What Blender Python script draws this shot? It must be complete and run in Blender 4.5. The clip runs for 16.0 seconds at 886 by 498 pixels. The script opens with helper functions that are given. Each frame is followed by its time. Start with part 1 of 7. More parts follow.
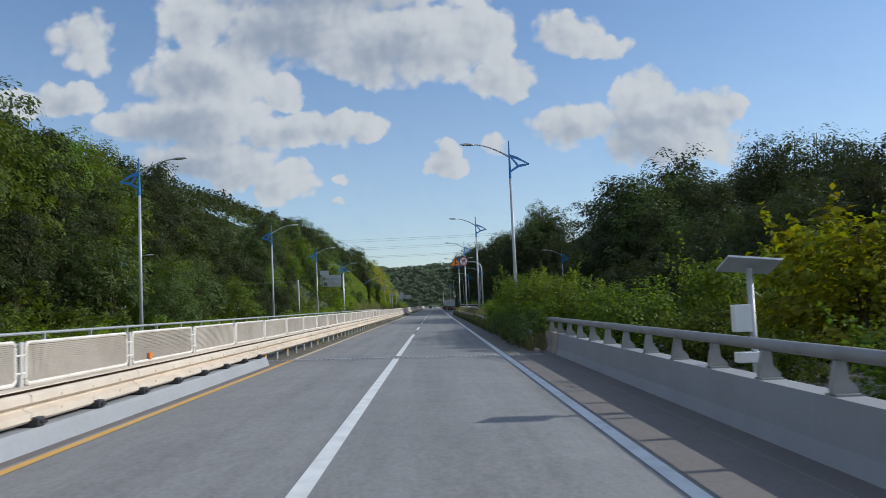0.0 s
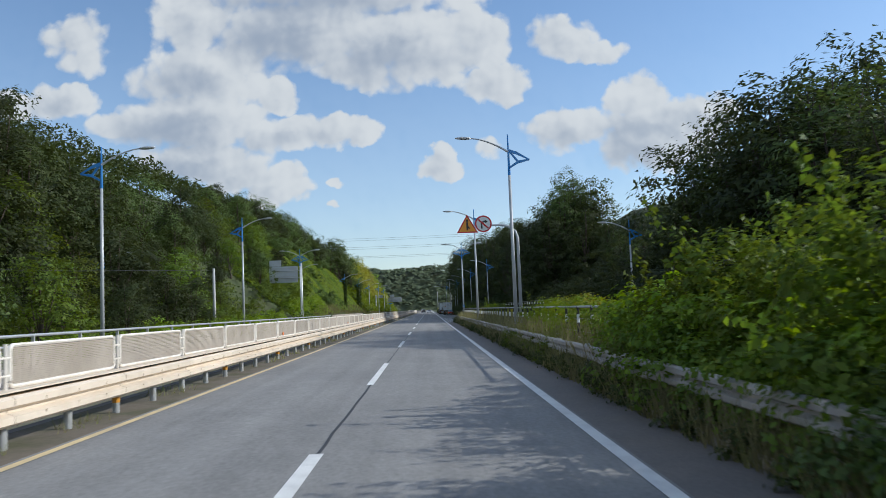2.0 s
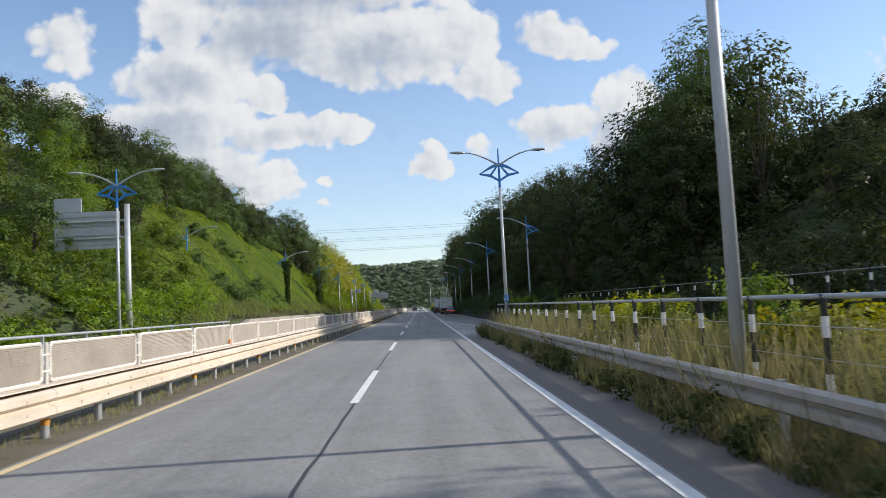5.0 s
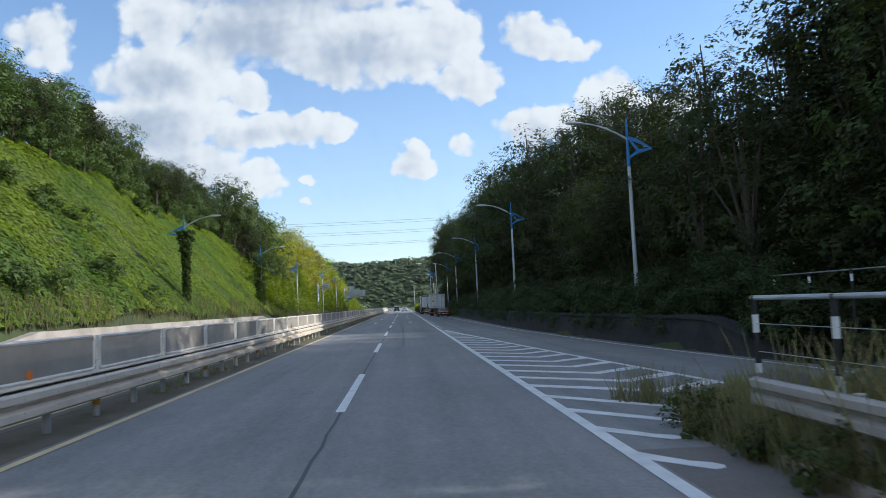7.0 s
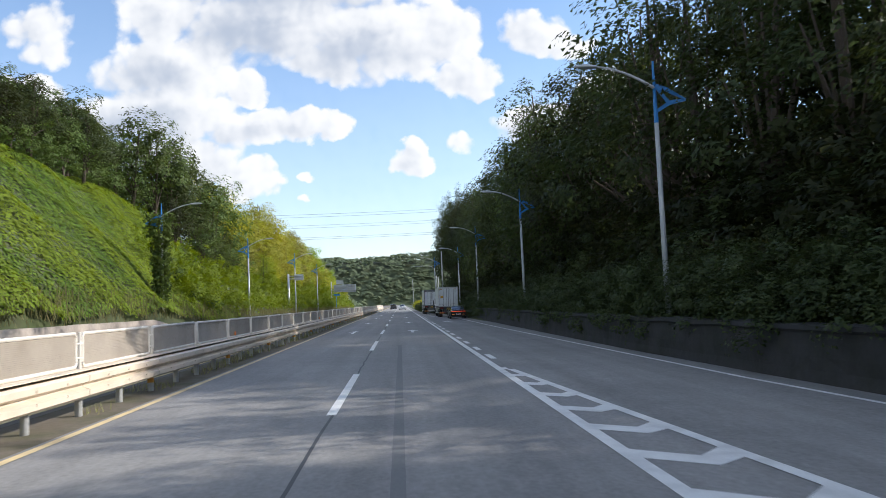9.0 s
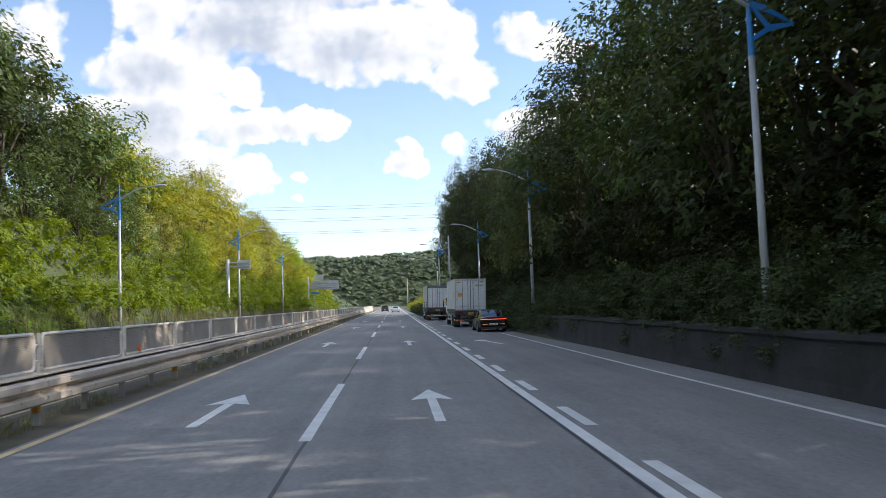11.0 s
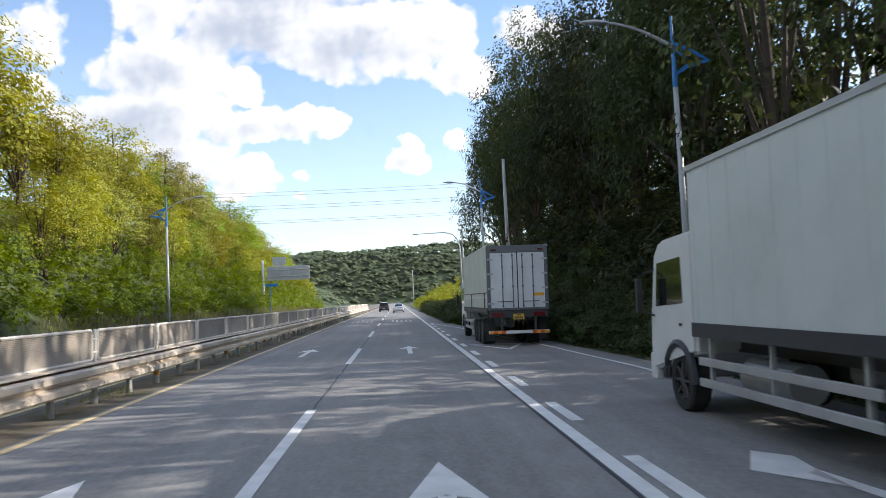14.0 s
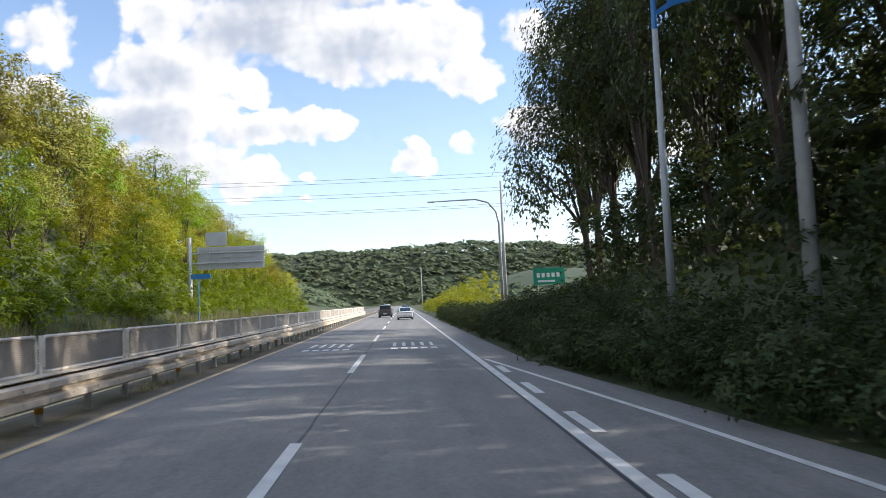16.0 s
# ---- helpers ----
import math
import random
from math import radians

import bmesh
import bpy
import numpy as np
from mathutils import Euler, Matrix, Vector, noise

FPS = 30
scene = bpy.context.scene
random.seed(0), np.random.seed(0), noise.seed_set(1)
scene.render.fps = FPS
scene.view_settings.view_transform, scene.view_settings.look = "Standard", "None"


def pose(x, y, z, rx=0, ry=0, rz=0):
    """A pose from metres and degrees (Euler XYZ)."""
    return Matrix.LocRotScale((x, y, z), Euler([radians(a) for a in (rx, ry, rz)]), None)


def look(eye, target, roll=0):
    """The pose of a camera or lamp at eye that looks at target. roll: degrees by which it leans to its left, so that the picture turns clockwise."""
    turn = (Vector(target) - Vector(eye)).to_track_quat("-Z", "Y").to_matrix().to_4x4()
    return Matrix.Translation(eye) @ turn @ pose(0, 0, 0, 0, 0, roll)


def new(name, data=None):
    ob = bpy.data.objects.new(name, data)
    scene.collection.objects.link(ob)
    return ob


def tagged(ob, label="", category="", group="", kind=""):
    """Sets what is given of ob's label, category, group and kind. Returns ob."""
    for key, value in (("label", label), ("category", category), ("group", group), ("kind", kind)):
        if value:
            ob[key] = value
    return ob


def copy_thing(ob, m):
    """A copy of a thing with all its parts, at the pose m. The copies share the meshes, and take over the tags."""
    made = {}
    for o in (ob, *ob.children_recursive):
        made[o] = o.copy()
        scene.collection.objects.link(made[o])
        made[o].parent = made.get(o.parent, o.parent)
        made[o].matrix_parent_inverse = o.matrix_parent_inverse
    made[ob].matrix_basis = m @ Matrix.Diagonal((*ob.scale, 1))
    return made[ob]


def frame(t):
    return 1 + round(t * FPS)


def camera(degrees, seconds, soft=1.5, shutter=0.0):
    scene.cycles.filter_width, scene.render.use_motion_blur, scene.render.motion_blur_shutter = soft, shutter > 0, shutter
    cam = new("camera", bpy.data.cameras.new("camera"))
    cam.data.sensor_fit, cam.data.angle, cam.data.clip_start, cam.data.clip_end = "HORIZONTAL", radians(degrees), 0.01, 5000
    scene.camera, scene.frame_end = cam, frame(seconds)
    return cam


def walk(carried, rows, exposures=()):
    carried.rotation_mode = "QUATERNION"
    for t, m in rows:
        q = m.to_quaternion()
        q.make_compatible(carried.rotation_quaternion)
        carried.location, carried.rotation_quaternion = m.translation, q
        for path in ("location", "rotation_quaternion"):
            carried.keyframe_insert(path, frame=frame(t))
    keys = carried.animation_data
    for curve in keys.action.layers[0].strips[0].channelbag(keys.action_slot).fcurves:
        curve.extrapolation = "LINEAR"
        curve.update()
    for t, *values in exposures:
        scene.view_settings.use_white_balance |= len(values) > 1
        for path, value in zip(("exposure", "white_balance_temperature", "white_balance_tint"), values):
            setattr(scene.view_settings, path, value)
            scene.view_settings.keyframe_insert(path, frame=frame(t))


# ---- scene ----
cam = camera(60.0, 16.0, 0.8, 0.12)
# seconds, x, y, z, tilt, lean, turn
PATH = [
    (0, 1.459, -0.000, 1.845, 94.16, 2.54, -0.60),
    (0.5, 1.427, 9.990, 1.845, 94.07, 2.54, -0.81),
    (1, 1.431, 19.978, 1.845, 94.03, 2.45, -0.98),
    (1.5, 1.533, 29.993, 1.845, 94.30, 2.27, -1.12),
    (2, 1.545, 40.030, 1.845, 94.42, 2.32, -1.06),
    (2.5, 1.523, 50.055, 1.845, 94.46, 2.46, -0.99),
    (3, 1.515, 59.926, 1.845, 94.12, 3.08, -0.88),
    (5.5, 1.308, 108.384, 1.845, 94.20, 2.77, -2.03),
    (6, 1.196, 117.900, 1.845, 94.15, 2.72, -2.54),
    (6.5, 1.180, 127.236, 1.845, 94.27, 2.74, -2.99),
    (7, 1.201, 136.400, 1.845, 94.11, 2.73, -3.00),
    (7.5, 1.266, 145.530, 1.845, 94.07, 2.85, -3.08),
    (8, 1.274, 154.638, 1.845, 94.00, 2.90, -3.13),
    (8.5, 1.238, 163.770, 1.845, 93.92, 2.64, -3.21),
    (9, 1.248, 172.950, 1.845, 93.92, 2.55, -3.17),
    (11.5, 1.311, 219.500, 1.845, 94.02, 1.94, -3.75),
    (12, 1.417, 228.879, 1.845, 93.86, 2.33, -3.71),
    (12.5, 1.437, 238.374, 1.845, 93.81, 2.32, -3.44),
    (13, 1.494, 247.950, 1.845, 93.96, 2.49, -3.37),
    (13.5, 1.498, 257.524, 1.845, 93.88, 2.61, -3.60),
    (14, 1.590, 267.170, 1.845, 93.73, 2.82, -3.41),
    (14.5, 1.578, 276.894, 1.845, 93.90, 2.86, -3.39),
    (15, 1.637, 286.562, 1.845, 93.65, 3.21, -3.52),
    (15.5, 1.547, 296.253, 1.845, 93.76, 2.74, -3.23),
    (16, 1.529, 305.968, 1.845, 93.93, 2.57, -2.99),
]
EXPOSURE = [(0, 0.0, 5850, 8), (1.5, 0.12, 5850, 7), (3, 0.30, 6000, 8), (6, 0.50, 6300, 11), (7, 0.54, 5800, 7), (8.5, 0.72, 6100, 10), (11.5, 0.97, 6350, 12), (13, 1.0, 6350, 12), (16, 0.90, 6400, 12)]
walk(cam, [(t, pose(x, y, z, rx, ry, rz)) for t, x, y, z, rx, ry, rz in PATH], EXPOSURE)

# ---- light ----
SUN_ELEV, SUN_TURN = radians(28.8), radians(80.5)  # turn: from +y towards +x
to_sun = Vector((math.sin(SUN_TURN) * math.cos(SUN_ELEV), math.cos(SUN_TURN) * math.cos(SUN_ELEV), math.sin(SUN_ELEV)))
sun = new("sun", bpy.data.lights.new("sun", "SUN"))
sun.data.energy, sun.data.angle, sun.data.color = 3.6, radians(0.6), (1.0, 0.93, 0.82)
sun.matrix_world = look((60, 100, 80), Vector((60, 100, 80)) - to_sun)

# cloud puffs: across, height (tangents of the direction along the road), half sizes, weight
HEAP_WEST = [(-0.303, 0.393, 0.059, 0.051, 1), (-0.286, 0.319, 0.097, 0.051, 1), (-0.235, 0.342, 0.035, 0.035, 1), (-0.189, 0.294, 0.035, 0.028, 1), (-0.306, 0.258, 0.120, 0.043, 1), (-0.176, 0.240, 0.076, 0.028, 1), (-0.122, 0.240, 0.049, 0.026, 1), (-0.075, 0.241, 0.031, 0.023, 1), (-0.295, 0.208, 0.097, 0.031, 1), (-0.189, 0.166, 0.045, 0.036, 0.95), (-0.244, 0.185, 0.051, 0.035, 1)]
HEAP_TOP = [(-0.157, 0.379, 0.132, 0.058, 1), (-0.022, 0.353, 0.107, 0.059, 1), (-0.076, 0.325, 0.062, 0.031, 1), (0.078, 0.360, 0.051, 0.054, 1), (0.100, 0.296, 0.056, 0.026, 1), (-0.094, 0.447, 0.239, 0.062, 1), (0.111, 0.305, 0.037, 0.026, 1), (0.030, 0.329, 0.049, 0.037, 1)]
HEAP_EAST = [(0.284, 0.271, 0.051, 0.038, 1), (0.368, 0.245, 0.066, 0.031, 1), (0.310, 0.228, 0.095, 0.038, 1), (0.192, 0.229, 0.066, 0.031, 0.9), (0.316, 0.199, 0.099, 0.041, 0.95), (0.410, 0.245, 0.025, 0.021, 1)]
SMALL = [(-0.456, 0.384, 0.051, 0.036, 0.62), (-0.438, 0.349, 0.048, 0.028, 0.6), (-0.472, 0.295, 0.068, 0.025, 1), (-0.542, 0.290, 0.043, 0.023, 1), (-0.404, 0.260, 0.041, 0.020, 0.9), (0.191, 0.358, 0.048, 0.033, 0.85), (0.236, 0.340, 0.045, 0.020, 0.8), (0.027, 0.202, 0.019, 0.020, 1), (0.022, 0.184, 0.033, 0.020, 1), (0.083, 0.211, 0.036, 0.018, 0.5), (-0.119, 0.170, 0.013, 0.011, 0.6), (-0.124, 0.136, 0.007, 0.007, 0.55)]
OUTSIDE = [(-0.72, 0.24, 0.07, 0.06, 1.0), (0.72, 0.30, 0.10, 0.05, 0.9)]
PUFFS = HEAP_WEST + HEAP_TOP + HEAP_EAST + SMALL + OUTSIDE


def sky_world():
    w = bpy.data.worlds.new("sky")
    w.use_nodes = True
    nt = w.node_tree
    N, L = nt.nodes, nt.links
    N.clear()

    def node(kind, **props):
        n = N.new(kind)
        for k, v in props.items():
            setattr(n, k, v)
        return n

    def mth(op, a, b=None, c=None):
        n = node("ShaderNodeMath", operation=op)
        for i, v in enumerate((a, b, c)):
            if v is None:
                continue
            if isinstance(v, (int, float)):
                n.inputs[i].default_value = v
            else:
                L.new(v, n.inputs[i])
        return n.outputs[0]

    def ramp(x, lo, hi):
        n = node("ShaderNodeMapRange", interpolation_type="SMOOTHSTEP")
        L.new(x, n.inputs[0])
        n.inputs[1].default_value, n.inputs[2].default_value = lo, hi
        return n.outputs[0]

    tc = node("ShaderNodeTexCoord")
    sep = node("ShaderNodeSeparateXYZ")
    L.new(tc.outputs["Generated"], sep.inputs[0])
    X, Y, Z = sep.outputs
    deep = mth("MAXIMUM", Y, 0.05)
    U0, V0 = mth("DIVIDE", X, deep), mth("DIVIDE", Z, deep)
    uv = node("ShaderNodeCombineXYZ")
    L.new(U0, uv.inputs[0])
    L.new(V0, uv.inputs[1])

    def noise_of(vec, sc, detail, rough=0.5):
        n = node("ShaderNodeTexNoise")
        L.new(vec, n.inputs["Vector"])
        n.inputs["Scale"].default_value, n.inputs["Detail"].default_value, n.inputs["Roughness"].default_value = sc, detail, rough
        return n

    def moved(vec, by):
        n = node("ShaderNodeVectorMath", operation="ADD")
        L.new(vec, n.inputs[0])
        n.inputs[1].default_value = by
        return n.outputs[0]

    # the outlines are bent at two scales, so that the puffs become heaps
    bend = node("ShaderNodeSeparateColor")
    L.new(noise_of(uv.outputs[0], 11.0, 2.0).outputs["Color"], bend.inputs[0])
    curl = node("ShaderNodeSeparateColor")
    L.new(noise_of(uv.outputs[0], 42.0, 4.0, 0.55).outputs["Color"], curl.inputs[0])
    U = mth("ADD", mth("MULTIPLY_ADD", mth("SUBTRACT", bend.outputs[0], 0.5), 0.050, U0), mth("MULTIPLY", mth("SUBTRACT", curl.outputs[0], 0.5), 0.022))
    V = mth("ADD", mth("MULTIPLY_ADD", mth("SUBTRACT", bend.outputs[1], 0.5), 0.040, V0), mth("MULTIPLY", mth("SUBTRACT", curl.outputs[1], 0.5), 0.020))
    total, low = None, None
    for cx, cy, rx, ry, wgt in PUFFS:
        du = mth("MULTIPLY", mth("SUBTRACT", U, cx), 1.0 / rx)
        dv = mth("MULTIPLY", mth("SUBTRACT", V, cy), 1.0 / ry)
        d2 = mth("ADD", mth("MULTIPLY", du, du), mth("MULTIPLY", dv, dv))
        one = mth("MULTIPLY", mth("MAXIMUM", mth("SUBTRACT", 1.25, mth("SQRT", d2)), 0.0), wgt)
        side = mth("SUBTRACT", mth("SUBTRACT", 0.50, mth("MULTIPLY", dv, 0.55)), mth("MULTIPLY", du, 0.55))
        under = mth("MULTIPLY", one, mth("MULTIPLY", side, min(1.0, 0.30 + 6.0 * rx)))
        total = one if total is None else mth("SMOOTH_MAX", total, one, 0.12)
        low = under if low is None else mth("SMOOTH_MAX", low, under, 0.25)

    def bulge(vec, sc):
        n = node("ShaderNodeTexVoronoi", voronoi_dimensions="2D", feature="SMOOTH_F1")
        n.inputs["Scale"].default_value, n.inputs["Smoothness"].default_value = sc, 0.45
        L.new(vec, n.inputs["Vector"])
        return mth("SUBTRACT", 0.42, n.outputs["Distance"])

    def heap(vec):
        warped = node("ShaderNodeVectorMath", operation="MULTIPLY_ADD")
        L.new(noise_of(vec, 20.0, 3.0).outputs["Color"], warped.inputs[0])
        warped.inputs[1].default_value = (0.03, 0.03, 0)
        L.new(vec, warped.inputs[2])
        return mth("ADD", mth("MULTIPLY", bulge(warped.outputs[0], 26.0), 0.40), mth("MULTIPLY", bulge(warped.outputs[0], 70.0), 0.18))

    here, sunward = heap(uv.outputs[0]), heap(moved(uv.outputs[0], (0.009, 0.009, 0)))
    torn = noise_of(uv.outputs[0], 30.0, 7.0, 0.6).outputs[0]
    dens = mth("ADD", total, mth("MULTIPLY", mth("ADD", here, mth("MULTIPLY", mth("SUBTRACT", torn, 0.5), 0.40)), ramp(total, 0.0, 0.35)))
    front = ramp(Y, 0.1, 0.3)
    # crisp upper edges, soft undersides
    soft_edge = mth("MULTIPLY_ADD", ramp(low, 0.0, 0.7), 0.30, 0.26)
    edge = node("ShaderNodeMapRange", interpolation_type="SMOOTHSTEP")
    L.new(dens, edge.inputs[0])
    edge.inputs[1].default_value = 0.16
    L.new(mth("ADD", soft_edge, 0.16), edge.inputs[2])
    mask = mth("MULTIPLY", edge.outputs[0], front)
    # unseen scattered clouds added over the rest of the sky for fill light
    other = noise_of(tc.outputs["Generated"], 3.0, 7.0).outputs[0]
    rest = mth("MULTIPLY", ramp(other, 0.47, 0.64), mth("SUBTRACT", 1.0, front))
    mask = mth("MAXIMUM", mask, mth("MULTIPLY", rest, ramp(Z, 0.0, 0.15)))
    # a thin veil of haze, thicker towards the horizon
    veil = mth("MULTIPLY_ADD", mth("SUBTRACT", 1.0, ramp(Z, 0.0, 0.42)), 0.26, 0.04)
    mask = mth("MAXIMUM", mth("MULTIPLY", mask, 0.96), veil)
    sky = node("ShaderNodeTexSky", sky_type="NISHITA", sun_disc=False, sun_elevation=SUN_ELEV, sun_rotation=SUN_TURN)
    sky.air_density, sky.dust_density, sky.ozone_density = 1.0, 0.3, 2.6
    clear = node("ShaderNodeBackground")
    clear.inputs["Strength"].default_value = SKY
    L.new(sky.outputs[0], clear.inputs["Color"])
    shade = node("ShaderNodeMix", data_type="RGBA")
    relief = mth("MULTIPLY", mth("SUBTRACT", sunward, here), 0.65)
    broad = mth("MULTIPLY", mth("SUBTRACT", noise_of(uv.outputs[0], 9.0, 3.0).outputs[0], 0.5), 0.7)
    L.new(ramp(mth("ADD", mth("ADD", mth("MULTIPLY", low, 1.3), broad), relief), 0.08, 1.05), shade.inputs["Factor"])
    shade.inputs["A"].default_value, shade.inputs["B"].default_value = (1.16, 1.14, 1.10, 1), (0.58, 0.64, 0.74, 1)
    white = node("ShaderNodeBackground")
    # clouds outside the view get extra strength to light the shaded parts
    bright = mth("ADD", CLOUD, mth("MULTIPLY", mth("SUBTRACT", 1.0, front), 0.45))
    L.new(bright, white.inputs["Strength"])
    L.new(shade.outputs["Result"], white.inputs["Color"])
    mix = node("ShaderNodeMixShader")
    L.new(mask, mix.inputs[0])
    L.new(clear.outputs[0], mix.inputs[1])
    L.new(white.outputs[0], mix.inputs[2])
    out = node("ShaderNodeOutputWorld")
    L.new(mix.outputs[0], out.inputs[0])
    scene.world = w


SKY, CLOUD = 0.130, 0.54
sky_world()


# ---- materials ----
def material(name, color, rough=0.7, metal=0.0, grain=0.0, scale=8.0, bump=0.0, vary=0.0, stain=None, stain_scale=0.6, stain_amount=0.5, island=0.0, each=0.0, glow=None, coat=0.0, spec=0.5):
    """A procedural surface: grain (fine noise), stain (a second colour in large patches), island/each: brightness shifts per piece."""
    m = bpy.data.materials.new(name)
    m.use_nodes = True
    nt = m.node_tree
    N, L = nt.nodes, nt.links
    b = N["Principled BSDF"]
    b.inputs["Roughness"].default_value, b.inputs["Metallic"].default_value = rough, metal
    b.inputs["Coat Weight"].default_value = coat
    b.inputs["Specular IOR Level"].default_value = spec
    if glow:
        b.inputs["Emission Color"].default_value, b.inputs["Emission Strength"].default_value = (*glow[:3], 1), glow[3]
    geo = N.new("ShaderNodeNewGeometry")
    src = geo.outputs["Position"]

    def noise_tex(sc, det=4.0):
        n = N.new("ShaderNodeTexNoise")
        L.new(src, n.inputs["Vector"])
        n.inputs["Scale"].default_value, n.inputs["Detail"].default_value = sc, det
        return n.outputs[0]

    base = N.new("ShaderNodeRGB")
    base.outputs[0].default_value = (*color, 1)
    col = base.outputs[0]
    if stain:
        r = N.new("ShaderNodeMapRange")
        L.new(noise_tex(stain_scale, 6.0), r.inputs[0])
        r.inputs[1].default_value, r.inputs[2].default_value = 0.42, 0.68
        r.inputs[4].default_value = stain_amount
        mx = N.new("ShaderNodeMix")
        mx.data_type = "RGBA"
        L.new(r.outputs[0], mx.inputs["Factor"])
        L.new(col, mx.inputs["A"])
        mx.inputs["B"].default_value = (*stain, 1)
        col = mx.outputs["Result"]
    fac = None

    def times(v, amount):
        nonlocal fac
        r = N.new("ShaderNodeMapRange")
        L.new(v, r.inputs[0])
        r.inputs[3].default_value, r.inputs[4].default_value = 1 - amount, 1 + amount
        if fac is None:
            fac = r.outputs[0]
        else:
            p = N.new("ShaderNodeMath")
            p.operation = "MULTIPLY"
            L.new(fac, p.inputs[0])
            L.new(r.outputs[0], p.inputs[1])
            fac = p.outputs[0]

    if grain:
        times(noise_tex(scale), grain)
    if vary:
        times(noise_tex(scale * 0.07, 3.0), vary)
    if island:
        times(geo.outputs["Random Per Island"], island)
    if each:
        times(N.new("ShaderNodeObjectInfo").outputs["Random"], each)
    if fac is not None:
        hsv = N.new("ShaderNodeHueSaturation")
        L.new(fac, hsv.inputs["Value"])
        L.new(col, hsv.inputs["Color"])
        col = hsv.outputs[0]
    L.new(col, b.inputs["Base Color"])
    if bump:
        bp = N.new("ShaderNodeBump")
        bp.inputs["Strength"].default_value, bp.inputs["Distance"].default_value = bump, 0.01
        L.new(noise_tex(scale * 2.0), bp.inputs["Height"])
        L.new(bp.outputs[0], b.inputs["Normal"])
    return m


def leaf_material(name, color, second, island=0.30, through_light=0.30, each=0.30):
    """Leaves: two hues mixed leaf by leaf, some light coming through."""
    m = bpy.data.materials.new(name)
    m.use_nodes = True
    nt = m.node_tree
    N, L = nt.nodes, nt.links
    N.clear()
    geo = N.new("ShaderNodeNewGeometry")
    info = N.new("ShaderNodeObjectInfo")
    big = N.new("ShaderNodeTexNoise")
    L.new(geo.outputs["Position"], big.inputs["Vector"])
    big.inputs["Scale"].default_value, big.inputs["Detail"].default_value = 0.55, 4.0
    r = N.new("ShaderNodeMapRange")
    L.new(big.outputs[0], r.inputs[0])
    r.inputs[1].default_value, r.inputs[2].default_value = 0.3, 0.7
    half = N.new("ShaderNodeMath")
    half.operation = "MULTIPLY_ADD"
    L.new(geo.outputs["Random Per Island"], half.inputs[0])
    half.inputs[1].default_value = 0.5
    h2 = N.new("ShaderNodeMath")
    h2.operation = "MULTIPLY"
    L.new(r.outputs[0], h2.inputs[0])
    h2.inputs[1].default_value = 0.5
    L.new(h2.outputs[0], half.inputs[2])
    mx = N.new("ShaderNodeMix")
    mx.data_type = "RGBA"
    L.new(half.outputs[0], mx.inputs["Factor"])
    mx.inputs["A"].default_value, mx.inputs["B"].default_value = (*color, 1), (*second, 1)
    v1 = N.new("ShaderNodeMapRange")
    L.new(geo.outputs["Random Per Island"], v1.inputs[0])
    v1.inputs[3].default_value, v1.inputs[4].default_value = 1 + island, 1 - island
    v2 = N.new("ShaderNodeMapRange")
    L.new(info.outputs["Random"], v2.inputs[0])
    v2.inputs[3].default_value, v2.inputs[4].default_value = 1 - each, 1 + each
    v = N.new("ShaderNodeMath")
    v.operation = "MULTIPLY"
    L.new(v1.outputs[0], v.inputs[0])
    L.new(v2.outputs[0], v.inputs[1])
    hsv = N.new("ShaderNodeHueSaturation")
    L.new(v.outputs[0], hsv.inputs["Value"])
    L.new(mx.outputs["Result"], hsv.inputs["Color"])
    hue = N.new("ShaderNodeMapRange")
    L.new(info.outputs["Random"], hue.inputs[0])
    hue.inputs[3].default_value, hue.inputs[4].default_value = 0.485, 0.515
    L.new(hue.outputs[0], hsv.inputs["Hue"])
    d = N.new("ShaderNodeBsdfPrincipled")
    d.inputs["Roughness"].default_value = 0.55
    d.inputs["Specular IOR Level"].default_value = 0.14
    L.new(hsv.outputs[0], d.inputs["Base Color"])
    t = N.new("ShaderNodeBsdfTranslucent")
    warm = N.new("ShaderNodeHueSaturation")
    warm.inputs["Hue"].default_value, warm.inputs["Saturation"].default_value, warm.inputs["Value"].default_value = 0.485, 1.15, 1.25
    L.new(hsv.outputs[0], warm.inputs["Color"])
    L.new(warm.outputs[0], t.inputs["Color"])
    mix = N.new("ShaderNodeMixShader")
    mix.inputs[0].default_value = through_light
    L.new(d.outputs[0], mix.inputs[1])
    L.new(t.outputs[0], mix.inputs[2])
    out = N.new("ShaderNodeOutputMaterial")
    L.new(mix.outputs[0], out.inputs[0])
    return m


ASPHALT = material("asphalt", (0.226, 0.220, 0.211), 0.85, grain=0.38, scale=14.0, bump=0.5, vary=0.10, stain=(0.194, 0.190, 0.185), stain_scale=0.25, stain_amount=0.7)


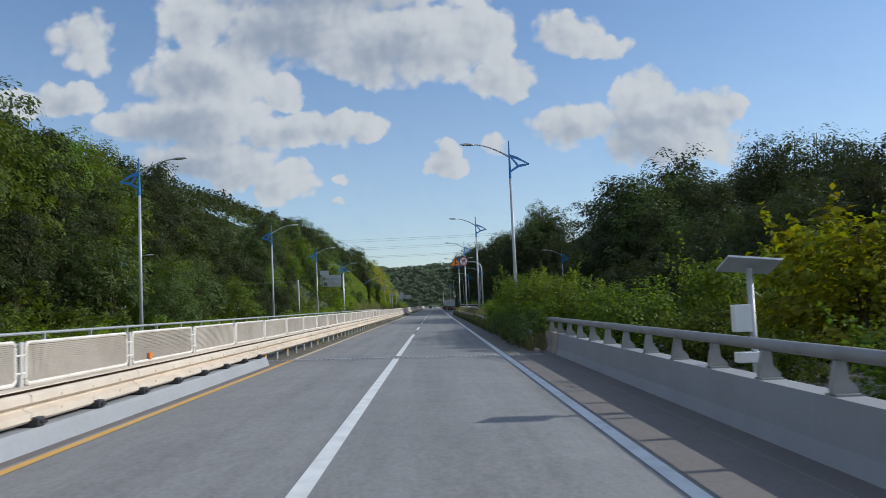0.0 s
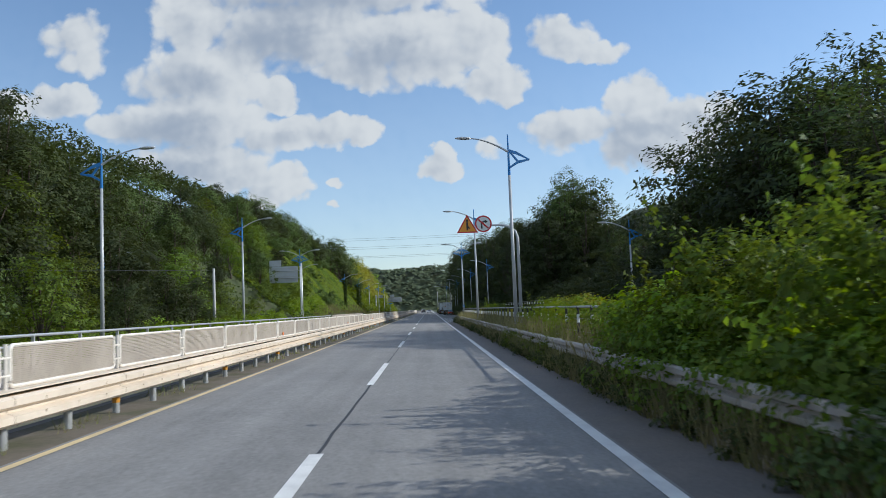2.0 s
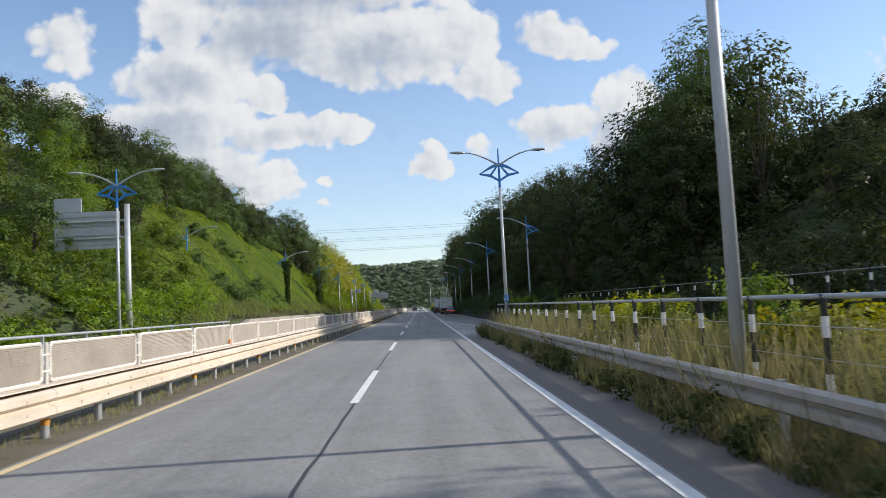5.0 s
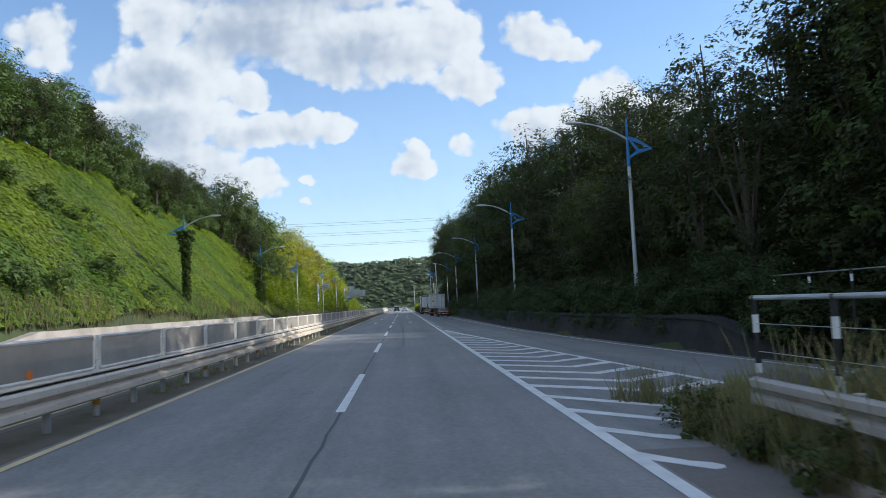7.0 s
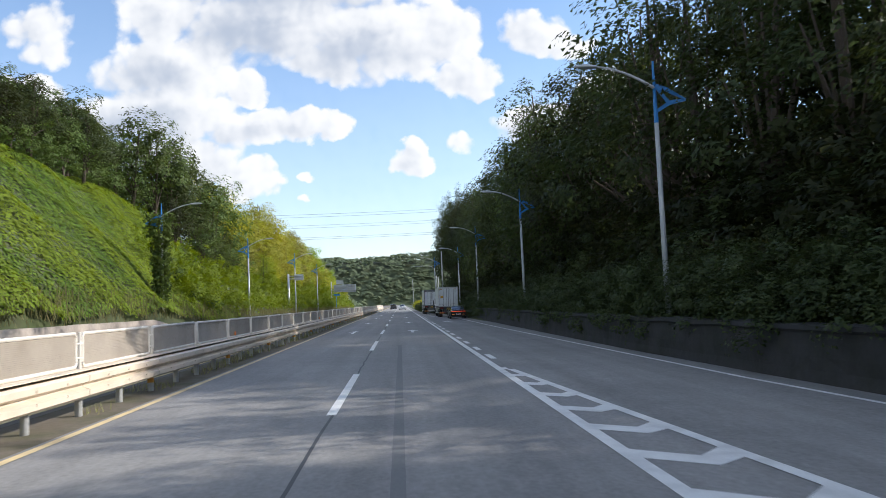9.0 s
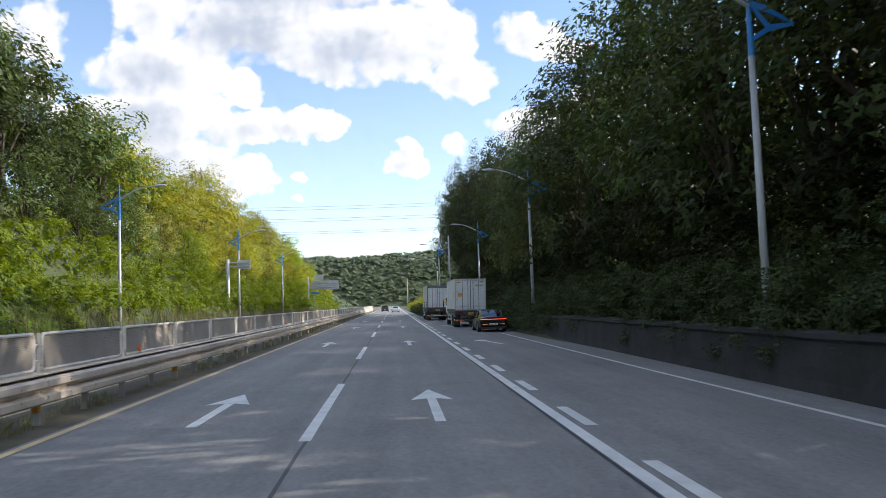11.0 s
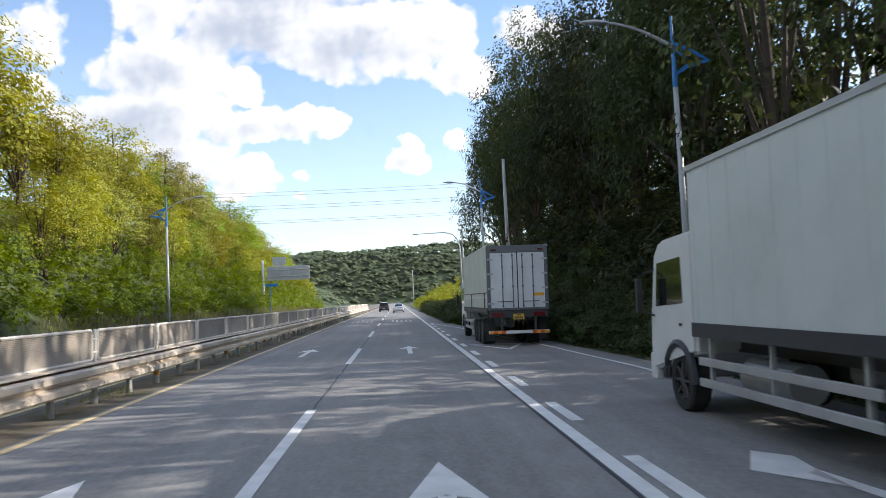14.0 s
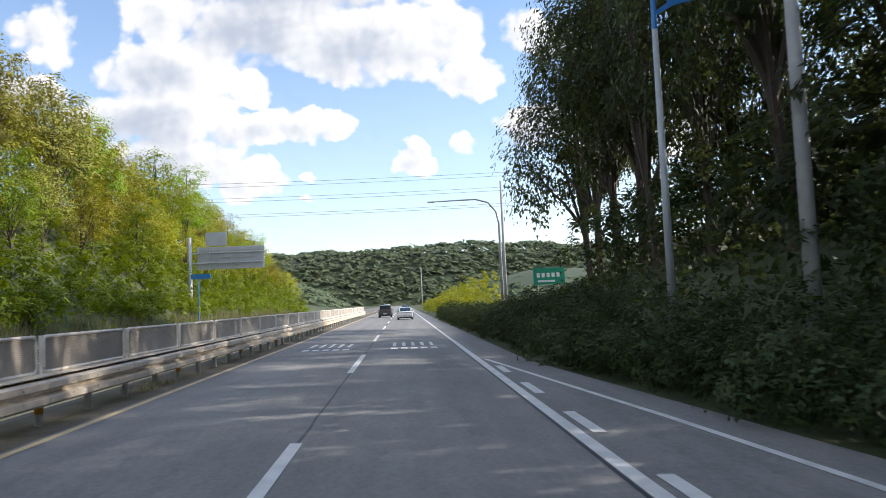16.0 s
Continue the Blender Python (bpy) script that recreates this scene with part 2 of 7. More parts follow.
def along_road(m, strength):
    """Adds streaks and patches drawn out along the road to a material's colour."""
    nt = m.node_tree
    N, L = nt.nodes, nt.links
    b = N["Principled BSDF"]
    link_in = b.inputs["Base Color"].links[0]
    col = link_in.from_socket
    geo = N.new("ShaderNodeNewGeometry")
    f = None
    for sx, sy, lo, hi in ((1.6, 0.035, 1 - strength, 1 + strength), (0.55, 0.16, 1 - 0.6 * strength, 1 + 0.6 * strength), (5.0, 1.6, 1 - 0.5 * strength, 1 + 0.5 * strength)):
        mp = N.new("ShaderNodeMapping")
        mp.inputs["Scale"].default_value = (sx, sy, 1.0)
        L.new(geo.outputs["Position"], mp.inputs["Vector"])
        t = N.new("ShaderNodeTexNoise")
        t.inputs["Scale"].default_value, t.inputs["Detail"].default_value = 1.0, 5.0
        L.new(mp.outputs[0], t.inputs["Vector"])
        r = N.new("ShaderNodeMapRange")
        L.new(t.outputs[0], r.inputs[0])
        r.inputs[1].default_value, r.inputs[2].default_value, r.inputs[3].default_value, r.inputs[4].default_value = 0.3, 0.7, lo, hi
        if f is None:
            f = r.outputs[0]
        else:
            q = N.new("ShaderNodeMath")
            q.operation = "MULTIPLY"
            L.new(f, q.inputs[0])
            L.new(r.outputs[0], q.inputs[1])
            f = q.outputs[0]
    h = N.new("ShaderNodeHueSaturation")
    L.new(f, h.inputs["Value"])
    L.new(col, h.inputs["Color"])
    L.new(h.outputs[0], b.inputs["Base Color"])


along_road(ASPHALT, 0.13)
ASPHALT_OLD = material("old_asphalt", (0.165, 0.148, 0.136), 0.9, grain=0.3, scale=18.0, bump=0.5, vary=0.15, stain=(0.17, 0.145, 0.118), stain_scale=0.7)
TAR = material("tar", (0.035, 0.035, 0.037), 0.6, grain=0.2, scale=12.0)
RUBBER_MARK = material("rubber_mark", (0.152, 0.150, 0.150), 0.8, grain=0.25, scale=20.0)
PAINT_WHITE = material("white_road_paint", (0.72, 0.72, 0.70), 0.7, grain=0.10, scale=30.0, stain=(0.45, 0.45, 0.44), stain_scale=2.2, stain_amount=0.5, bump=0.3)
PAINT_YELLOW = material("yellow_road_paint", (0.66, 0.37, 0.07), 0.7, grain=0.10, scale=30.0, stain=(0.55, 0.38, 0.16), stain_scale=1.5, stain_amount=0.7, bump=0.3)
PAINT_PALE = material("faded_yellow_road_paint", (0.66, 0.52, 0.28), 0.75, grain=0.12, scale=30.0, stain=(0.45, 0.36, 0.22), stain_scale=1.5, stain_amount=0.6, bump=0.3)
# lowered and tinted blue: part of the parapet's shade is in this colour
CONCRETE = material("concrete", (0.31, 0.318, 0.33), 0.85, grain=0.10, scale=14.0, bump=0.35, stain=(0.27, 0.275, 0.28), stain_scale=0.9, stain_amount=0.6)
# dark moss tone, lowered further to carry the shade of the overhanging hedge
WALL_DARK = material("shade_darkened_mossy_concrete", (0.040, 0.040, 0.042), 0.95, grain=0.3, scale=5.0, bump=0.8, stain=(0.022, 0.026, 0.020), stain_scale=1.1, stain_amount=0.85)
WALL_STONE = material("weathered_concrete", (0.38, 0.33, 0.28), 0.9, grain=0.2, scale=6.0, bump=0.5, stain=(0.22, 0.19, 0.16), stain_scale=0.8, stain_amount=0.8)
BEAM = material("cream_painted_steel", (0.70, 0.60, 0.48), 0.5, grain=0.05, scale=10.0, stain=(0.52, 0.43, 0.33), stain_scale=1.3, stain_amount=0.5, each=0.06)
BEAM_GREY = material("galvanised_beam", (0.42, 0.40, 0.37), 0.6, metal=0.0, grain=0.10, scale=6.0, stain=(0.30, 0.27, 0.23), stain_scale=2.0, stain_amount=0.6, each=0.06)
GALV = material("galvanised_steel", (0.50, 0.51, 0.51), 0.45, metal=0.5, grain=0.08, scale=9.0, stain=(0.36, 0.36, 0.36), stain_scale=1.5)
POLE = material("painted_pole", (0.42, 0.44, 0.45), 0.4, metal=0.1, grain=0.05, scale=7.0, stain=(0.32, 0.33, 0.34), stain_scale=1.2)
MESH_BEIGE = material("beige_expanded_metal", (0.40, 0.345, 0.28), 0.65, grain=0.12, scale=9.0, stain=(0.28, 0.235, 0.18), stain_scale=1.0, stain_amount=0.6, each=0.10)
FRAME_CREAM = material("cream_frame", (0.78, 0.73, 0.65), 0.5, grain=0.05, scale=9.0, stain=(0.5, 0.42, 0.33), stain_scale=2.0, stain_amount=0.5)
BLUE = material("blue_paint", (0.02, 0.19, 0.52), 0.4, grain=0.05, scale=10.0, stain=(0.06, 0.24, 0.5), stain_scale=1.0)
ORANGE = material("orange_reflector", (0.80, 0.22, 0.03), 0.35, grain=0.1, scale=20.0)
AMBER = material("amber_band", (0.72, 0.33, 0.03), 0.5, grain=0.1, scale=20.0, stain=(0.5, 0.25, 0.06), stain_scale=3.0)
BLACK = material("black_paint", (0.022, 0.022, 0.022), 0.5, grain=0.2, scale=10.0)
WHITE = material("white_paint", (0.74, 0.75, 0.74), 0.45, grain=0.03, scale=10.0, stain=(0.62, 0.62, 0.60), stain_scale=1.5, stain_amount=0.4)
DARK = material("dark_steel", (0.045, 0.045, 0.05), 0.55, grain=0.2, scale=8.0)
RUBBER = material("tyre_rubber", (0.022, 0.022, 0.023), 0.85, grain=0.2, scale=15.0, stain=(0.05, 0.047, 0.043), stain_scale=3.0)
BARK = material("bark", (0.085, 0.065, 0.05), 0.95, grain=0.3, scale=6.0, bump=0.8)
SOIL = material("grassy_soil", (0.056, 0.074, 0.026), 0.95, grain=0.35, scale=3.0, bump=0.8, vary=0.25, stain=(0.066, 0.060, 0.034), stain_scale=0.5)
VERGE = material("dusty_verge", (0.15, 0.125, 0.095), 0.95, grain=0.3, scale=9.0, bump=0.7, stain=(0.08, 0.08, 0.035), stain_scale=0.9, stain_amount=0.8)
# darker than natural foliage, so some of the bank's shade sits in the colour
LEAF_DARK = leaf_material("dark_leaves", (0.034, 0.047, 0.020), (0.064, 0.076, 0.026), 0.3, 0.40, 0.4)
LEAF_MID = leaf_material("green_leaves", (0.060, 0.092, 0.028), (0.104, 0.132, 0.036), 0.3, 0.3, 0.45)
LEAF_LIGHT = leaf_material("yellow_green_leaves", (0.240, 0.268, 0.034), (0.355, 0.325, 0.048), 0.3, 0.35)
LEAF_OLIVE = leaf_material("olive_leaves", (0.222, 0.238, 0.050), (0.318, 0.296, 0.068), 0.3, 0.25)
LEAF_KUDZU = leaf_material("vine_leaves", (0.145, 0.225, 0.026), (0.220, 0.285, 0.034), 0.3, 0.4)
LEAF_BUSH = leaf_material("bush_leaves", (0.080, 0.132, 0.026), (0.168, 0.210, 0.034), 0.35, 0.45)
LEAF_PLANE = leaf_material("broad_yellowing_leaves", (0.140, 0.215, 0.025), (0.330, 0.300, 0.025), 0.35, 0.45)
# paler than the nearer leaves: distance haze mixed into the leaf colour
LEAF_HAZED = leaf_material("haze_paled_leaves", (0.098, 0.128, 0.072), (0.140, 0.165, 0.088), 0.12, 0.2, 0.1)
LEAF_HEDGE = leaf_material("hedge_leaves", (0.045, 0.068, 0.028), (0.080, 0.102, 0.036), 0.3, 0.28, 0.3)
LEAF_WEED = leaf_material("dusty_weed_leaves", (0.150, 0.185, 0.062), (0.260, 0.262, 0.105), 0.3, 0.45)
GRASS = leaf_material("weeds", (0.150, 0.175, 0.060), (0.360, 0.315, 0.170), 0.35, 0.45)
GALV_OLD = material("weathered_galvanised", (0.33, 0.325, 0.31), 0.6, metal=0.3, grain=0.10, scale=9.0, stain=(0.21, 0.20, 0.185), stain_scale=1.5)


# ---- building helpers ----
def link(name, bm, mat, parent=None, label="", smooth=False):
    me = bpy.data.meshes.new(name)
    bm.to_mesh(me)
    bm.free()
    if smooth:
        for p in me.polygons:
            p.use_smooth = True
    for m in mat if isinstance(mat, (list, tuple)) else [mat]:
        me.materials.append(m)
    ob = new(name, me)
    if parent:
        ob.parent = parent
    return tagged(ob, label)


def part(name, bm, mat, parent, label="", smooth=False):
    return link(name, bm, mat, parent, label, smooth)


def thing(name, m=None, label="", category="", group="", kind=""):
    ob = new(name)
    if m is not None:
        ob.matrix_world = m
    return tagged(ob, label, category, group, kind)


def again(ob, name, parent, m):
    """One more piece on the same mesh."""
    o = new(name, ob.data)
    o.parent = parent
    o.matrix_basis = m
    return o


def box(bm, x0, x1, y0, y1, z0, z1, bevel=0.0):
    vs = [bm.verts.new((x, y, z)) for x in (x0, x1) for y in (y0, y1) for z in (z0, z1)]
    fs = [bm.faces.new([vs[i] for i in f]) for f in ((0, 1, 3, 2), (4, 6, 7, 5), (0, 4, 5, 1), (2, 3, 7, 6), (0, 2, 6, 4), (1, 5, 7, 3))]
    if bevel:
        es = list({e for f in fs for e in f.edges})
        bmesh.ops.bevel(bm, geom=es, offset=bevel, segments=2, affect="EDGES", profile=0.5)
    return bm


def tube(bm, points, radii, n=8, caps=True):
    """A round bar through points, with a radius at each."""
    if isinstance(radii, (int, float)):
        radii = [radii] * len(points)
    pts = [Vector(p) for p in points]
    rings = []
    for i, p in enumerate(pts):
        d = (pts[min(i + 1, len(pts) - 1)] - pts[max(i - 1, 0)]).normalized()
        a = d.orthogonal().normalized() if abs(d.z) > 0.95 else d.cross(Vector((0, 0, 1))).normalized()
        b = d.cross(a)
        rings.append([bm.verts.new(p + radii[i] * (math.cos(2 * math.pi * k / n) * a + math.sin(2 * math.pi * k / n) * b)) for k in range(n)])
    for r, s in zip(rings, rings[1:]):
        for k in range(n):
            bm.faces.new((r[k], r[(k + 1) % n], s[(k + 1) % n], s[k]))
    if caps:
        bm.faces.new(rings[0][::-1])
        bm.faces.new(rings[-1])
    return bm


def sweep(bm, profile, y0, y1, closed=True, steps=1):
    """A profile of (x, z) drawn along y."""
    rows = [[bm.verts.new((x, y0 + (y1 - y0) * s / steps, z)) for x, z in profile] for s in range(steps + 1)]
    n = len(profile)
    for a, b in zip(rows, rows[1:]):
        for k in range(n if closed else n - 1):
            bm.faces.new((a[k], a[(k + 1) % n], b[(k + 1) % n], b[k]))
    if closed:
        bm.faces.new(rows[0][::-1])
        bm.faces.new(rows[-1])
    return bm


def plate(bm, outline, y0, y1):
    """A flat outline of (x, z) with thickness along y."""
    return sweep(bm, outline, y0, y1)


def sheet_mesh(name, verts, faces, mats, indices=None, smooth=False):
    me = bpy.data.meshes.new(name)
    me.from_pydata(verts, [], faces)
    for m in mats:
        me.materials.append(m)
    if indices is not None:
        me.polygons.foreach_set("material_index", indices)
    if smooth:
        me.polygons.foreach_set("use_smooth", [True] * len(me.polygons))
    me.update()
    return me


# ---- plan ----
FALL = -0.0203  # the carriageway's cross fall


def zr(x):
    return FALL * x


def step(a, b, v):
    s = min(1.0, max(0.0, (v - a) / (b - a)))
    return s * s * (3 - 2 * s)


def table(rows, v):
    return float(np.interp(v, [r[0] for r in rows], [r[1] for r in rows]))


EDGE = [(-60, 5.3), (145, 5.3), (147, 5.2), (150, 6.5), (152.5, 8.0), (153.5, 12.9), (158, 12.0), (165, 11.3), (180, 10.25), (190, 9.8), (200, 9.5), (215, 9.45), (240, 9.5), (262, 9.2), (287, 8.7), (300, 8.0), (314, 6.9), (330, 5.4), (600, 5.2)]
LINE = [(148, 12.4), (160, 11.3), (169, 10.33), (190, 9.0), (208, 8.6), (230, 8.15), (260, 7.9), (287, 7.75), (298, 7.2), (313, 6.05), (318, 5.6), (331, 4.15)]


def ground(x, y):
    """Height of the land."""
    n = noise.noise(Vector((x * 0.06, y * 0.06, 0.0)))
    n2 = noise.noise(Vector((x * 0.4, y * 0.4, 7.0)))
    edge = table(EDGE, y) + 0.5
    if -14.2 <= x <= edge:
        return zr(x) - 0.12
    if x < 0:
        d = -14.2 - x
        s = table([(-200, 0.30), (20, 0.42), (100, 0.62), (150, 0.75), (168, 1.15), (245, 1.15), (275, 0.85), (400, 0.85), (455, 0.35), (520, 0.12), (900, 0.03)], y)
        base = table([(-200, -0.6), (90, -0.4), (150, 0.3), (164, 1.5), (228, 1.5), (240, 0.6), (600, 0.3)], y)
        flat = table([(-200, 13.0), (112, 13.0), (138, 0.0)], y)
        low = min(d, 10.5) * s
        high = max(0.0, min(d - 10.5, 60.0)) * s * (0.38 if y > 150 else 0.62)
        far = max(0.0, d - 70.5) * 0.03
        if flat:
            low, high = (low + high) * step(flat - 1.0, flat + 12.0, d), 0.0
        return base + low + high + far + n * min(1.6, d * 0.12) + n2 * min(0.15, d * 0.03)
    d = x - edge
    start = table([(-200, 9.0), (100, 8.6), (140, 8.6), (152, 1.2), (600, 1.0)], y)
    s = table([(-200, 0.26), (90, 0.30), (150, 0.45), (250, 0.55), (350, 0.5), (374, 0.12), (430, 0.08), (600, 0.05)], y)
    dip = table([(-60, -1.6), (25, -1.2), (60, -0.25), (600, -0.1)], y) * step(0.3, 2.0, d)
    up = max(0.0, min(d - start, 45.0)) * s
    wall = 1.05 * step(158, 163, y) * (1 - step(262, 276, y)) * step(0.0, 0.3, d)
    return -0.25 + wall + dip + up + n * min(1.2, d * 0.06) + n2 * min(0.12, d * 0.03)


# ---- ground and road ----
def axis(stops):
    out = []
    for (a, b, st) in stops:
        n = max(1, round((b - a) / st))
        out += [a + (b - a) * i / n for i in range(n)]
    return out + [stops[-1][1]]


xs = axis([(-2500, -300, 400), (-300, -100, 25), (-100, -40, 6), (-40, -14.2, 1.6), (-14.2, 5.0, 4.8), (5.0, 16, 1.0), (16, 60, 4), (60, 300, 30), (300, 2500, 400)])
ys = axis([(-1500, -120, 200), (-120, -20, 10), (-20, 140, 4), (140, 170, 1.5), (170, 440, 4), (440, 700, 20), (700, 4500, 250)])
gv = [(x, y, ground(x, y)) for y in ys for x in xs]
nx = len(xs)
gf = [(j * nx + i, j * nx + i + 1, (j + 1) * nx + i + 1, (j + 1) * nx + i) for j in range(len(ys) - 1) for i in range(nx - 1)]
tagged(new("ground", sheet_mesh("ground", gv, gf, [SOIL], smooth=True)), "grassy earth banks beside the road", "ground", kind="structure")


def strip(name, left, right, y0, y1, mat, lift=0.0, stepy=4.0, cols=4, label="", kind="structure", category="road"):
    n = max(1, round((y1 - y0) / stepy))
    v, f = [], []
    for j in range(n + 1):
        y = y0 + (y1 - y0) * j / n
        a, b = left(y) if callable(left) else left, right(y) if callable(right) else right
        for i in range(cols + 1):
            x = a + (b - a) * i / cols
            v.append((x, y, zr(x) + lift))
    for j in range(n):
        for i in range(cols):
            k = j * (cols + 1) + i
            f.append((k, k + 1, k + cols + 2, k + cols + 1))
    return tagged(new(name, sheet_mesh(name, v, f, [mat])), label, category, kind=kind)


road = strip("road", -3.95, lambda y: table(EDGE, y), -80, 1100, ASPHALT, 0.0, 2.0, 5, "worn grey asphalt carriageway with painted lanes")
strip("median_strip", -5.35, -3.95, 28.0, 1100, VERGE, -0.012, 8.0, 2, "dusty strip below the median guardrail", category="verge")
strip("median_bridge_strip", -5.35, -3.95, -80, 28.0, ASPHALT_OLD, -0.004, 8.0, 2, "grey strip along the bridge median", category="road")
strip("far_carriageway", -13.9, -5.35, -80, 1100, ASPHALT_OLD, -0.006, 8.0, 2, "old asphalt of the opposite carriageway", category="road")
strip("shoulder", 4.05, 5.28, -80, 146, ASPHALT_OLD, 0.003, 4.0, 2, "brownish asphalt shoulder", category="road")
strip("ramp_road", 8.6, 12.6, -80, 150, ASPHALT_OLD, -0.05, 6.0, 2, "asphalt ramp behind the guardrail", category="road")


def quads(name, polys, mat, lift, label, category="road marking", group=""):
    """Painted marks: flat polygons on the road, each a few millimetres thick."""
    bm = bmesh.new()
    for poly in polys:
        top = [bm.verts.new((x, y, zr(x) + lift)) for x, y in poly]
        bm.faces.new(top)
    bmesh.ops.recalc_face_normals(bm, faces=bm.faces)
    for fc in bm.faces:
        if fc.normal.z < 0:
            fc.normal_flip()
    ob = link(name, bm, mat, None, label)
    return tagged(ob, label, category, group)


def line_poly(x, w, y0, y1, n=1):
    return [[(x - w / 2, y0 + (y1 - y0) * i / n), (x + w / 2, y0 + (y1 - y0) * i / n), (x + w / 2, y0 + (y1 - y0) * (i + 1) / n), (x - w / 2, y0 + (y1 - y0) * (i + 1) / n)] for i in range(n)]


quads("edge_line", line_poly(3.9, 0.20, -80, 346, 60), PAINT_WHITE, 0.008, "solid white edge line painted on asphalt")
quads("edge_line", line_poly(3.9, 0.16, 346, 900, 60), PAINT_WHITE, 0.008, "solid white edge line painted on asphalt")
quads("yellow_line", line_poly(-3.785, 0.16, -80, 28, 20), PAINT_YELLOW, 0.008, "solid orange-yellow line along the bridge median")
quads("yellow_line", line_poly(-3.785, 0.14, 28.6, 900, 100), PAINT_PALE, 0.008, "faded solid yellow line beside the guardrail")
quads("yellow_line", line_poly(-5.6, 0.14, -80, 900, 100), PAINT_PALE, 0.004, "faded yellow line of the opposite carriageway")
quads("lane_line", line_poly(0.0, 0.22, -80, 27.6, 20) + line_poly(0.0, 0.19, 28.9, 50.3, 4), PAINT_WHITE, 0.008, "solid white lane line on the bridge")
for y0 in (59.5, 78.3, 96.2, 114.2, 132.4, 150.4, 168.2, 186.2, 204.2, 221.0, 237.0, 255.0, 273.3, 291.0, 309.0, 327.3, 345.0, 363.0, 381.0, 399.0, 417.0, 435.0, 453.0):
    quads("lane_dash", line_poly(0.0, 0.17, y0, y0 + 7.7, 3), PAINT_WHITE, 0.008, "white lane dash painted on asphalt", group="lane dashes")


def seam(y):
    return -0.01 + 0.05 * noise.noise(Vector((0, y * 0.8, 3))) + 0.02 * noise.noise(Vector((0, y * 4.0, 9)))


sv = [[(seam(y), y), (seam(y) + 0.05, y), (seam(y + 1) + 0.05, y + 1), (seam(y + 1), y + 1)] for y in range(50, 420)]
quads("tar_seam", sv, TAR, 0.005, "dark tarred seam along the lane line", "seam")
quads("shoulder_seam", line_poly(3.76, 0.05, 200, 345, 60), TAR, 0.005, "dark seam beside the edge line", "seam")
quads("wheel_mark", line_poly(1.15, 0.16, 172, 208, 6), RUBBER_MARK, 0.004, "darker tyre mark worn on the lane", "tyre mark")

# edge line of the joining lane
ln = [(y, x) for y, x in LINE]
joinp = []
for (ya, xa), (yb, xb) in zip(ln, ln[1:]):
    joinp.append([(xa - 0.07, ya), (xa + 0.07, ya), (xb + 0.07, yb), (xb - 0.07, yb)])
quads("joining_lane_line", joinp, PAINT_WHITE, 0.008, "white edge line of the joining lane")


def gore(y):
    return table([(140, 9.3), (152.8, 8.16), (163.5, 6.95), (176, 5.76), (189, 4.6), (196, 4.02)], y)


quads("gore_line", [[(gore(y) - 0.1, y), (gore(y) + 0.1, y), (gore(y + 2) + 0.1, y + 2), (gore(y + 2) - 0.1, y + 2)] for y in range(152, 194, 2)], PAINT_WHITE, 0.009, "white line closing the hatched gore")
for k in range(25):
    y = 145.2 + 2.03 * k
    r = gore(y) - 0.05
    if y < 152:
        r = min(r, 4.68 + max(0.0, y - 146.6) * 0.30)
        low = y - 1.05 * (r - 3.95)
        quads("gore_stripe", [[(3.95, y + 0.2), (r - 0.16, low + 0.30), (r - 0.02, low + 0.36), (r + 0.03, low + 0.50), (r - 0.06, low + 0.66), (r - 0.25, low + 0.78), (3.95, y + 0.72)]], PAINT_WHITE, 0.007, "slanted white stripe of the hatched gore", group="gore stripes")
        continue
    m = 3.95 + (r - 3.95) * 0.60
    dy = (m - 3.95) * 0.75
    quads("gore_stripe", [[(3.95, y + 0.2), (m, y + 0.2 - dy), (m, y + 0.75 - dy), (3.95, y + 0.75)], [(m, y + 0.2 - dy), (r, y + 0.2 - dy + (r - m) * 0.85), (r, y + 0.9 - dy + (r - m) * 0.85), (m, y + 0.75 - dy)]], PAINT_WHITE, 0.007, "slanted white stripe of the hatched gore", group="gore stripes")
for k in range(28):
    y = 198.0 + 4.75 * k
    quads("short_dash", line_poly(4.22, 0.2, y, y + 2.1), PAINT_WHITE, 0.009, "short white dash of the joining lane", group="short dashes")


def arrow(x, y0, y1, kind):
    """A painted arrow that begins at y0 and points to y1."""
    s = (y1 - y0) / 4.4
    if kind == "ahead":
        polys = [[(x - 0.09, y0), (x + 0.09, y0), (x + 0.09, y1 - 1.5 * s), (x - 0.09, y1 - 1.5 * s)], [(x - 0.42, y1 - 1.75 * s), (x, y1 - 1.45 * s), (x + 0.42, y1 - 1.75 * s), (x, y1)]]
    else:
        polys = [[(x + 0.35, y0), (x + 0.53, y0), (x + 0.12, y1 - 1.1 * s), (x - 0.06, y1 - 1.2 * s)], [(x - 0.55, y1 - 1.0 * s), (x + 0.05, y1 - 1.9 * s), (x + 0.12, y1 - 1.1 * s), (x + 0.22, y1 - 0.4 * s), (x - 0.1, y1)]]
    return quads("lane_arrow", polys, PAINT_WHITE, 0.008, "white straight arrow painted on the lane" if kind == "ahead" else "white merge arrow painted on the joining lane", group="lane arrows")


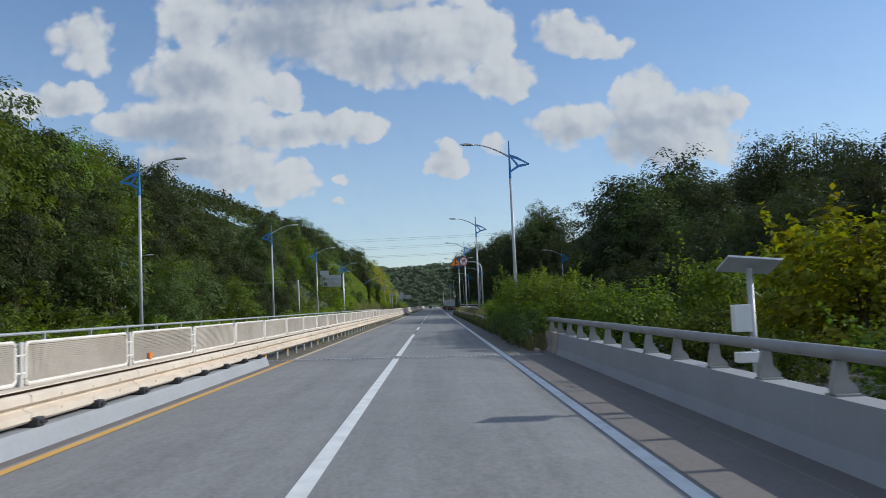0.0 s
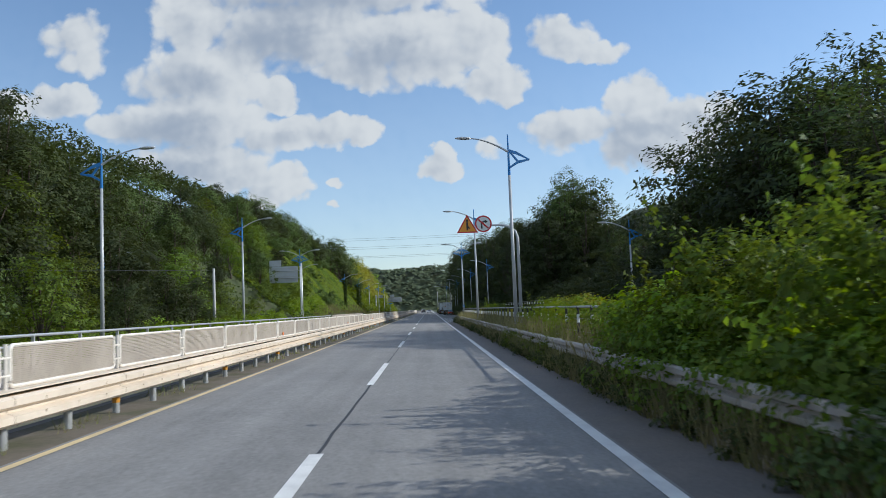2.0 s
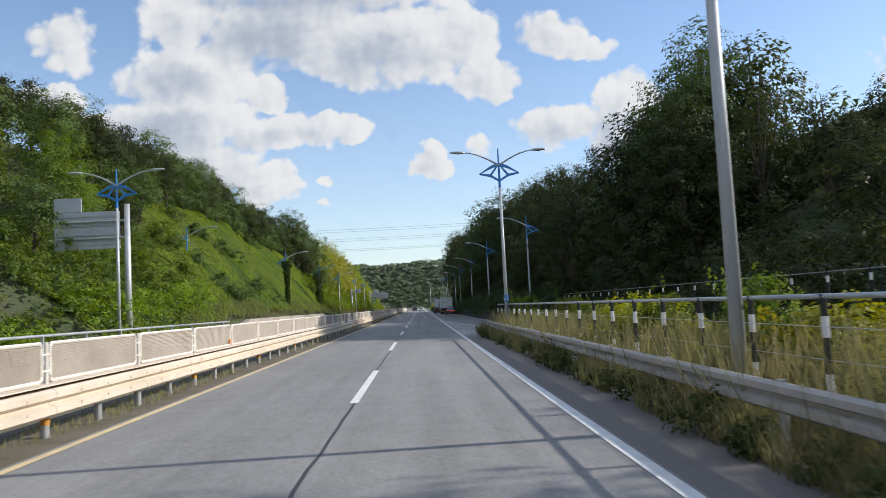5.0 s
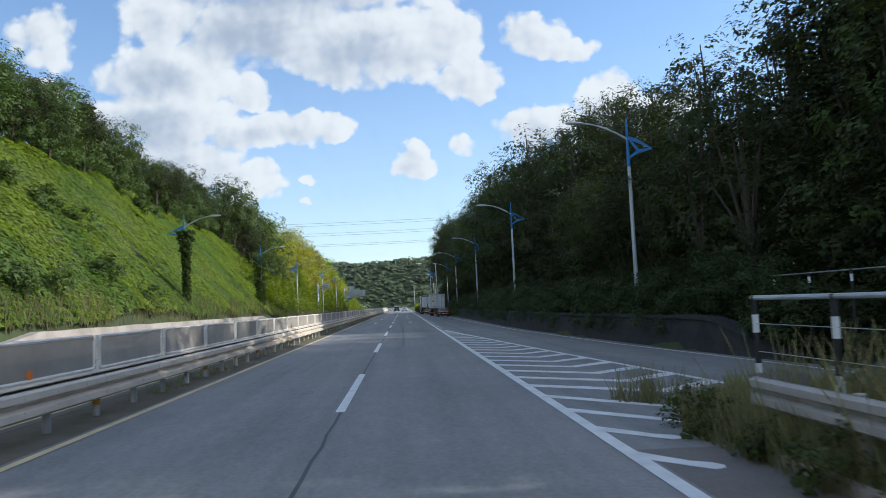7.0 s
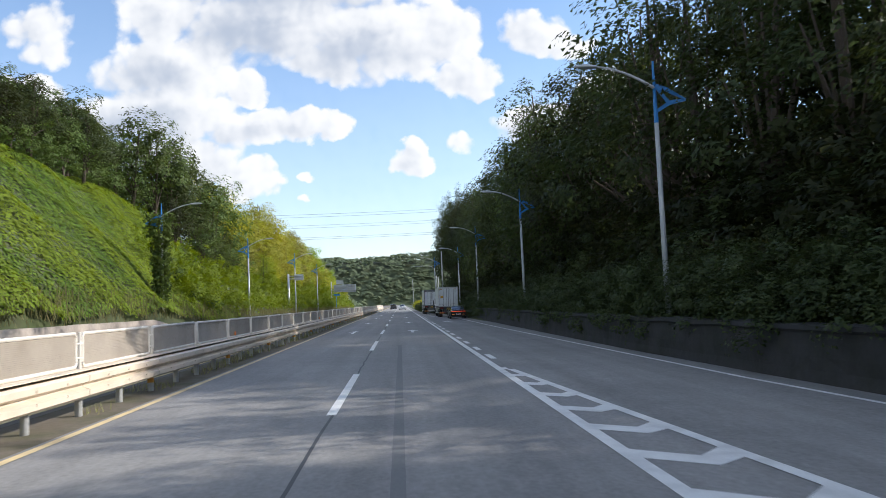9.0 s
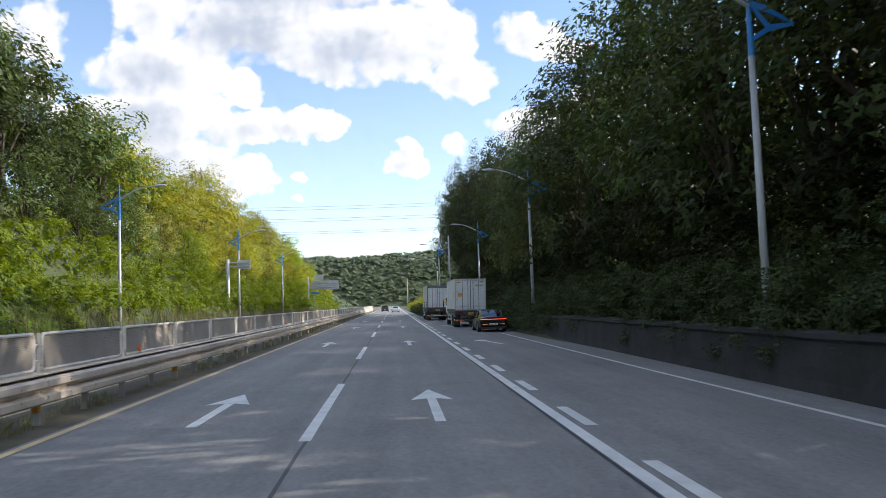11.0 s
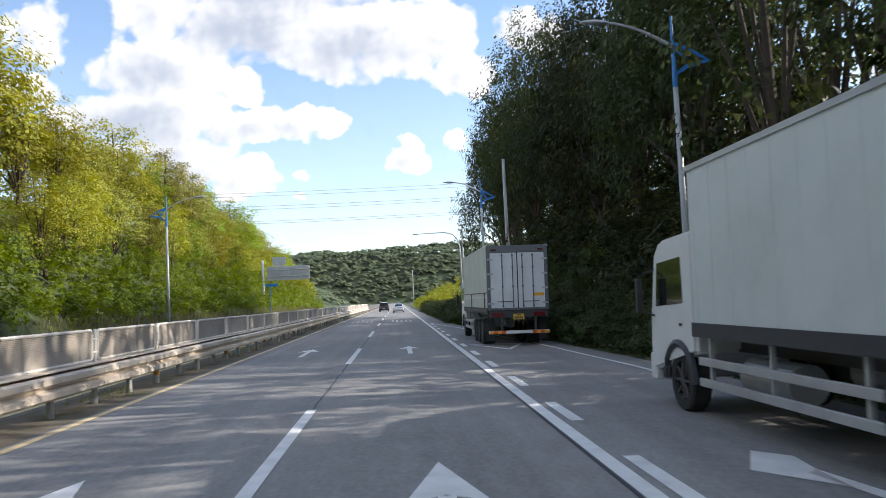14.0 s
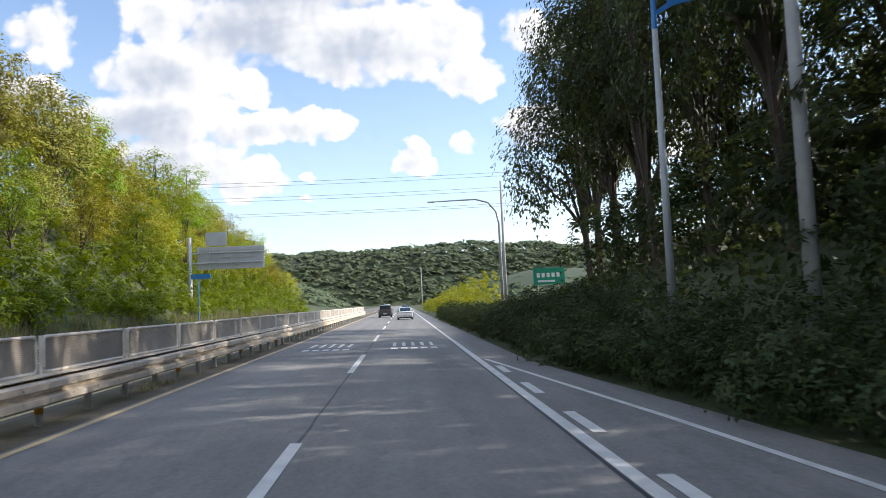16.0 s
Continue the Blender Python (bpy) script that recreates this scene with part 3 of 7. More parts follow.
for y in (245.4, 271.6, 294.7, 222.5):
    arrow(1.98, y, y + 4.6, "ahead")
    arrow(-1.93, y, y + 4.4, "ahead")
for y in (245.3, 271.9):
    arrow(5.75, y, y + 4.2, "merge")
quads("yield_triangle", [[(4.43, 298.95), (4.6, 298.75), (5.75, 295.5), (5.62, 295.1)], [(4.43, 298.95), (6.75, 298.8), (6.7, 298.6), (4.75, 298.7)], [(6.75, 298.8), (6.5, 298.6), (5.55, 295.5), (5.62, 295.1)]], PAINT_WHITE, 0.007, "white give-way triangle painted on the joining lane")
for x0 in (-2.75, 0.95):
    for k in range(5):
        xa = x0 + 0.42 * k
        quads("road_lettering", [[(xa, 338.0), (xa + 0.28, 338.0), (xa + 0.28, 339.0), (xa, 339.0)], [(xa + 0.05, 340.2), (xa + 0.2, 340.2), (xa + 0.2, 343.2), (xa + 0.05, 343.2)]], PAINT_WHITE, 0.007, "worn white bars of painted road lettering", group="road lettering")

# expansion joint at the end of the bridge
jt = thing("expansion_joint", None, "steel expansion joint across the road at the bridge end", "expansion joint")
bm = bmesh.new()
for a, b in ((27.72, 27.95), (28.25, 28.5)):
    vs = [bm.verts.new((x, y, zr(x) + 0.006)) for x, y in ((-5.0, a), (5.3, a), (5.3, b), (-5.0, b))]
    bm.faces.new(vs)
part("header", bm, CONCRETE, jt, "pale concrete header")
bm = bmesh.new()
bm.faces.new([bm.verts.new((x, y, zr(x) + 0.004)) for x, y in ((-5.0, 27.95), (5.3, 27.95), (5.3, 28.25), (-5.0, 28.25))])
part("gap", bm, TAR, jt, "dark rubber gap")
bm = bmesh.new()
for k in range(58):
    x = -4.9 + 0.175 * k
    vs = [bm.verts.new((x + dx, y, zr(x) + 0.010)) for dx, y in ((0, 28.02), (0.08, 28.02), (0.12, 28.18), (0.04, 28.18))]
    bm.faces.new(vs)
part("comb", bm, GALV, jt)


# ---- rails ----
def w_beam(bm, y0, y1, x, z, h, depth, face):
    """A two-wave guardrail beam between y0 and y1: face +1 looks to +x."""
    pr = [(0.0, 0.5), (0.5, 0.5), (1.0, 0.40), (1.0, 0.17), (0.0, 0.05), (0.0, -0.05), (1.0, -0.17), (1.0, -0.40), (0.5, -0.5), (0.0, -0.5)]
    profile = [(x + face * depth * a, z + h * b) for a, b in pr]
    back = [(px - face * 0.012, pz) for px, pz in profile[::-1]]
    return sweep(bm, profile + back, y0, y1)


GX = -4.50
median = thing("median_guardrail", None, "cream steel median guardrail on round posts", "guardrail")
bm = bmesh.new()
w_beam(bm, 0.01, 3.99, GX + 0.02, 0.635, 0.43, 0.12, 1)
w_beam(bm, 0.01, 3.99, GX - 0.22, 0.635, 0.43, 0.12, -1)
for k in (0.9, 2.0, 3.1):
    for dz in (0.10, -0.10):
        box(bm, GX + 0.12, GX + 0.155, k - 0.02, k + 0.02, 0.645 + dz - 0.02, 0.645 + dz + 0.02)
first_beam = part("beam", bm, BEAM, median)
bm = bmesh.new()
sweep(bm, [(GX + 0.09, 0.915), (GX + 0.09, 0.895), (GX - 0.29, 0.895), (GX - 0.29, 0.915), (GX - 0.1, 0.925)], 0.0, 4.0)
first_cap = part("top_cap", bm, BEAM, median)
bm = bmesh.new()
tube(bm, [(GX - 0.1, 0, -0.1), (GX - 0.1, 0, 0.9)], 0.068, 10)
first_post = part("post", bm, GALV, median)
bm = bmesh.new()
tube(bm, [(GX - 0.1, 0, 0.28), (GX - 0.1, 0, 0.40)], 0.074, 10)
first_band = part("reflective_band", bm, AMBER, median, "amber reflective band")
bm = bmesh.new()
box(bm, GX - 0.16, GX + 0.24, -0.10, 0.10, 0.362, 0.50, 0.015)
tube(bm, [(GX + 0.24, -0.04, 0.43), (GX + 0.29, -0.04, 0.43)], 0.03, 8)
tube(bm, [(GX + 0.24, 0.05, 0.43), (GX + 0.29, 0.05, 0.43)], 0.03, 8)
first_foot = part("bracket", bm, DARK, median, "dark steel foot bracket bolted to the kerb")
PANEL0, PANEL1 = -16, 430
for k in range(PANEL0 // 4, PANEL1 // 4):
    y = 4.0 * k - 0.85
    if k == PANEL0 // 4:
        first_beam.matrix_basis = first_cap.matrix_basis = pose(0, y, 0)
    else:
        again(first_beam, "beam", median, pose(0, y, 0))
        again(first_cap, "top_cap", median, pose(0, y, 0))
for k in range(PANEL0 // 2, PANEL1 // 2):
    y = 2.0 * k - 0.75
    if y < 26:
        if k == PANEL0 // 2:
            first_foot.matrix_basis = pose(0, y, 0)
        else:
            again(first_foot, "bracket", median, pose(0, y, 0))
    else:
        again(first_post, "post", median, pose(0, y, 0))
        if k % 4 == 0:
            again(first_band, "reflective_band", median, pose(0, y, 0))
first_post.matrix_basis = pose(0, 27.2, 0)
first_band.matrix_basis = pose(0, 27.2, 0)

# the glare fence above it, one panel every four metres
def rounded(w, h, r, n=4):
    pts = []
    for cx, cz, a0 in ((w / 2 - r, h / 2 - r, 0), (-w / 2 + r, h / 2 - r, 90), (-w / 2 + r, -h / 2 + r, 180), (w / 2 - r, -h / 2 + r, 270)):
        for i in range(n + 1):
            a = radians(a0 + 90 * i / n)
            pts.append((cx + r * math.cos(a), cz + r * math.sin(a)))
    return pts


panel = thing("glare_fence_panel", pose(GX - 0.1, 0, 1.26), "cream framed expanded-metal panel above the median guardrail", "fence panel", "panels of the glare fence")
loop = [(0, a, b) for a, b in rounded(3.72, 0.60, 0.09)]
bm = bmesh.new()
tube(bm, loop + loop[:1], 0.032, 6, caps=False)
part("frame", bm, FRAME_CREAM, panel)
bm = bmesh.new()
for k in range(19):
    z = -0.27 + 0.03 * k
    vs = [bm.verts.new(p) for p in ((0.008, -1.84, z), (0.008, 1.84, z), (-0.010, 1.84, z + 0.027), (-0.010, -1.84, z + 0.027))]
    bm.faces.new(vs)
part("mesh_infill", bm, MESH_BEIGE, panel, "beige expanded metal infill")
bm = bmesh.new()
for dy in (-1.97,):
    tube(bm, [(0, dy, -0.40), (0, dy, 0.32)], 0.03, 8)
    tube(bm, [(0, dy - 0.13, 0.12), (0, dy + 0.13, 0.12)], 0.018, 6)
    tube(bm, [(0, dy - 0.13, -0.14), (0, dy + 0.13, -0.14)], 0.018, 6)
part("stanchion", bm, FRAME_CREAM, panel)
for k in range(PANEL0 // 4, PANEL1 // 4):
    y = 4.0 * k + 1.3
    tilt = 0.4 * noise.noise(Vector((k * 1.7, 0, 0)))
    m = pose(GX - 0.1, y, 1.26 + 0.01 * noise.noise(Vector((k * 2.3, 5, 0))), tilt, 0, 0)
    if k == PANEL0 // 4:
        panel.matrix_world = m
    else:
        copy_thing(panel, m)
bm = bmesh.new()
tube(bm, [(0, 0, 0), (0.03, 0, 0)], 0.075, 14)
disc = link("reflector", bm, ORANGE)
tagged(disc, "round orange reflector fixed to the fence panel", "reflector", "orange reflectors")
disc.matrix_world = pose(GX - 0.07, 16.3, 1.06)
for y in (44.3, 72.3, 98.0, 123.0, 148.6, 176.6, 200.3, 228.3, 252.5, 276.3):
    copy_thing(disc, pose(GX - 0.07, y, 1.06))

# bridge kerb under the median rail
bm = bmesh.new()
sweep(bm, [(-4.98, 0.05), (-4.98, 0.36), (-4.28, 0.36), (-4.24, 0.30), (-4.16, 0.05)], -60, 26.0, steps=20)
tagged(link("median_kerb", bm, CONCRETE), "pale concrete kerb under the median guardrail of the bridge", "kerb", kind="structure")

# right-hand bridge parapet with its handrail
PARAPET = [(5.62, -0.4), (5.80, 0.10), (5.86, 0.62), (6.22, 0.62), (6.22, -1.2), (5.62, -1.2)]
tagged(link("bridge_parapet", sweep(bmesh.new(), PARAPET, -60, 27.70, steps=24), CONCRETE), "grey concrete bridge parapet in shade", "parapet", kind="structure")
tagged(link("parapet_end", sweep(bmesh.new(), PARAPET, 27.75, 31.0, steps=3), WALL_STONE), "brown-stained concrete end of the bridge parapet", "parapet", kind="structure")
strip("parapet_gutter", 5.28, 5.78, -80, 31, ASPHALT_OLD, -0.002, 6.0, 1, "dusty gutter along the foot of the parapet", category="road")
rail = thing("parapet_rail", None, "dull metal handrail on curved brackets along the parapet", "handrail")
bm = bmesh.new()
tube(bm, [(6.02, -60, 1.10), (6.02, 30.6, 1.10), (6.03, 31.3, 1.06), (6.05, 31.6, 0.95)], 0.085, 12)
part("rail", bm, GALV_OLD, rail, smooth=True)
bm = bmesh.new()
plate_out = [(5.90, 0.62), (6.20, 0.62), (6.20, 0.70), (6.10, 0.80), (6.08, 1.02), (5.97, 1.02), (5.93, 0.85), (5.90, 0.70)]
sweep(bm, plate_out, -0.05, 0.05)
box(bm, 5.90, 6.20, -0.13, 0.13, 0.62, 0.645)
bracket = part("bracket", bm, GALV_OLD, rail)
for k in range(31):
    y = 30.2 - 1.95 * k
    if k == 0:
        bracket.matrix_basis = pose(0, y, 0)
    else:
        again(bracket, "bracket", rail, pose(0, y, 0))

# roadside guardrail behind the weeds
rg = thing("roadside_guardrail", None, "weathered galvanised guardrail half grown over with weeds", "guardrail")
bm = bmesh.new()
w_beam(bm, 0.01, 3.99, 5.44, 0.62, 0.34, 0.09, -1)
rb = part("beam", bm, BEAM_GREY, rg)
bm = bmesh.new()
tube(bm, [(5.52, 2, -0.3), (5.52, 2, 0.80)], 0.06, 8)
rp = part("post", bm, GALV, rg)
for k in range(28):
    y = 33.6 + 4.0 * k
    w = 0.012 * noise.noise(Vector((k * 0.9, 3, 1)))
    m = pose(w * 4, y, w)
    if k == 0:
        rb.matrix_basis = rp.matrix_basis = m
    else:
        again(rb, "beam", rg, m)
        again(rp, "post", rg, m)
bm = bmesh.new()
pts = [(5.40 + 0.35 * (1 - math.cos(a)), 145.6 + 0.38 * math.sin(a)) for a in [math.pi * i / 10 for i in range(11)]]
vs = [[bm.verts.new((x, y, z)) for x, y in pts] for z in (0.45, 0.79)]
for i in range(10):
    bm.faces.new((vs[0][i], vs[0][i + 1], vs[1][i + 1], vs[1][i]))
bmesh.ops.solidify(bm, geom=bm.faces[:], thickness=0.012)
part("end_terminal", bm, BEAM_GREY, rg, "rounded end terminal")
# end terminal where the bridge meets the bank
bm = bmesh.new()
box(bm, 5.30, 5.36, 31.4, 33.6, 0.30, 0.66, 0.01)
part("connector", bm, BEAM_GREY, rg)
bm = bmesh.new()
sweep(bm, [(5.24, -0.2), (5.26, 0.0), (5.36, 0.01), (5.36, -0.2)], 29, 145, steps=30)
tagged(link("gutter_kerb", bm, WALL_STONE), "low concrete gutter kerb below the guardrail", "kerb", kind="structure")

# pedestrian fence with banded posts
pf = thing("banded_fence", None, "fence of black and white banded posts with a grey top rail", "fence")
bm = bmesh.new()
tube(bm, [(6.30, 60, 1.72), (6.30, 147.4, 1.72)], 0.035, 8)
part("top_rail", bm, GALV, pf)
for z in (0.55, 0.95, 1.35):
    bm = bmesh.new()
    tube(bm, [(6.30, 60, z), (6.30, 147.4, z)], 0.006, 5)
    part("wire", bm, GALV, pf)
bm = bmesh.new()
tube(bm, [(6.30, 0, -0.3), (6.30, 0, 1.75)], 0.045, 8)
fp = part("post", bm, BLACK, pf)
bm = bmesh.new()
tube(bm, [(6.30, 0, 0.52), (6.30, 0, 0.78)], 0.048, 8)
fb = part("white_band", bm, WHITE, pf)
for k in range(43):
    y = 147.33 - 2.07 * k
    m = pose(0, y, 0)
    if k == 0:
        fp.matrix_basis = fb.matrix_basis = m
    else:
        again(fp, "post", pf, m)
        again(fb, "white_band", pf, m)
    again(fb, "white_band", pf, pose(0, y, 0.70))

# rail and wall across the opposite carriageway
lr = thing("far_rail", None, "pale steel rail along the far side of the opposite carriageway", "guardrail")
bm = bmesh.new()
tube(bm, [(-13.7, -60, 1.5), (-13.7, 160, 1.42)], 0.06, 8)
part("rail", bm, GALV, lr)
bm = bmesh.new()
tube(bm, [(-13.7, -60, 1.12), (-13.7, 160, 1.05)], 0.04, 8)
part("rail", bm, GALV, lr)
bm = bmesh.new()
box(bm, -13.76, -13.64, -0.05, 0.05, 0.1, 1.45, 0.01)
lp = part("post", bm, GALV, lr)
for k in range(55):
    if k == 0:
        lp.matrix_basis = pose(0, -58, 0)
    else:
        again(lp, "post", lr, pose(0, -58 + 4.0 * k, 0))
bm = bmesh.new()
v0 = [(y, 0.25 + table([(160, 0.0), (170, 1.25), (222, 1.25), (232, 0.2)], y) + 0.06 * noise.noise(Vector((0, y * 0.7, 0)))) for y in range(160, 234, 2)]
low = [bm.verts.new((-13.95, y, 0)) for y, z in v0]
top = [bm.verts.new((-14.15, y, z)) for y, z in v0]
bck = [bm.verts.new((-14.6, y, z)) for y, z in v0]
for i in range(len(v0) - 1):
    bm.faces.new((low[i], low[i + 1], top[i + 1], top[i]))
    bm.faces.new((top[i], top[i + 1], bck[i + 1], bck[i]))
tagged(link("retaining_wall", bm, WALL_STONE), "low weathered concrete retaining wall below the vine slope", "retaining wall", kind="structure")


# retaining wall at the foot of the shaded bank, overhang shade in its colour
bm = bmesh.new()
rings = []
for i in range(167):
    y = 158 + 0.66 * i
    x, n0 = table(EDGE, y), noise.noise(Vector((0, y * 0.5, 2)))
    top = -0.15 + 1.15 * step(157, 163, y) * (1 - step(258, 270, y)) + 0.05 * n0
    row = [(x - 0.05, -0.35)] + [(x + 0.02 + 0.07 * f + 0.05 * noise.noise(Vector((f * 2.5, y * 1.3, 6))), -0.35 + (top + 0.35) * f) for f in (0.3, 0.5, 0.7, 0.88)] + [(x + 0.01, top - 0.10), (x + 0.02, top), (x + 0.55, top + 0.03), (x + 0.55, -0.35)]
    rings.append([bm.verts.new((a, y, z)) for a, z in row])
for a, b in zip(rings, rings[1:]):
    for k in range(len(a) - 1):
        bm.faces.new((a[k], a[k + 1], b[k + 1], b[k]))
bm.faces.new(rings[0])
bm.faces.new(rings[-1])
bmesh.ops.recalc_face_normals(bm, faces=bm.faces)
tagged(link("bank_wall", bm, WALL_DARK), "mossy concrete retaining wall, overhang shade darkened into its colour", "retaining wall", kind="structure")

# fence on the far side of the ramp
rf = thing("ramp_fence", None, "thin wire fence with dark banded posts beyond the ramp", "fence")
bm = bmesh.new()
tube(bm, [(12.9, 96, 2.24), (12.9, 160, 2.24)], 0.02, 6)
part("top_wire", bm, GALV_OLD, rf)
bm = bmesh.new()
tube(bm, [(12.9, 0, -0.4), (12.9, 0, 2.26)], 0.04, 8)
ra = part("post", bm, BLACK, rf)
bm = bmesh.new()
tube(bm, [(12.9, 0, 1.94), (12.9, 0, 2.13)], 0.043, 8)
rb2 = part("white_band", bm, WHITE, rf)
ra.matrix_basis = rb2.matrix_basis = pose(0, 160, 0)
for k in range(1, 31):
    again(ra, "post", rf, pose(0, 160 - 2.1 * k, 0))
    again(rb2, "white_band", rf, pose(0, 160 - 2.1 * k, 0))

# short guardrail that shows again beside the end of the joining lane
sg = thing("hedge_guardrail", None, "pale guardrail half hidden in the hedge", "guardrail")
bm = bmesh.new()
w_beam(bm, 302, 313.8, 7.95, 0.52, 0.34, 0.09, -1)
part("beam", bm, BEAM_GREY, sg)
for y in (303.0, 307.0, 311.0, 313.4):
    bm = bmesh.new()
    tube(bm, [(8.03, y, -0.4), (8.03, y, 0.7)], 0.055, 8)
    part("post", bm, GALV, sg)


# ---- street lamps ----
def street_lamp(name, height, arm, twin=False, label=""):
    """Pole with a curved arm to +x, a blue winged ornament to -x (both ways on a twin)."""
    t = thing(name, None, label, "street lamp", "street lamps")
    bm = bmesh.new()
    tube(bm, [(0, 0, 0), (0, 0, height - 2.2)], [0.115, 0.075], 10)
    tube(bm, [(0, 0, 0), (0, 0, 0.5)], 0.125, 10)
    part("pole", bm, POLE, t, smooth=True)
    bm = bmesh.new()
    tube(bm, [(0, 0, height - 2.2), (0, 0, height)], [0.078, 0.035], 10)
    part("pole_top", bm, BLUE, t, "blue painted pole top")
    for sgn in ((1, -1) if twin else (1,)):
        bm = bmesh.new()
        pts = [(sgn * arm * s, 0, height - 0.95 + 0.80 * (1 - (1 - s) ** 1.7)) for s in [i / 8 for i in range(9)]]
        tube(bm, pts, [0.06, 0.055, 0.05, 0.045, 0.04, 0.04, 0.035, 0.035, 0.035], 8)
        part("arm", bm, GALV if not twin else POLE, t)
        bm = bmesh.new()
        rings = []
        for s, w, hh in ((0, 0.05, 0.04), (0.15, 0.11, 0.07), (0.4, 0.15, 0.085), (0.7, 0.11, 0.06), (0.85, 0.03, 0.02)):
            cx = sgn * (arm - 0.08 + s)
            cz = height - 0.15 + 0.04 * s
            rings.append([bm.verts.new((cx, w * math.cos(a), cz + hh * math.sin(a))) for a in [2 * math.pi * i / 10 for i in range(10)]])
        for r, q in zip(rings, rings[1:]):
            for i in range(10):
                bm.faces.new((r[i], r[(i + 1) % 10], q[(i + 1) % 10], q[i]))
        bm.faces.new(rings[0])
        bm.faces.new(rings[-1])
        bmesh.ops.recalc_face_normals(bm, faces=bm.faces)
        part("lamp_head", bm, GALV, t, "grey cobra lamp head", smooth=True)
    for sgn in ((1, -1) if twin else (-1,)):
        k = sgn
        bm = bmesh.new()
        h = height
        sweep(bm, [(k * 0.03, h - 0.80), (k * 0.45, h - 0.95), (k * 1.12, h - 1.38), (k * 1.10, h - 1.42), (k * 0.42, h - 1.10), (k * 0.03, h - 0.98)], -0.03, 0.03)
        sweep(bm, [(k * 1.12, h - 1.36), (k * 0.5, h - 1.42), (k * 0.05, h - 1.72), (k * 0.05, h - 1.84), (k * 0.5, h - 1.58), (k * 1.10, h - 1.44)], -0.03, 0.03)
        sweep(bm, [(k * 0.05, h - 0.98), (k * 0.16, h - 0.99), (k * 0.52, h - 1.43), (k * 0.42, h - 1.50)], -0.028, 0.028)
        part("wing", bm, BLUE, t, "blue winged ornament")
    return t


lamp = street_lamp("street_lamp", 11.0, 2.05, label="grey street lamp with curved arm and blue winged ornament")
lamp.matrix_world = pose(6.10, 43.6, 0.1, 0, 0, 180)
for x, y, top in ((6.1, 80.3, 10.95), (6.0, 109.9, 10.8), (11.7, 170.3, 9.85), (10.45, 199.0, 9.95), (10.2, 228.0, 9.8), (9.75, 256.4, 10.0), (10.3, 289.6, 10.1), (8.3, 325.0, 10.8), (19.6, 107.5, 9.0)):
    copy_thing(lamp, pose(x, y, top - 11.0, 0, 0, 180))
for x, y, top in ((-15.3, 44.1, 11.1), (-15.3, 80.1, 11.0), (-15.35, 110.7, 10.9), (-15.3, 196.0, 9.6), (-15.2, 227.4, 9.6), (-19.6, 169.3, 10.2), (-15.1, 257.5, 9.7), (-14.6, 291.0, 10.2), (-14.7, 323.2, 10.2), (-28.2, 74.0, 8.0), (-27.9, 110.5, 8.2), ):
    copy_thing(lamp, pose(x, y, top - 11.0))
twin = street_lamp("twin_street_lamp", 10.5, 1.95, True, "grey twin-armed street lamp with blue winged ornament")
twin.matrix_world = pose(6.14, 141.0, -0.1)
copy_thing(twin, pose(-15.3, 142.0, -0.1))


# ---- signs ----
SIGN_BACK = material("sign_back", (0.50, 0.53, 0.56), 0.5, metal=0.3, grain=0.06, scale=6.0, stain=(0.38, 0.40, 0.43), stain_scale=1.0)
SIGN_ORANGE = material("orange_sign_face", (0.75, 0.30, 0.02), 0.45, grain=0.03, scale=8.0)
SIGN_RED = material("red_sign_border", (0.50, 0.02, 0.025), 0.45, grain=0.03, scale=8.0)
SIGN_GREEN = material("green_sign_face", (0.01, 0.25, 0.14), 0.45, grain=0.03, scale=8.0)
sp = thing("warning_sign_post", pose(6.62, 82.3, 0), "grey post whose curved arm carries two road signs", "sign post")
bm = bmesh.new()
tube(bm, [(0, 0, -0.3), (0, 0, 5.6), (-0.12, 0, 5.95), (-0.45, 0, 6.22), (-0.9, 0, 6.32), (-3.0, 0, 6.36)], [0.10, 0.085, 0.07, 0.06, 0.055, 0.045], 10)
part("post", bm, POLE, sp, smooth=True)
tri = thing("warning_triangle", pose(3.85, 82.2, 6.38), "orange warning triangle with red border and black merge symbol", "road sign")


def ngon_plate(bm, pts, y0, y1):
    return sweep(bm, pts, y0, y1)


def tri_pts(r):
    return [(r * math.sin(a), r * math.cos(a) - 0.1) for a in (0, 2 * math.pi / 3, 4 * math.pi / 3)]


part("plate", ngon_plate(bmesh.new(), tri_pts(0.68), -0.01, 0.01), SIGN_RED, tri, "red border plate")
part("face", ngon_plate(bmesh.new(), tri_pts(0.54), -0.016, -0.008), SIGN_ORANGE, tri, "orange face")
bm = bmesh.new()
sweep(bm, [(-0.05, -0.30), (0.04, -0.30), (0.04, 0.24), (-0.05, 0.24)], -0.022, -0.014)
sweep(bm, [(0.04, -0.02), (0.16, -0.20), (0.10, -0.26), (0.03, -0.14)], -0.022, -0.014)
sweep(bm, [(-0.10, 0.20), (0.09, 0.20), (0.0, 0.36)], -0.0225, -0.0135)
part("symbol", bm, BLACK, tri, "black merge symbol")
cir = thing("no_right_turn_sign", pose(4.74, 82.2, 6.41), "round white no-right-turn sign with red ring", "road sign")


def ring_pts(r, n=28):
    return [(r * math.cos(2 * math.pi * i / n), r * math.sin(2 * math.pi * i / n)) for i in range(n)]


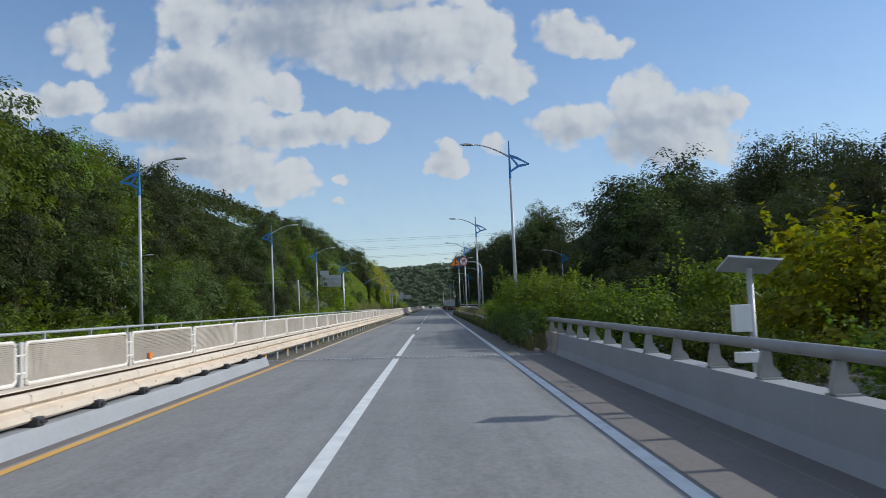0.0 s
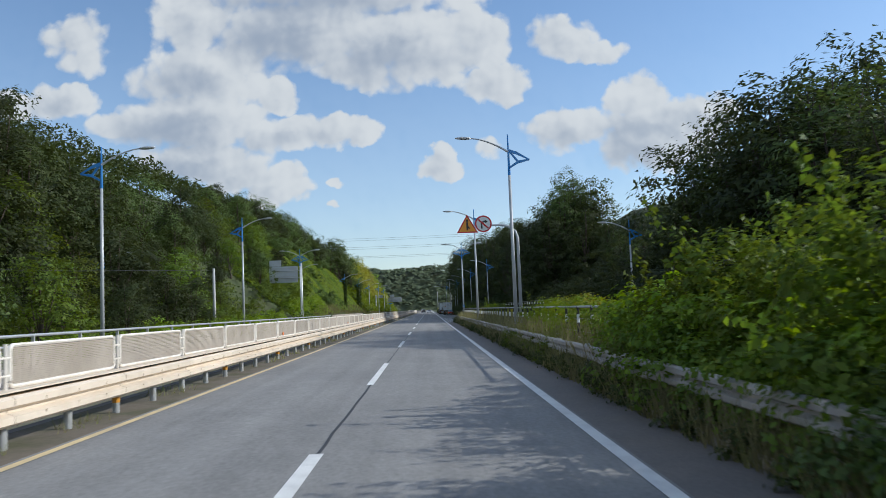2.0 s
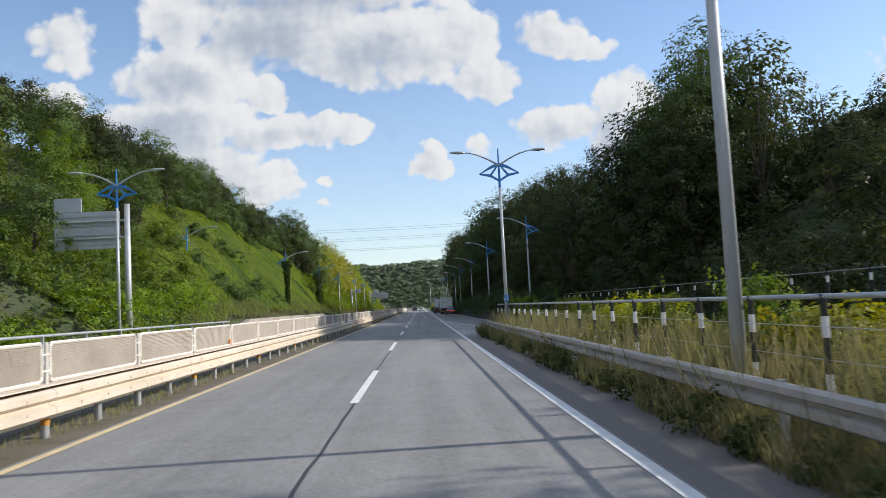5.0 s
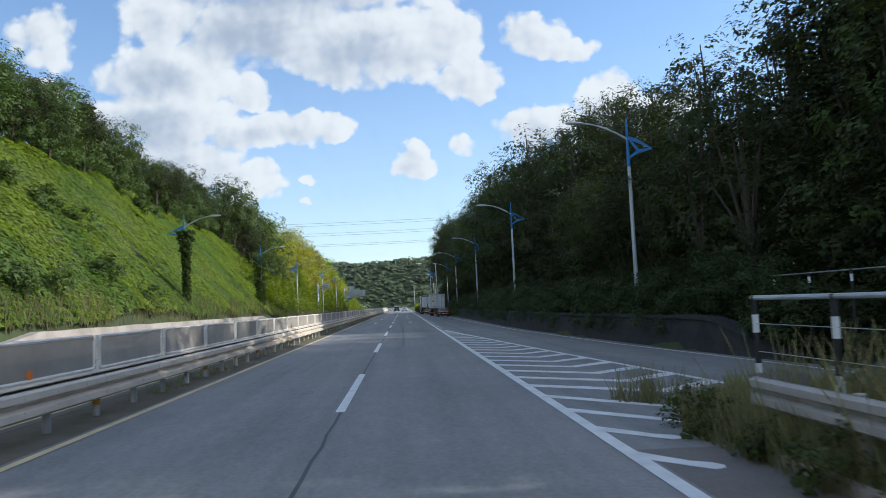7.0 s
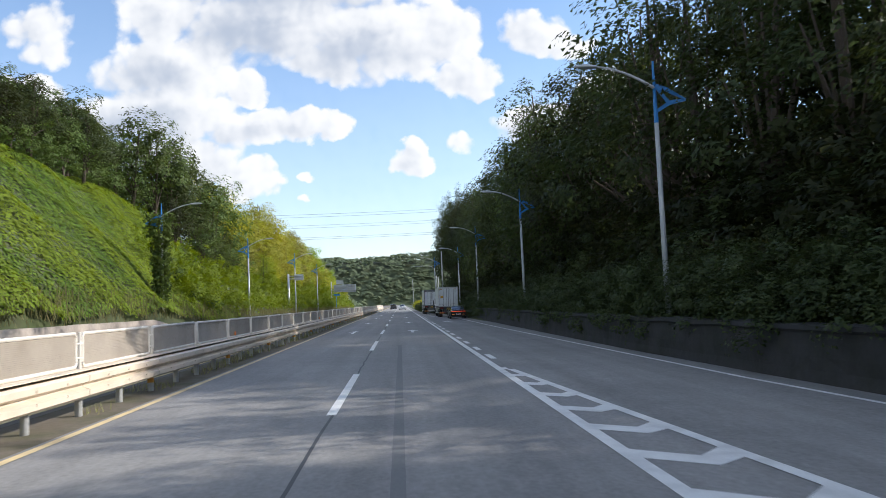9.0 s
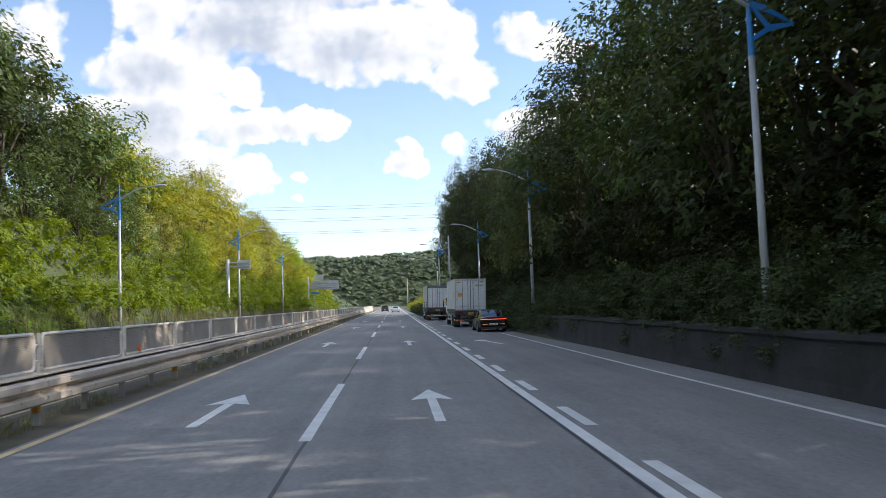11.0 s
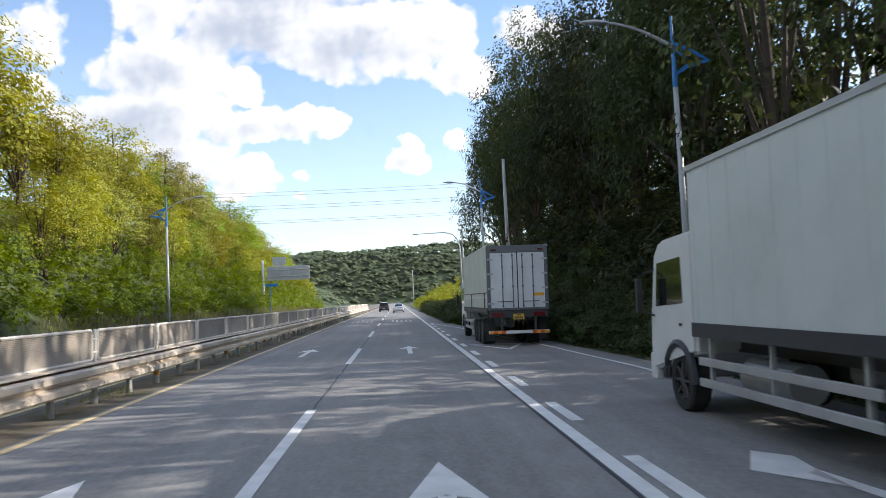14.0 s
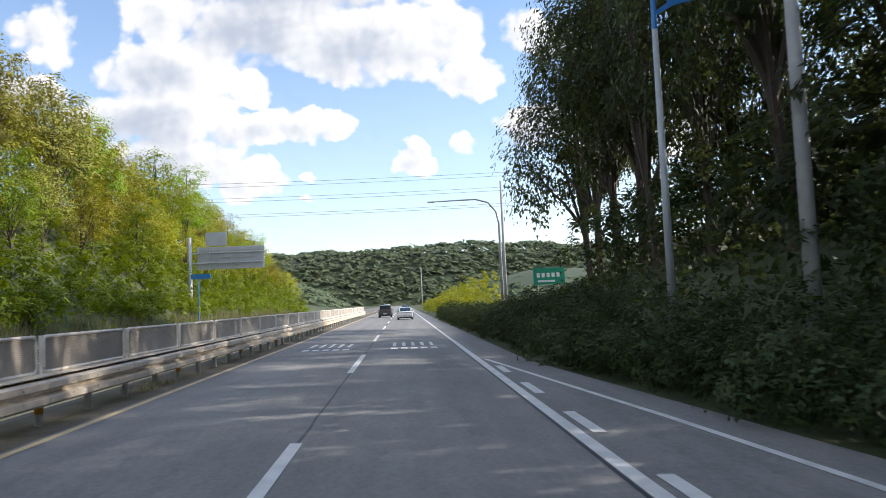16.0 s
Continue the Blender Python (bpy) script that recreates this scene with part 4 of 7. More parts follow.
part("plate", ngon_plate(bmesh.new(), ring_pts(0.47), -0.01, 0.01), SIGN_RED, cir, "red ring plate")
part("face", ngon_plate(bmesh.new(), ring_pts(0.385), -0.016, -0.008), WHITE, cir, "white face")
bm = bmesh.new()
sweep(bm, [(-0.14, -0.26), (-0.05, -0.26), (-0.05, 0.0), (0.03, 0.08), (0.10, 0.08), (0.10, 0.17), (0.0, 0.17), (-0.14, 0.04)], -0.022, -0.014)
sweep(bm, [(0.09, 0.01), (0.25, 0.125), (0.09, 0.24)], -0.0225, -0.0135)
part("symbol", bm, BLACK, cir, "black turn arrow")
bm = bmesh.new()
sweep(bm, [(-0.30, 0.22), (-0.24, 0.28), (0.30, -0.22), (0.24, -0.28)], -0.027, -0.020)
part("bar", bm, SIGN_RED, cir, "red slash bar")


def board_sign(name, x, y, zlow, w, h, post_dx, post_h, label, arms=2, ribs=4):
    """The grey back of a road sign on a cantilever post."""
    t = thing(name, pose(x, y, 0), label, "road sign")
    bm = bmesh.new()
    box(bm, -w / 2, w / 2, -0.03, 0.03, zlow, zlow + h, 0.01)
    part("board", bm, SIGN_BACK, t)
    for k in range(ribs):
        bm = bmesh.new()
        zz = zlow + h * (k + 0.5) / ribs
        box(bm, -w / 2 + 0.05, w / 2 - 0.05, -0.09, -0.03, zz - 0.04, zz + 0.04)
        part("rib", bm, GALV, t)
    bm = bmesh.new()
    tube(bm, [(post_dx, -0.2, -1.0), (post_dx, -0.2, post_h)], [0.20, 0.16], 12)
    part("post", bm, GALV, t, smooth=True)
    for k in range(arms):
        bm = bmesh.new()
        zz = zlow + h * (k + 0.6) / (arms + 0.2)
        far = -w / 2 + 0.2 if post_dx > 0 else w / 2 - 0.2
        tube(bm, [(post_dx, -0.2, zz), (far, -0.14, zz)], 0.06, 8)
        part("arm", bm, GALV, t)
    return t


board = board_sign("direction_sign", -17.9, 144.2, 6.15, 3.8, 2.2, 2.4, 8.7, "grey back of a large direction sign on a cantilever post")
bm = bmesh.new()
box(bm, -1.9, -0.3, -0.03, 0.03, 8.38, 9.2, 0.01)
part("top_board", bm, SIGN_BACK, board, "small extra board on top")
board_sign("small_direction_sign", -13.85, 289.6, 6.0, 1.35, 0.9, -1.55, 7.0, "grey back of a small road sign on a cantilever post", 2, 2)
gan = board_sign("gantry_sign", -12.9, 372.0, 5.45, 5.7, 1.9, -3.4, 8.2, "grey back of a wide overhead road sign on a cantilever", 2, 3)
bm = bmesh.new()
box(bm, -2.1, -0.3, -0.03, 0.03, 7.45, 8.6, 0.01)
part("top_board", bm, SIGN_BACK, gan, "smaller board standing on top")
for k in range(7):
    bm = bmesh.new()
    xx = -2.7 + 0.9 * k
    box(bm, xx - 0.03, xx + 0.03, -0.14, -0.09, 5.45, 7.3)
    part("rib", bm, GALV, gan)
bm = bmesh.new()
box(bm, -2.6, -1.0, -0.03, 0.03, 4.55, 4.95, 0.01)
tube(bm, [(-2.0, 0, -0.5), (-2.0, 0, 4.6)], 0.05, 8)
tagged(link("blue_sign", bm, BLUE), "small blue road sign on a thin post", "road sign").matrix_world = pose(-12.9, 369.0, 0)
gs = thing("green_sign", pose(16.8, 385.0, 2.0), "green roadside direction sign half hidden by shrubs", "road sign")
bm = bmesh.new()
box(bm, -1.65, 1.65, -0.03, 0.03, 1.15, 2.9, 0.02)
part("board", bm, SIGN_GREEN, gs)
bm = bmesh.new()
for k in range(5):
    box(bm, -1.3 + 0.52 * k, -0.98 + 0.52 * k, -0.045, -0.034, 1.9, 2.35)
box(bm, -1.2, 0.6, -0.045, -0.034, 1.4, 1.6)
part("lettering", bm, WHITE, gs, "unreadable white lettering")
for dx in (-1.2, 1.2):
    bm = bmesh.new()
    tube(bm, [(dx, 0.06, -1.5), (dx, 0.06, 2.9)], 0.05, 8)
    part("post", bm, GALV, gs)

# lamp with a long bent arm and a utility pole further on
bl = thing("bent_lamp_post", pose(11.2, 380.0, 0), "dark bent street lamp post with a long level arm", "street lamp")
bm = bmesh.new()
tube(bm, [(0, 0, -0.5), (0, 0, 9.2), (-0.25, 0, 10.4), (-1.0, 0, 11.3), (-2.2, 0, 11.65), (-6.5, 0, 11.55)], [0.16, 0.12, 0.10, 0.09, 0.08, 0.05], 10)
part("post", bm, POLE, bl, smooth=True)
bm = bmesh.new()
box(bm, -6.9, -6.2, -0.12, 0.12, 11.46, 11.60, 0.02)
part("lamp_head", bm, GALV, bl)
UTIL = material("weathered_pole", (0.44, 0.44, 0.43), 0.85, grain=0.15, scale=6.0, stain=(0.33, 0.33, 0.32), stain_scale=1.0)
for x, y, h in ((11.75, 381.5, 13.6), (9.5, 320.5, 11.5), (-18.1, 111.0, 6.35), (-33.0, 58.0, 4.0), (7.6, 545.0, 13.0)):
    u = thing("utility_pole", pose(x, y, ground(x, y) - 0.5), "plain grey concrete utility pole", "utility pole", "utility poles")
    bm = bmesh.new()
    tube(bm, [(0, 0, 0), (0, 0, h + 0.5 - ground(x, y))], [0.17, 0.11], 10)
    part("shaft", bm, UTIL, u, smooth=True)
bm = bmesh.new()
tube(bm, [(-18.1, 111, 6.2), (-21, 90, 5.2), (-26, 60, 4.2), (-33, 58, 4.0)], 0.02, 5)
tagged(link("service_cable", bm, BLACK), "thin black cable between utility poles", "cable")
for z, dz in ((62.5, 2.0), (60.8, 2.0), (55.4, 1.4), (53.8, 1.4), (47.6, 2.2), (46.4, 2.0)):
    bm = bmesh.new()
    pts = [(-260 + 26 * i, 667 - 0.02 * (-260 + 26 * i), z + 0.011 * (-260 + 26 * i) * 0.5 + 6.5 * ((i - 10) / 10) ** 2 - 1) for i in range(21)]
    tube(bm, pts, 0.06, 4)
    tagged(link("power_line", bm, BLACK), "high-voltage line spanning the valley", "cable", "power lines")

# solar-powered box behind the parapet
so = thing("solar_unit", pose(6.95, 13.3, 0), "grey roadside pole with a solar panel and a control box", "solar unit")
bm = bmesh.new()
tube(bm, [(0, 0, -1.0), (0, 0, 2.25)], 0.055, 10)
part("pole", bm, POLE, so, smooth=True)
bm = bmesh.new()
box(bm, -0.47, 0.47, -0.30, 0.30, -0.02, 0.02, 0.006)
pn = part("solar_panel", bm, [SIGN_BACK], so, "tilted solar panel")
pn.matrix_basis = pose(0, 0, 2.30, -22, 6, 0)
bm = bmesh.new()
box(bm, -0.34, -0.05, -0.10, 0.10, 1.15, 1.62, 0.015)
part("control_box", bm, WHITE, so, "pale grey control box")
bm = bmesh.new()
box(bm, -0.32, 0.1, -0.12, 0.12, 0.62, 0.80, 0.015)
part("battery_box", bm, WHITE, so, "pale lower box")


# ---- plants ----
rng = np.random.default_rng(7)


def leaf_mesh(name, centres, size, mat, up=0.35, spread=0.35, facing=None, corners=4):
    """Many small pointed leaves, each a folded rhombus (or, for fine foliage, a wedge) of its own, at the given places."""
    c = np.asarray(centres, float)
    n = len(c)
    nrm = rng.normal(size=(n, 3))
    nrm[:, 2] = np.abs(nrm[:, 2]) * (1 + up)
    if facing is not None:
        nrm = nrm / np.linalg.norm(nrm, axis=1)[:, None] * 0.55 + facing
    nrm /= np.linalg.norm(nrm, axis=1)[:, None]
    t = np.cross(nrm, rng.normal(size=(n, 3)))
    t /= np.linalg.norm(t, axis=1)[:, None] + 1e-9
    b = np.cross(nrm, t)
    s = (size * (1 + spread * rng.uniform(-1, 1, n)))[:, None]
    v = np.empty((n, corners, 3))
    if corners == 3:
        v[:, 0] = c - t * s * 0.45 - b * s * 0.32
        v[:, 1] = c - t * s * 0.45 + b * s * 0.32
        v[:, 2] = c + t * s * 0.60
    else:
        v[:, 0] = c - t * s * 0.5
        v[:, 1] = c + b * s * 0.33 + nrm * s * 0.10
        v[:, 2] = c + t * s * 0.5 - nrm * s * 0.08
        v[:, 3] = c - b * s * 0.33 + nrm * s * 0.10
    k = corners
    me = bpy.data.meshes.new(name)
    me.vertices.add(k * n)
    me.vertices.foreach_set("co", v.ravel())
    me.loops.add(k * n)
    me.loops.foreach_set("vertex_index", np.arange(k * n, dtype=np.int32))
    me.polygons.add(n)
    me.polygons.foreach_set("loop_start", np.arange(0, k * n, k, dtype=np.int32))
    me.materials.append(mat)
    me.update(calc_edges=True)
    return me


def in_ball(n):
    v = rng.normal(size=(n, 3))
    v /= np.linalg.norm(v, axis=1)[:, None]
    return v * rng.uniform(0, 1, n)[:, None] ** 0.45


def crown_places(lobes, clumps, leaves, clump_r, flat=0.8):
    """Leaf places: boughs, each a dome of leaves that look outwards, over the outside of a few uneven lobes (x, y, z, radius, height)."""
    out, away = [], []
    area = np.array([l[3] * l[4] for l in lobes])
    for lobe, share in zip(lobes, area / area.sum()):
        m = max(3, round(clumps * share))
        k = np.arange(m) + 0.5
        up, ang = 1.0 - 1.62 * k / m, 2.39996 * k + rng.uniform(0, 6.28)
        flat_r = np.sqrt(np.maximum(0.0, 1 - up * up))
        d = np.c_[flat_r * np.cos(ang), flat_r * np.sin(ang), up] + rng.normal(size=(m, 3)) * 0.16
        d /= np.linalg.norm(d, axis=1)[:, None]
        r = rng.uniform(0.66, 1.06, m)[:, None]
        cc = np.array(lobe[:3]) + d * r * np.array([lobe[3], lobe[3], lobe[4]])
        for p, way in zip(cc, d):
            if rng.uniform() < 0.08:
                continue
            n = int(leaves * rng.uniform(0.65, 1.4))
            rr = clump_r * rng.uniform(0.75, 1.4)
            ball = in_ball(n)
            ball[:, 2] = np.where(rng.uniform(size=n) < 0.45, np.abs(ball[:, 2]), ball[:, 2])
            out.append(p + ball * np.array([rr, rr, rr * flat]))
            away.append(ball * 0.60 + way * 0.75 + np.array([0, 0, 0.30]))
    return np.concatenate(out), np.concatenate(away)


def make_tree(name, height, width, trunk_h, lobes_n, clumps, leaves, leaf, mat, label, clump_r=0.8, category="tree", group="", conical=False, corners=3, shoots=0):
    t = thing(name, None, label, category, group)
    lobes = []
    for i in range(lobes_n):
        f = (i + 0.5) / lobes_n
        z = trunk_h + (height - trunk_h) * (0.14 + 0.72 * f)
        a = 2.4 * i + rng.uniform(-0.5, 0.5)
        off = width * 0.30 * (1 - f * (0.9 if conical else 0.55))
        r = width * (0.36 if not conical else 0.42) * (1.05 - f * (0.75 if conical else 0.35)) * rng.uniform(0.85, 1.15)
        lobes.append((off * math.cos(a), off * math.sin(a), z, r, r * (0.8 if not conical else 0.7)))
    bm = bmesh.new()
    bend = rng.uniform(-0.3, 0.3, 2)
    base = height * 0.016 + 0.05
    tube(bm, [(0, 0, -0.6), (0, 0, 0.3), (bend[0] * 0.5, bend[1] * 0.5, trunk_h * 0.6 + 0.5), (bend[0], bend[1], trunk_h + (height - trunk_h) * 0.55), (bend[0], bend[1], height * 0.93)], [base * 1.5, base, base * 0.8, base * 0.45, base * 0.1], 7)
    for l in lobes:
        s = trunk_h * rng.uniform(0.7, 1.0)
        tube(bm, [(bend[0] * 0.5, bend[1] * 0.5, s), ((l[0] + bend[0]) * 0.5, (l[1] + bend[1]) * 0.5, (s + l[2]) * 0.5 + 0.2), (l[0], l[1], l[2])], [base * 0.5, base * 0.32, base * 0.12], 5)
    part("trunk", bm, BARK, t)
    places, away = crown_places(lobes, clumps, leaves, clump_r)
    if shoots:
        more, turn_out = [], []
        for i in range(shoots):
            a, rr = rng.uniform(0, 2 * math.pi), width * 0.42 * math.sqrt(rng.uniform(0, 1))
            foot = np.array([rr * math.cos(a), rr * math.sin(a), height * rng.uniform(0.45, 0.75)])
            way = np.array([math.cos(a) * 0.35, math.sin(a) * 0.35, 1.0]) + rng.normal(size=3) * 0.12
            long = height * rng.uniform(0.25, 0.45)
            u = rng.uniform(0, 1, 55)[:, None]
            more.append(foot + way * u * long + rng.normal(size=(55, 3)) * (0.16 - 0.12 * u))
            turn_out.append(rng.normal(size=(55, 3)) * 0.5 + np.array([0, 0, 0.4]))
        places, away = np.concatenate([places] + more), np.concatenate([away] + turn_out)
    cr = new("crown", leaf_mesh("crown", places, leaf, mat, facing=away, corners=corners))
    cr.parent = t
    return t


made = []


def plant(ob, x, y, s=1.0, sz=None, turn=None, sink=0.0):
    m = pose(x, y, ground(x, y) - sink, rng.uniform(-4, 4), rng.uniform(-4, 4), rng.uniform(0, 360) if turn is None else turn) @ Matrix.Diagonal((s, s, sz or s, 1))
    if ob not in made:
        made.append(ob)
        ob.matrix_world = m
        return ob
    o = copy_thing(ob, m)
    o.scale = (s, s, sz or s)
    return o


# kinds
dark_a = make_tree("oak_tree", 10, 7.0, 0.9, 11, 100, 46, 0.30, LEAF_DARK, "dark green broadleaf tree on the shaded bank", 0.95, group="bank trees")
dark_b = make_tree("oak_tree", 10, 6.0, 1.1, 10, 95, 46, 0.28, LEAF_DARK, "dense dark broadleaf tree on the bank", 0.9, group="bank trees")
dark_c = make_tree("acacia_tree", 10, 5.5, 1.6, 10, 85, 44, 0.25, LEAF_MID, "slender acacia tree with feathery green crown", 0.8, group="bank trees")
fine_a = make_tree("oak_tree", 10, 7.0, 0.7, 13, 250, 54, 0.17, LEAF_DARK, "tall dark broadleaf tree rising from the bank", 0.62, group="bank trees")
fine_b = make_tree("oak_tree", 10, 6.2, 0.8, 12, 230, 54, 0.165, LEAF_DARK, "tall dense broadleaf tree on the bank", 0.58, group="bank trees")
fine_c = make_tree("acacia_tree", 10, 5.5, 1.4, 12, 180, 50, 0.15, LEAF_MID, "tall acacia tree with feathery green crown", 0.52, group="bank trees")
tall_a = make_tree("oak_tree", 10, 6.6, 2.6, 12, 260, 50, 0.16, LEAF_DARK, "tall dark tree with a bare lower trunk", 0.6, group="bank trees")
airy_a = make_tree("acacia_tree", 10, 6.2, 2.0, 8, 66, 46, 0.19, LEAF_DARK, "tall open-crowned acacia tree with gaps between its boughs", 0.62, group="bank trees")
mid_a = make_tree("hillside_tree", 9, 6.8, 1.2, 7, 85, 52, 0.27, LEAF_MID, "green broadleaf tree on the hillside", 0.95, group="hillside trees")
mid_b = make_tree("hillside_tree", 9, 5.2, 1.0, 6, 78, 52, 0.26, LEAF_DARK, "dark green tree on the hillside", 0.85, group="hillside trees")
mid_c = make_tree("pine_tree", 9, 4.6, 2.6, 8, 72, 60, 0.21, LEAF_DARK, "dark pine tree on the hill ridge", 0.75, group="hillside trees", conical=True)
mid_d = make_tree("acacia_tree", 9, 6.0, 1.2, 7, 80, 52, 0.25, LEAF_BUSH, "fresh green acacia tree on the hillside", 0.85, group="hillside trees")
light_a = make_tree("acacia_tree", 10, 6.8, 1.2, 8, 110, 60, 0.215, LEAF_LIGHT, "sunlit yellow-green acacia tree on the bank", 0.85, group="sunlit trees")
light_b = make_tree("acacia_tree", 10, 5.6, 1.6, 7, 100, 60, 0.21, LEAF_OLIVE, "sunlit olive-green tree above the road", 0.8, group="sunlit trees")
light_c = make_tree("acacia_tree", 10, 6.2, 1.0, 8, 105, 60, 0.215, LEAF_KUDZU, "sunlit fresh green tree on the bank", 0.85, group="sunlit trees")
bush_a = make_tree("roadside_bush", 3.4, 3.2, 0.3, 8, 90, 66, 0.13, LEAF_BUSH, "leafy green bush with upright shoots beside the road", 0.42, "bush", "roadside bushes", corners=4, shoots=16)
bush_b = make_tree("roadside_bush", 3.2, 2.6, 0.3, 7, 80, 62, 0.115, LEAF_BUSH, "dense green roadside bush", 0.36, "bush", "roadside bushes", corners=4, shoots=12)
bush_c = make_tree("roadside_bush", 2.6, 3.2, 0.2, 7, 75, 50, 0.14, LEAF_DARK, "dark green bush in the shade", 0.42, "bush", "roadside bushes")
plane_bush = make_tree("plane_sapling", 4.2, 3.6, 0.5, 9, 80, 40, 0.20, LEAF_PLANE, "young plane tree with broad yellowing leaves", 0.46, "tree", "roadside bushes", corners=4, shoots=14)
bush_y = make_tree("yellowing_bush", 1.9, 2.4, 0.2, 6, 60, 45, 0.12, LEAF_LIGHT, "yellow-green bush behind the guardrail", 0.34, "bush", "roadside bushes", corners=4, shoots=12)

# left hillside, from the open stretch to the far end of the cut
def scatter(y0, y1, dy, rows, kinds, heights, jitter=1.0, base_h=10.0, keep=None):
    for x0, s0 in rows:
        y = y0 + rng.uniform(0, dy)
        while y < y1:
            x = x0 + rng.uniform(-1, 1) * jitter
            k = kinds[int(rng.integers(len(kinds)))]
            f = s0 * table(heights, y) / base_h * rng.uniform(0.82, 1.15)
            if keep is None or keep(x, y):
                plant(k, x, y, f * rng.uniform(0.92, 1.1), f)
            y += dy * rng.uniform(0.75, 1.3)


H_L = [(-60, 9.5), (60, 11.6), (110, 11.6), (170, 10.2), (250, 10.6), (330, 11.0), (440, 10.0)]
HILL_KINDS = [mid_a, mid_a, mid_b, mid_d, mid_c, mid_b, mid_d]
scatter(-10, 122, 5.2, [(-30.0, 0.75), (-34.0, 0.95), (-38.5, 1.05), (-44.0, 1.0)], HILL_KINDS, H_L, 2.0, 9.0)
scatter(58, 126, 5.4, [(-20.5, 0.50), (-25.0, 0.72)], HILL_KINDS, H_L, 1.4, 9.0)
scatter(122, 166, 5.2, [(-22.0, 0.45), (-26.5, 0.62), (-31.5, 0.75)], HILL_KINDS, H_L, 2.0, 9.0)
scatter(166, 252, 4.0, [(-25.8, 0.62), (-28.6, 0.72), (-32.0, 0.76)], [mid_b, mid_c, mid_a], H_L, 1.4, 9.0)
scatter(250, 276, 4.2, [(-20.0, 0.55), (-24.5, 0.98)], [mid_a, mid_b, mid_a], H_L, 1.3, 9.0)
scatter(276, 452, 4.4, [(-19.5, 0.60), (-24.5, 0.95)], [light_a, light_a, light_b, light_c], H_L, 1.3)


def stuff(name, me, label, category):
    return tagged(new(name, me), label, category, kind="stuff")


def woods(name, y0, y1, x0, x1, count, size, mat, height, label):
    """Crowns grown together over the back of a hill."""
    yy, xx = rng.uniform(y0, y1, count), rng.uniform(x0, x1, count)
    lump = np.array([noise.noise(Vector((a * 0.22, b * 0.22, 11))) for a, b in zip(xx, yy)])
    zz = np.array([ground(a, b) + table(height, b) for a, b in zip(xx, yy)]) + lump * 2.6 + rng.uniform(-2.2, 0.5, count)
    stuff(name, leaf_mesh(name, np.c_[xx, yy, zz], size, mat, 1.0, corners=3), label, "woods")


woods("hill_woods", -10, 172, -84, -40, 52000, 0.62, LEAF_MID, [(-10, 8.5), (60, 9.8), (110, 8.6), (170, 5.6)], "woods covering the upper hillside")
woods("hill_woods", 172, 460, -60, -33, 38000, 0.6, LEAF_MID, [(170, 5.0), (240, 5.5), (300, 9.0), (420, 9.0), (460, 6.0)], "woods behind the top of the cut")

woods("bank_woods", 20, 165, 33, 78, 34000, 0.6, LEAF_DARK, [(20, 3.2), (165, 3.8)], "dark woods covering the slope beyond the ramp")

# right bank: rows with the height that their tops reach
def rows_to(y0, y1, dy, x_of, top, kinds, jitter=0.8, wide=1.0):
    y = y0 + rng.uniform(0, dy)
    while y < y1:
        x = x_of(y) + rng.uniform(-1, 1) * jitter
        h = (table(top, y) - ground(x, y)) * rng.uniform(0.86, 1.03)
        k = kinds[int(rng.integers(len(kinds)))]
        plant(k, x, y, h / 10 * rng.uniform(0.9, 1.1) * wide, h / 10)
        y += dy * rng.uniform(0.75, 1.25)


T1 = [(-10, 7.6), (25, 8.8), (41, 9.6), (57, 9.8), (74, 10.0), (81, 14.4), (88, 17.6), (100, 18.0), (106, 16.0), (110, 12.0), (117, 10.8), (140, 10.8), (147, 16.0), (151, 20.5), (175, 20.5), (182, 15.6), (194, 15.8)]
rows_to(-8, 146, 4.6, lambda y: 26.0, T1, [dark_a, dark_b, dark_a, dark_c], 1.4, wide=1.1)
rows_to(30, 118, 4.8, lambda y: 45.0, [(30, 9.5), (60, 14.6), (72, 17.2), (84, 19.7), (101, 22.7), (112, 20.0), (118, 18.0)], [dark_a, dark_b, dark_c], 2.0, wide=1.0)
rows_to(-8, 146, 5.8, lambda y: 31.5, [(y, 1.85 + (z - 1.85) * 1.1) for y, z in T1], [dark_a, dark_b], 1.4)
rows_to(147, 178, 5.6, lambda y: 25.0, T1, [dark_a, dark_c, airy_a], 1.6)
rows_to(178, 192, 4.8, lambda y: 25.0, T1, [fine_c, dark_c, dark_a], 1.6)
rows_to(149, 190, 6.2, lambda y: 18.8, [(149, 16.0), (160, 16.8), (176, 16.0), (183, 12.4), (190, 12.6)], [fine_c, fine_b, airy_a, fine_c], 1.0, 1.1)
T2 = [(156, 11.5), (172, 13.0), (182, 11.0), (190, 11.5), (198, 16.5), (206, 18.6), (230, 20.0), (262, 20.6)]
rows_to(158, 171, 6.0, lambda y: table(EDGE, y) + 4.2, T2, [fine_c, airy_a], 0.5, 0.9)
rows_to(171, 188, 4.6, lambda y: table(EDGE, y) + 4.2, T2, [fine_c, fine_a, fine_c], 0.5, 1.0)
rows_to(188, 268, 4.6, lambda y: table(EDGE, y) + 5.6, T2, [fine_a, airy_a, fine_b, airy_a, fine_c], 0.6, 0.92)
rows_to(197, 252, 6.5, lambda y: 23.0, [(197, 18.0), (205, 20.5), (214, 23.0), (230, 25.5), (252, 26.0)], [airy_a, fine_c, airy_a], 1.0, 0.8)
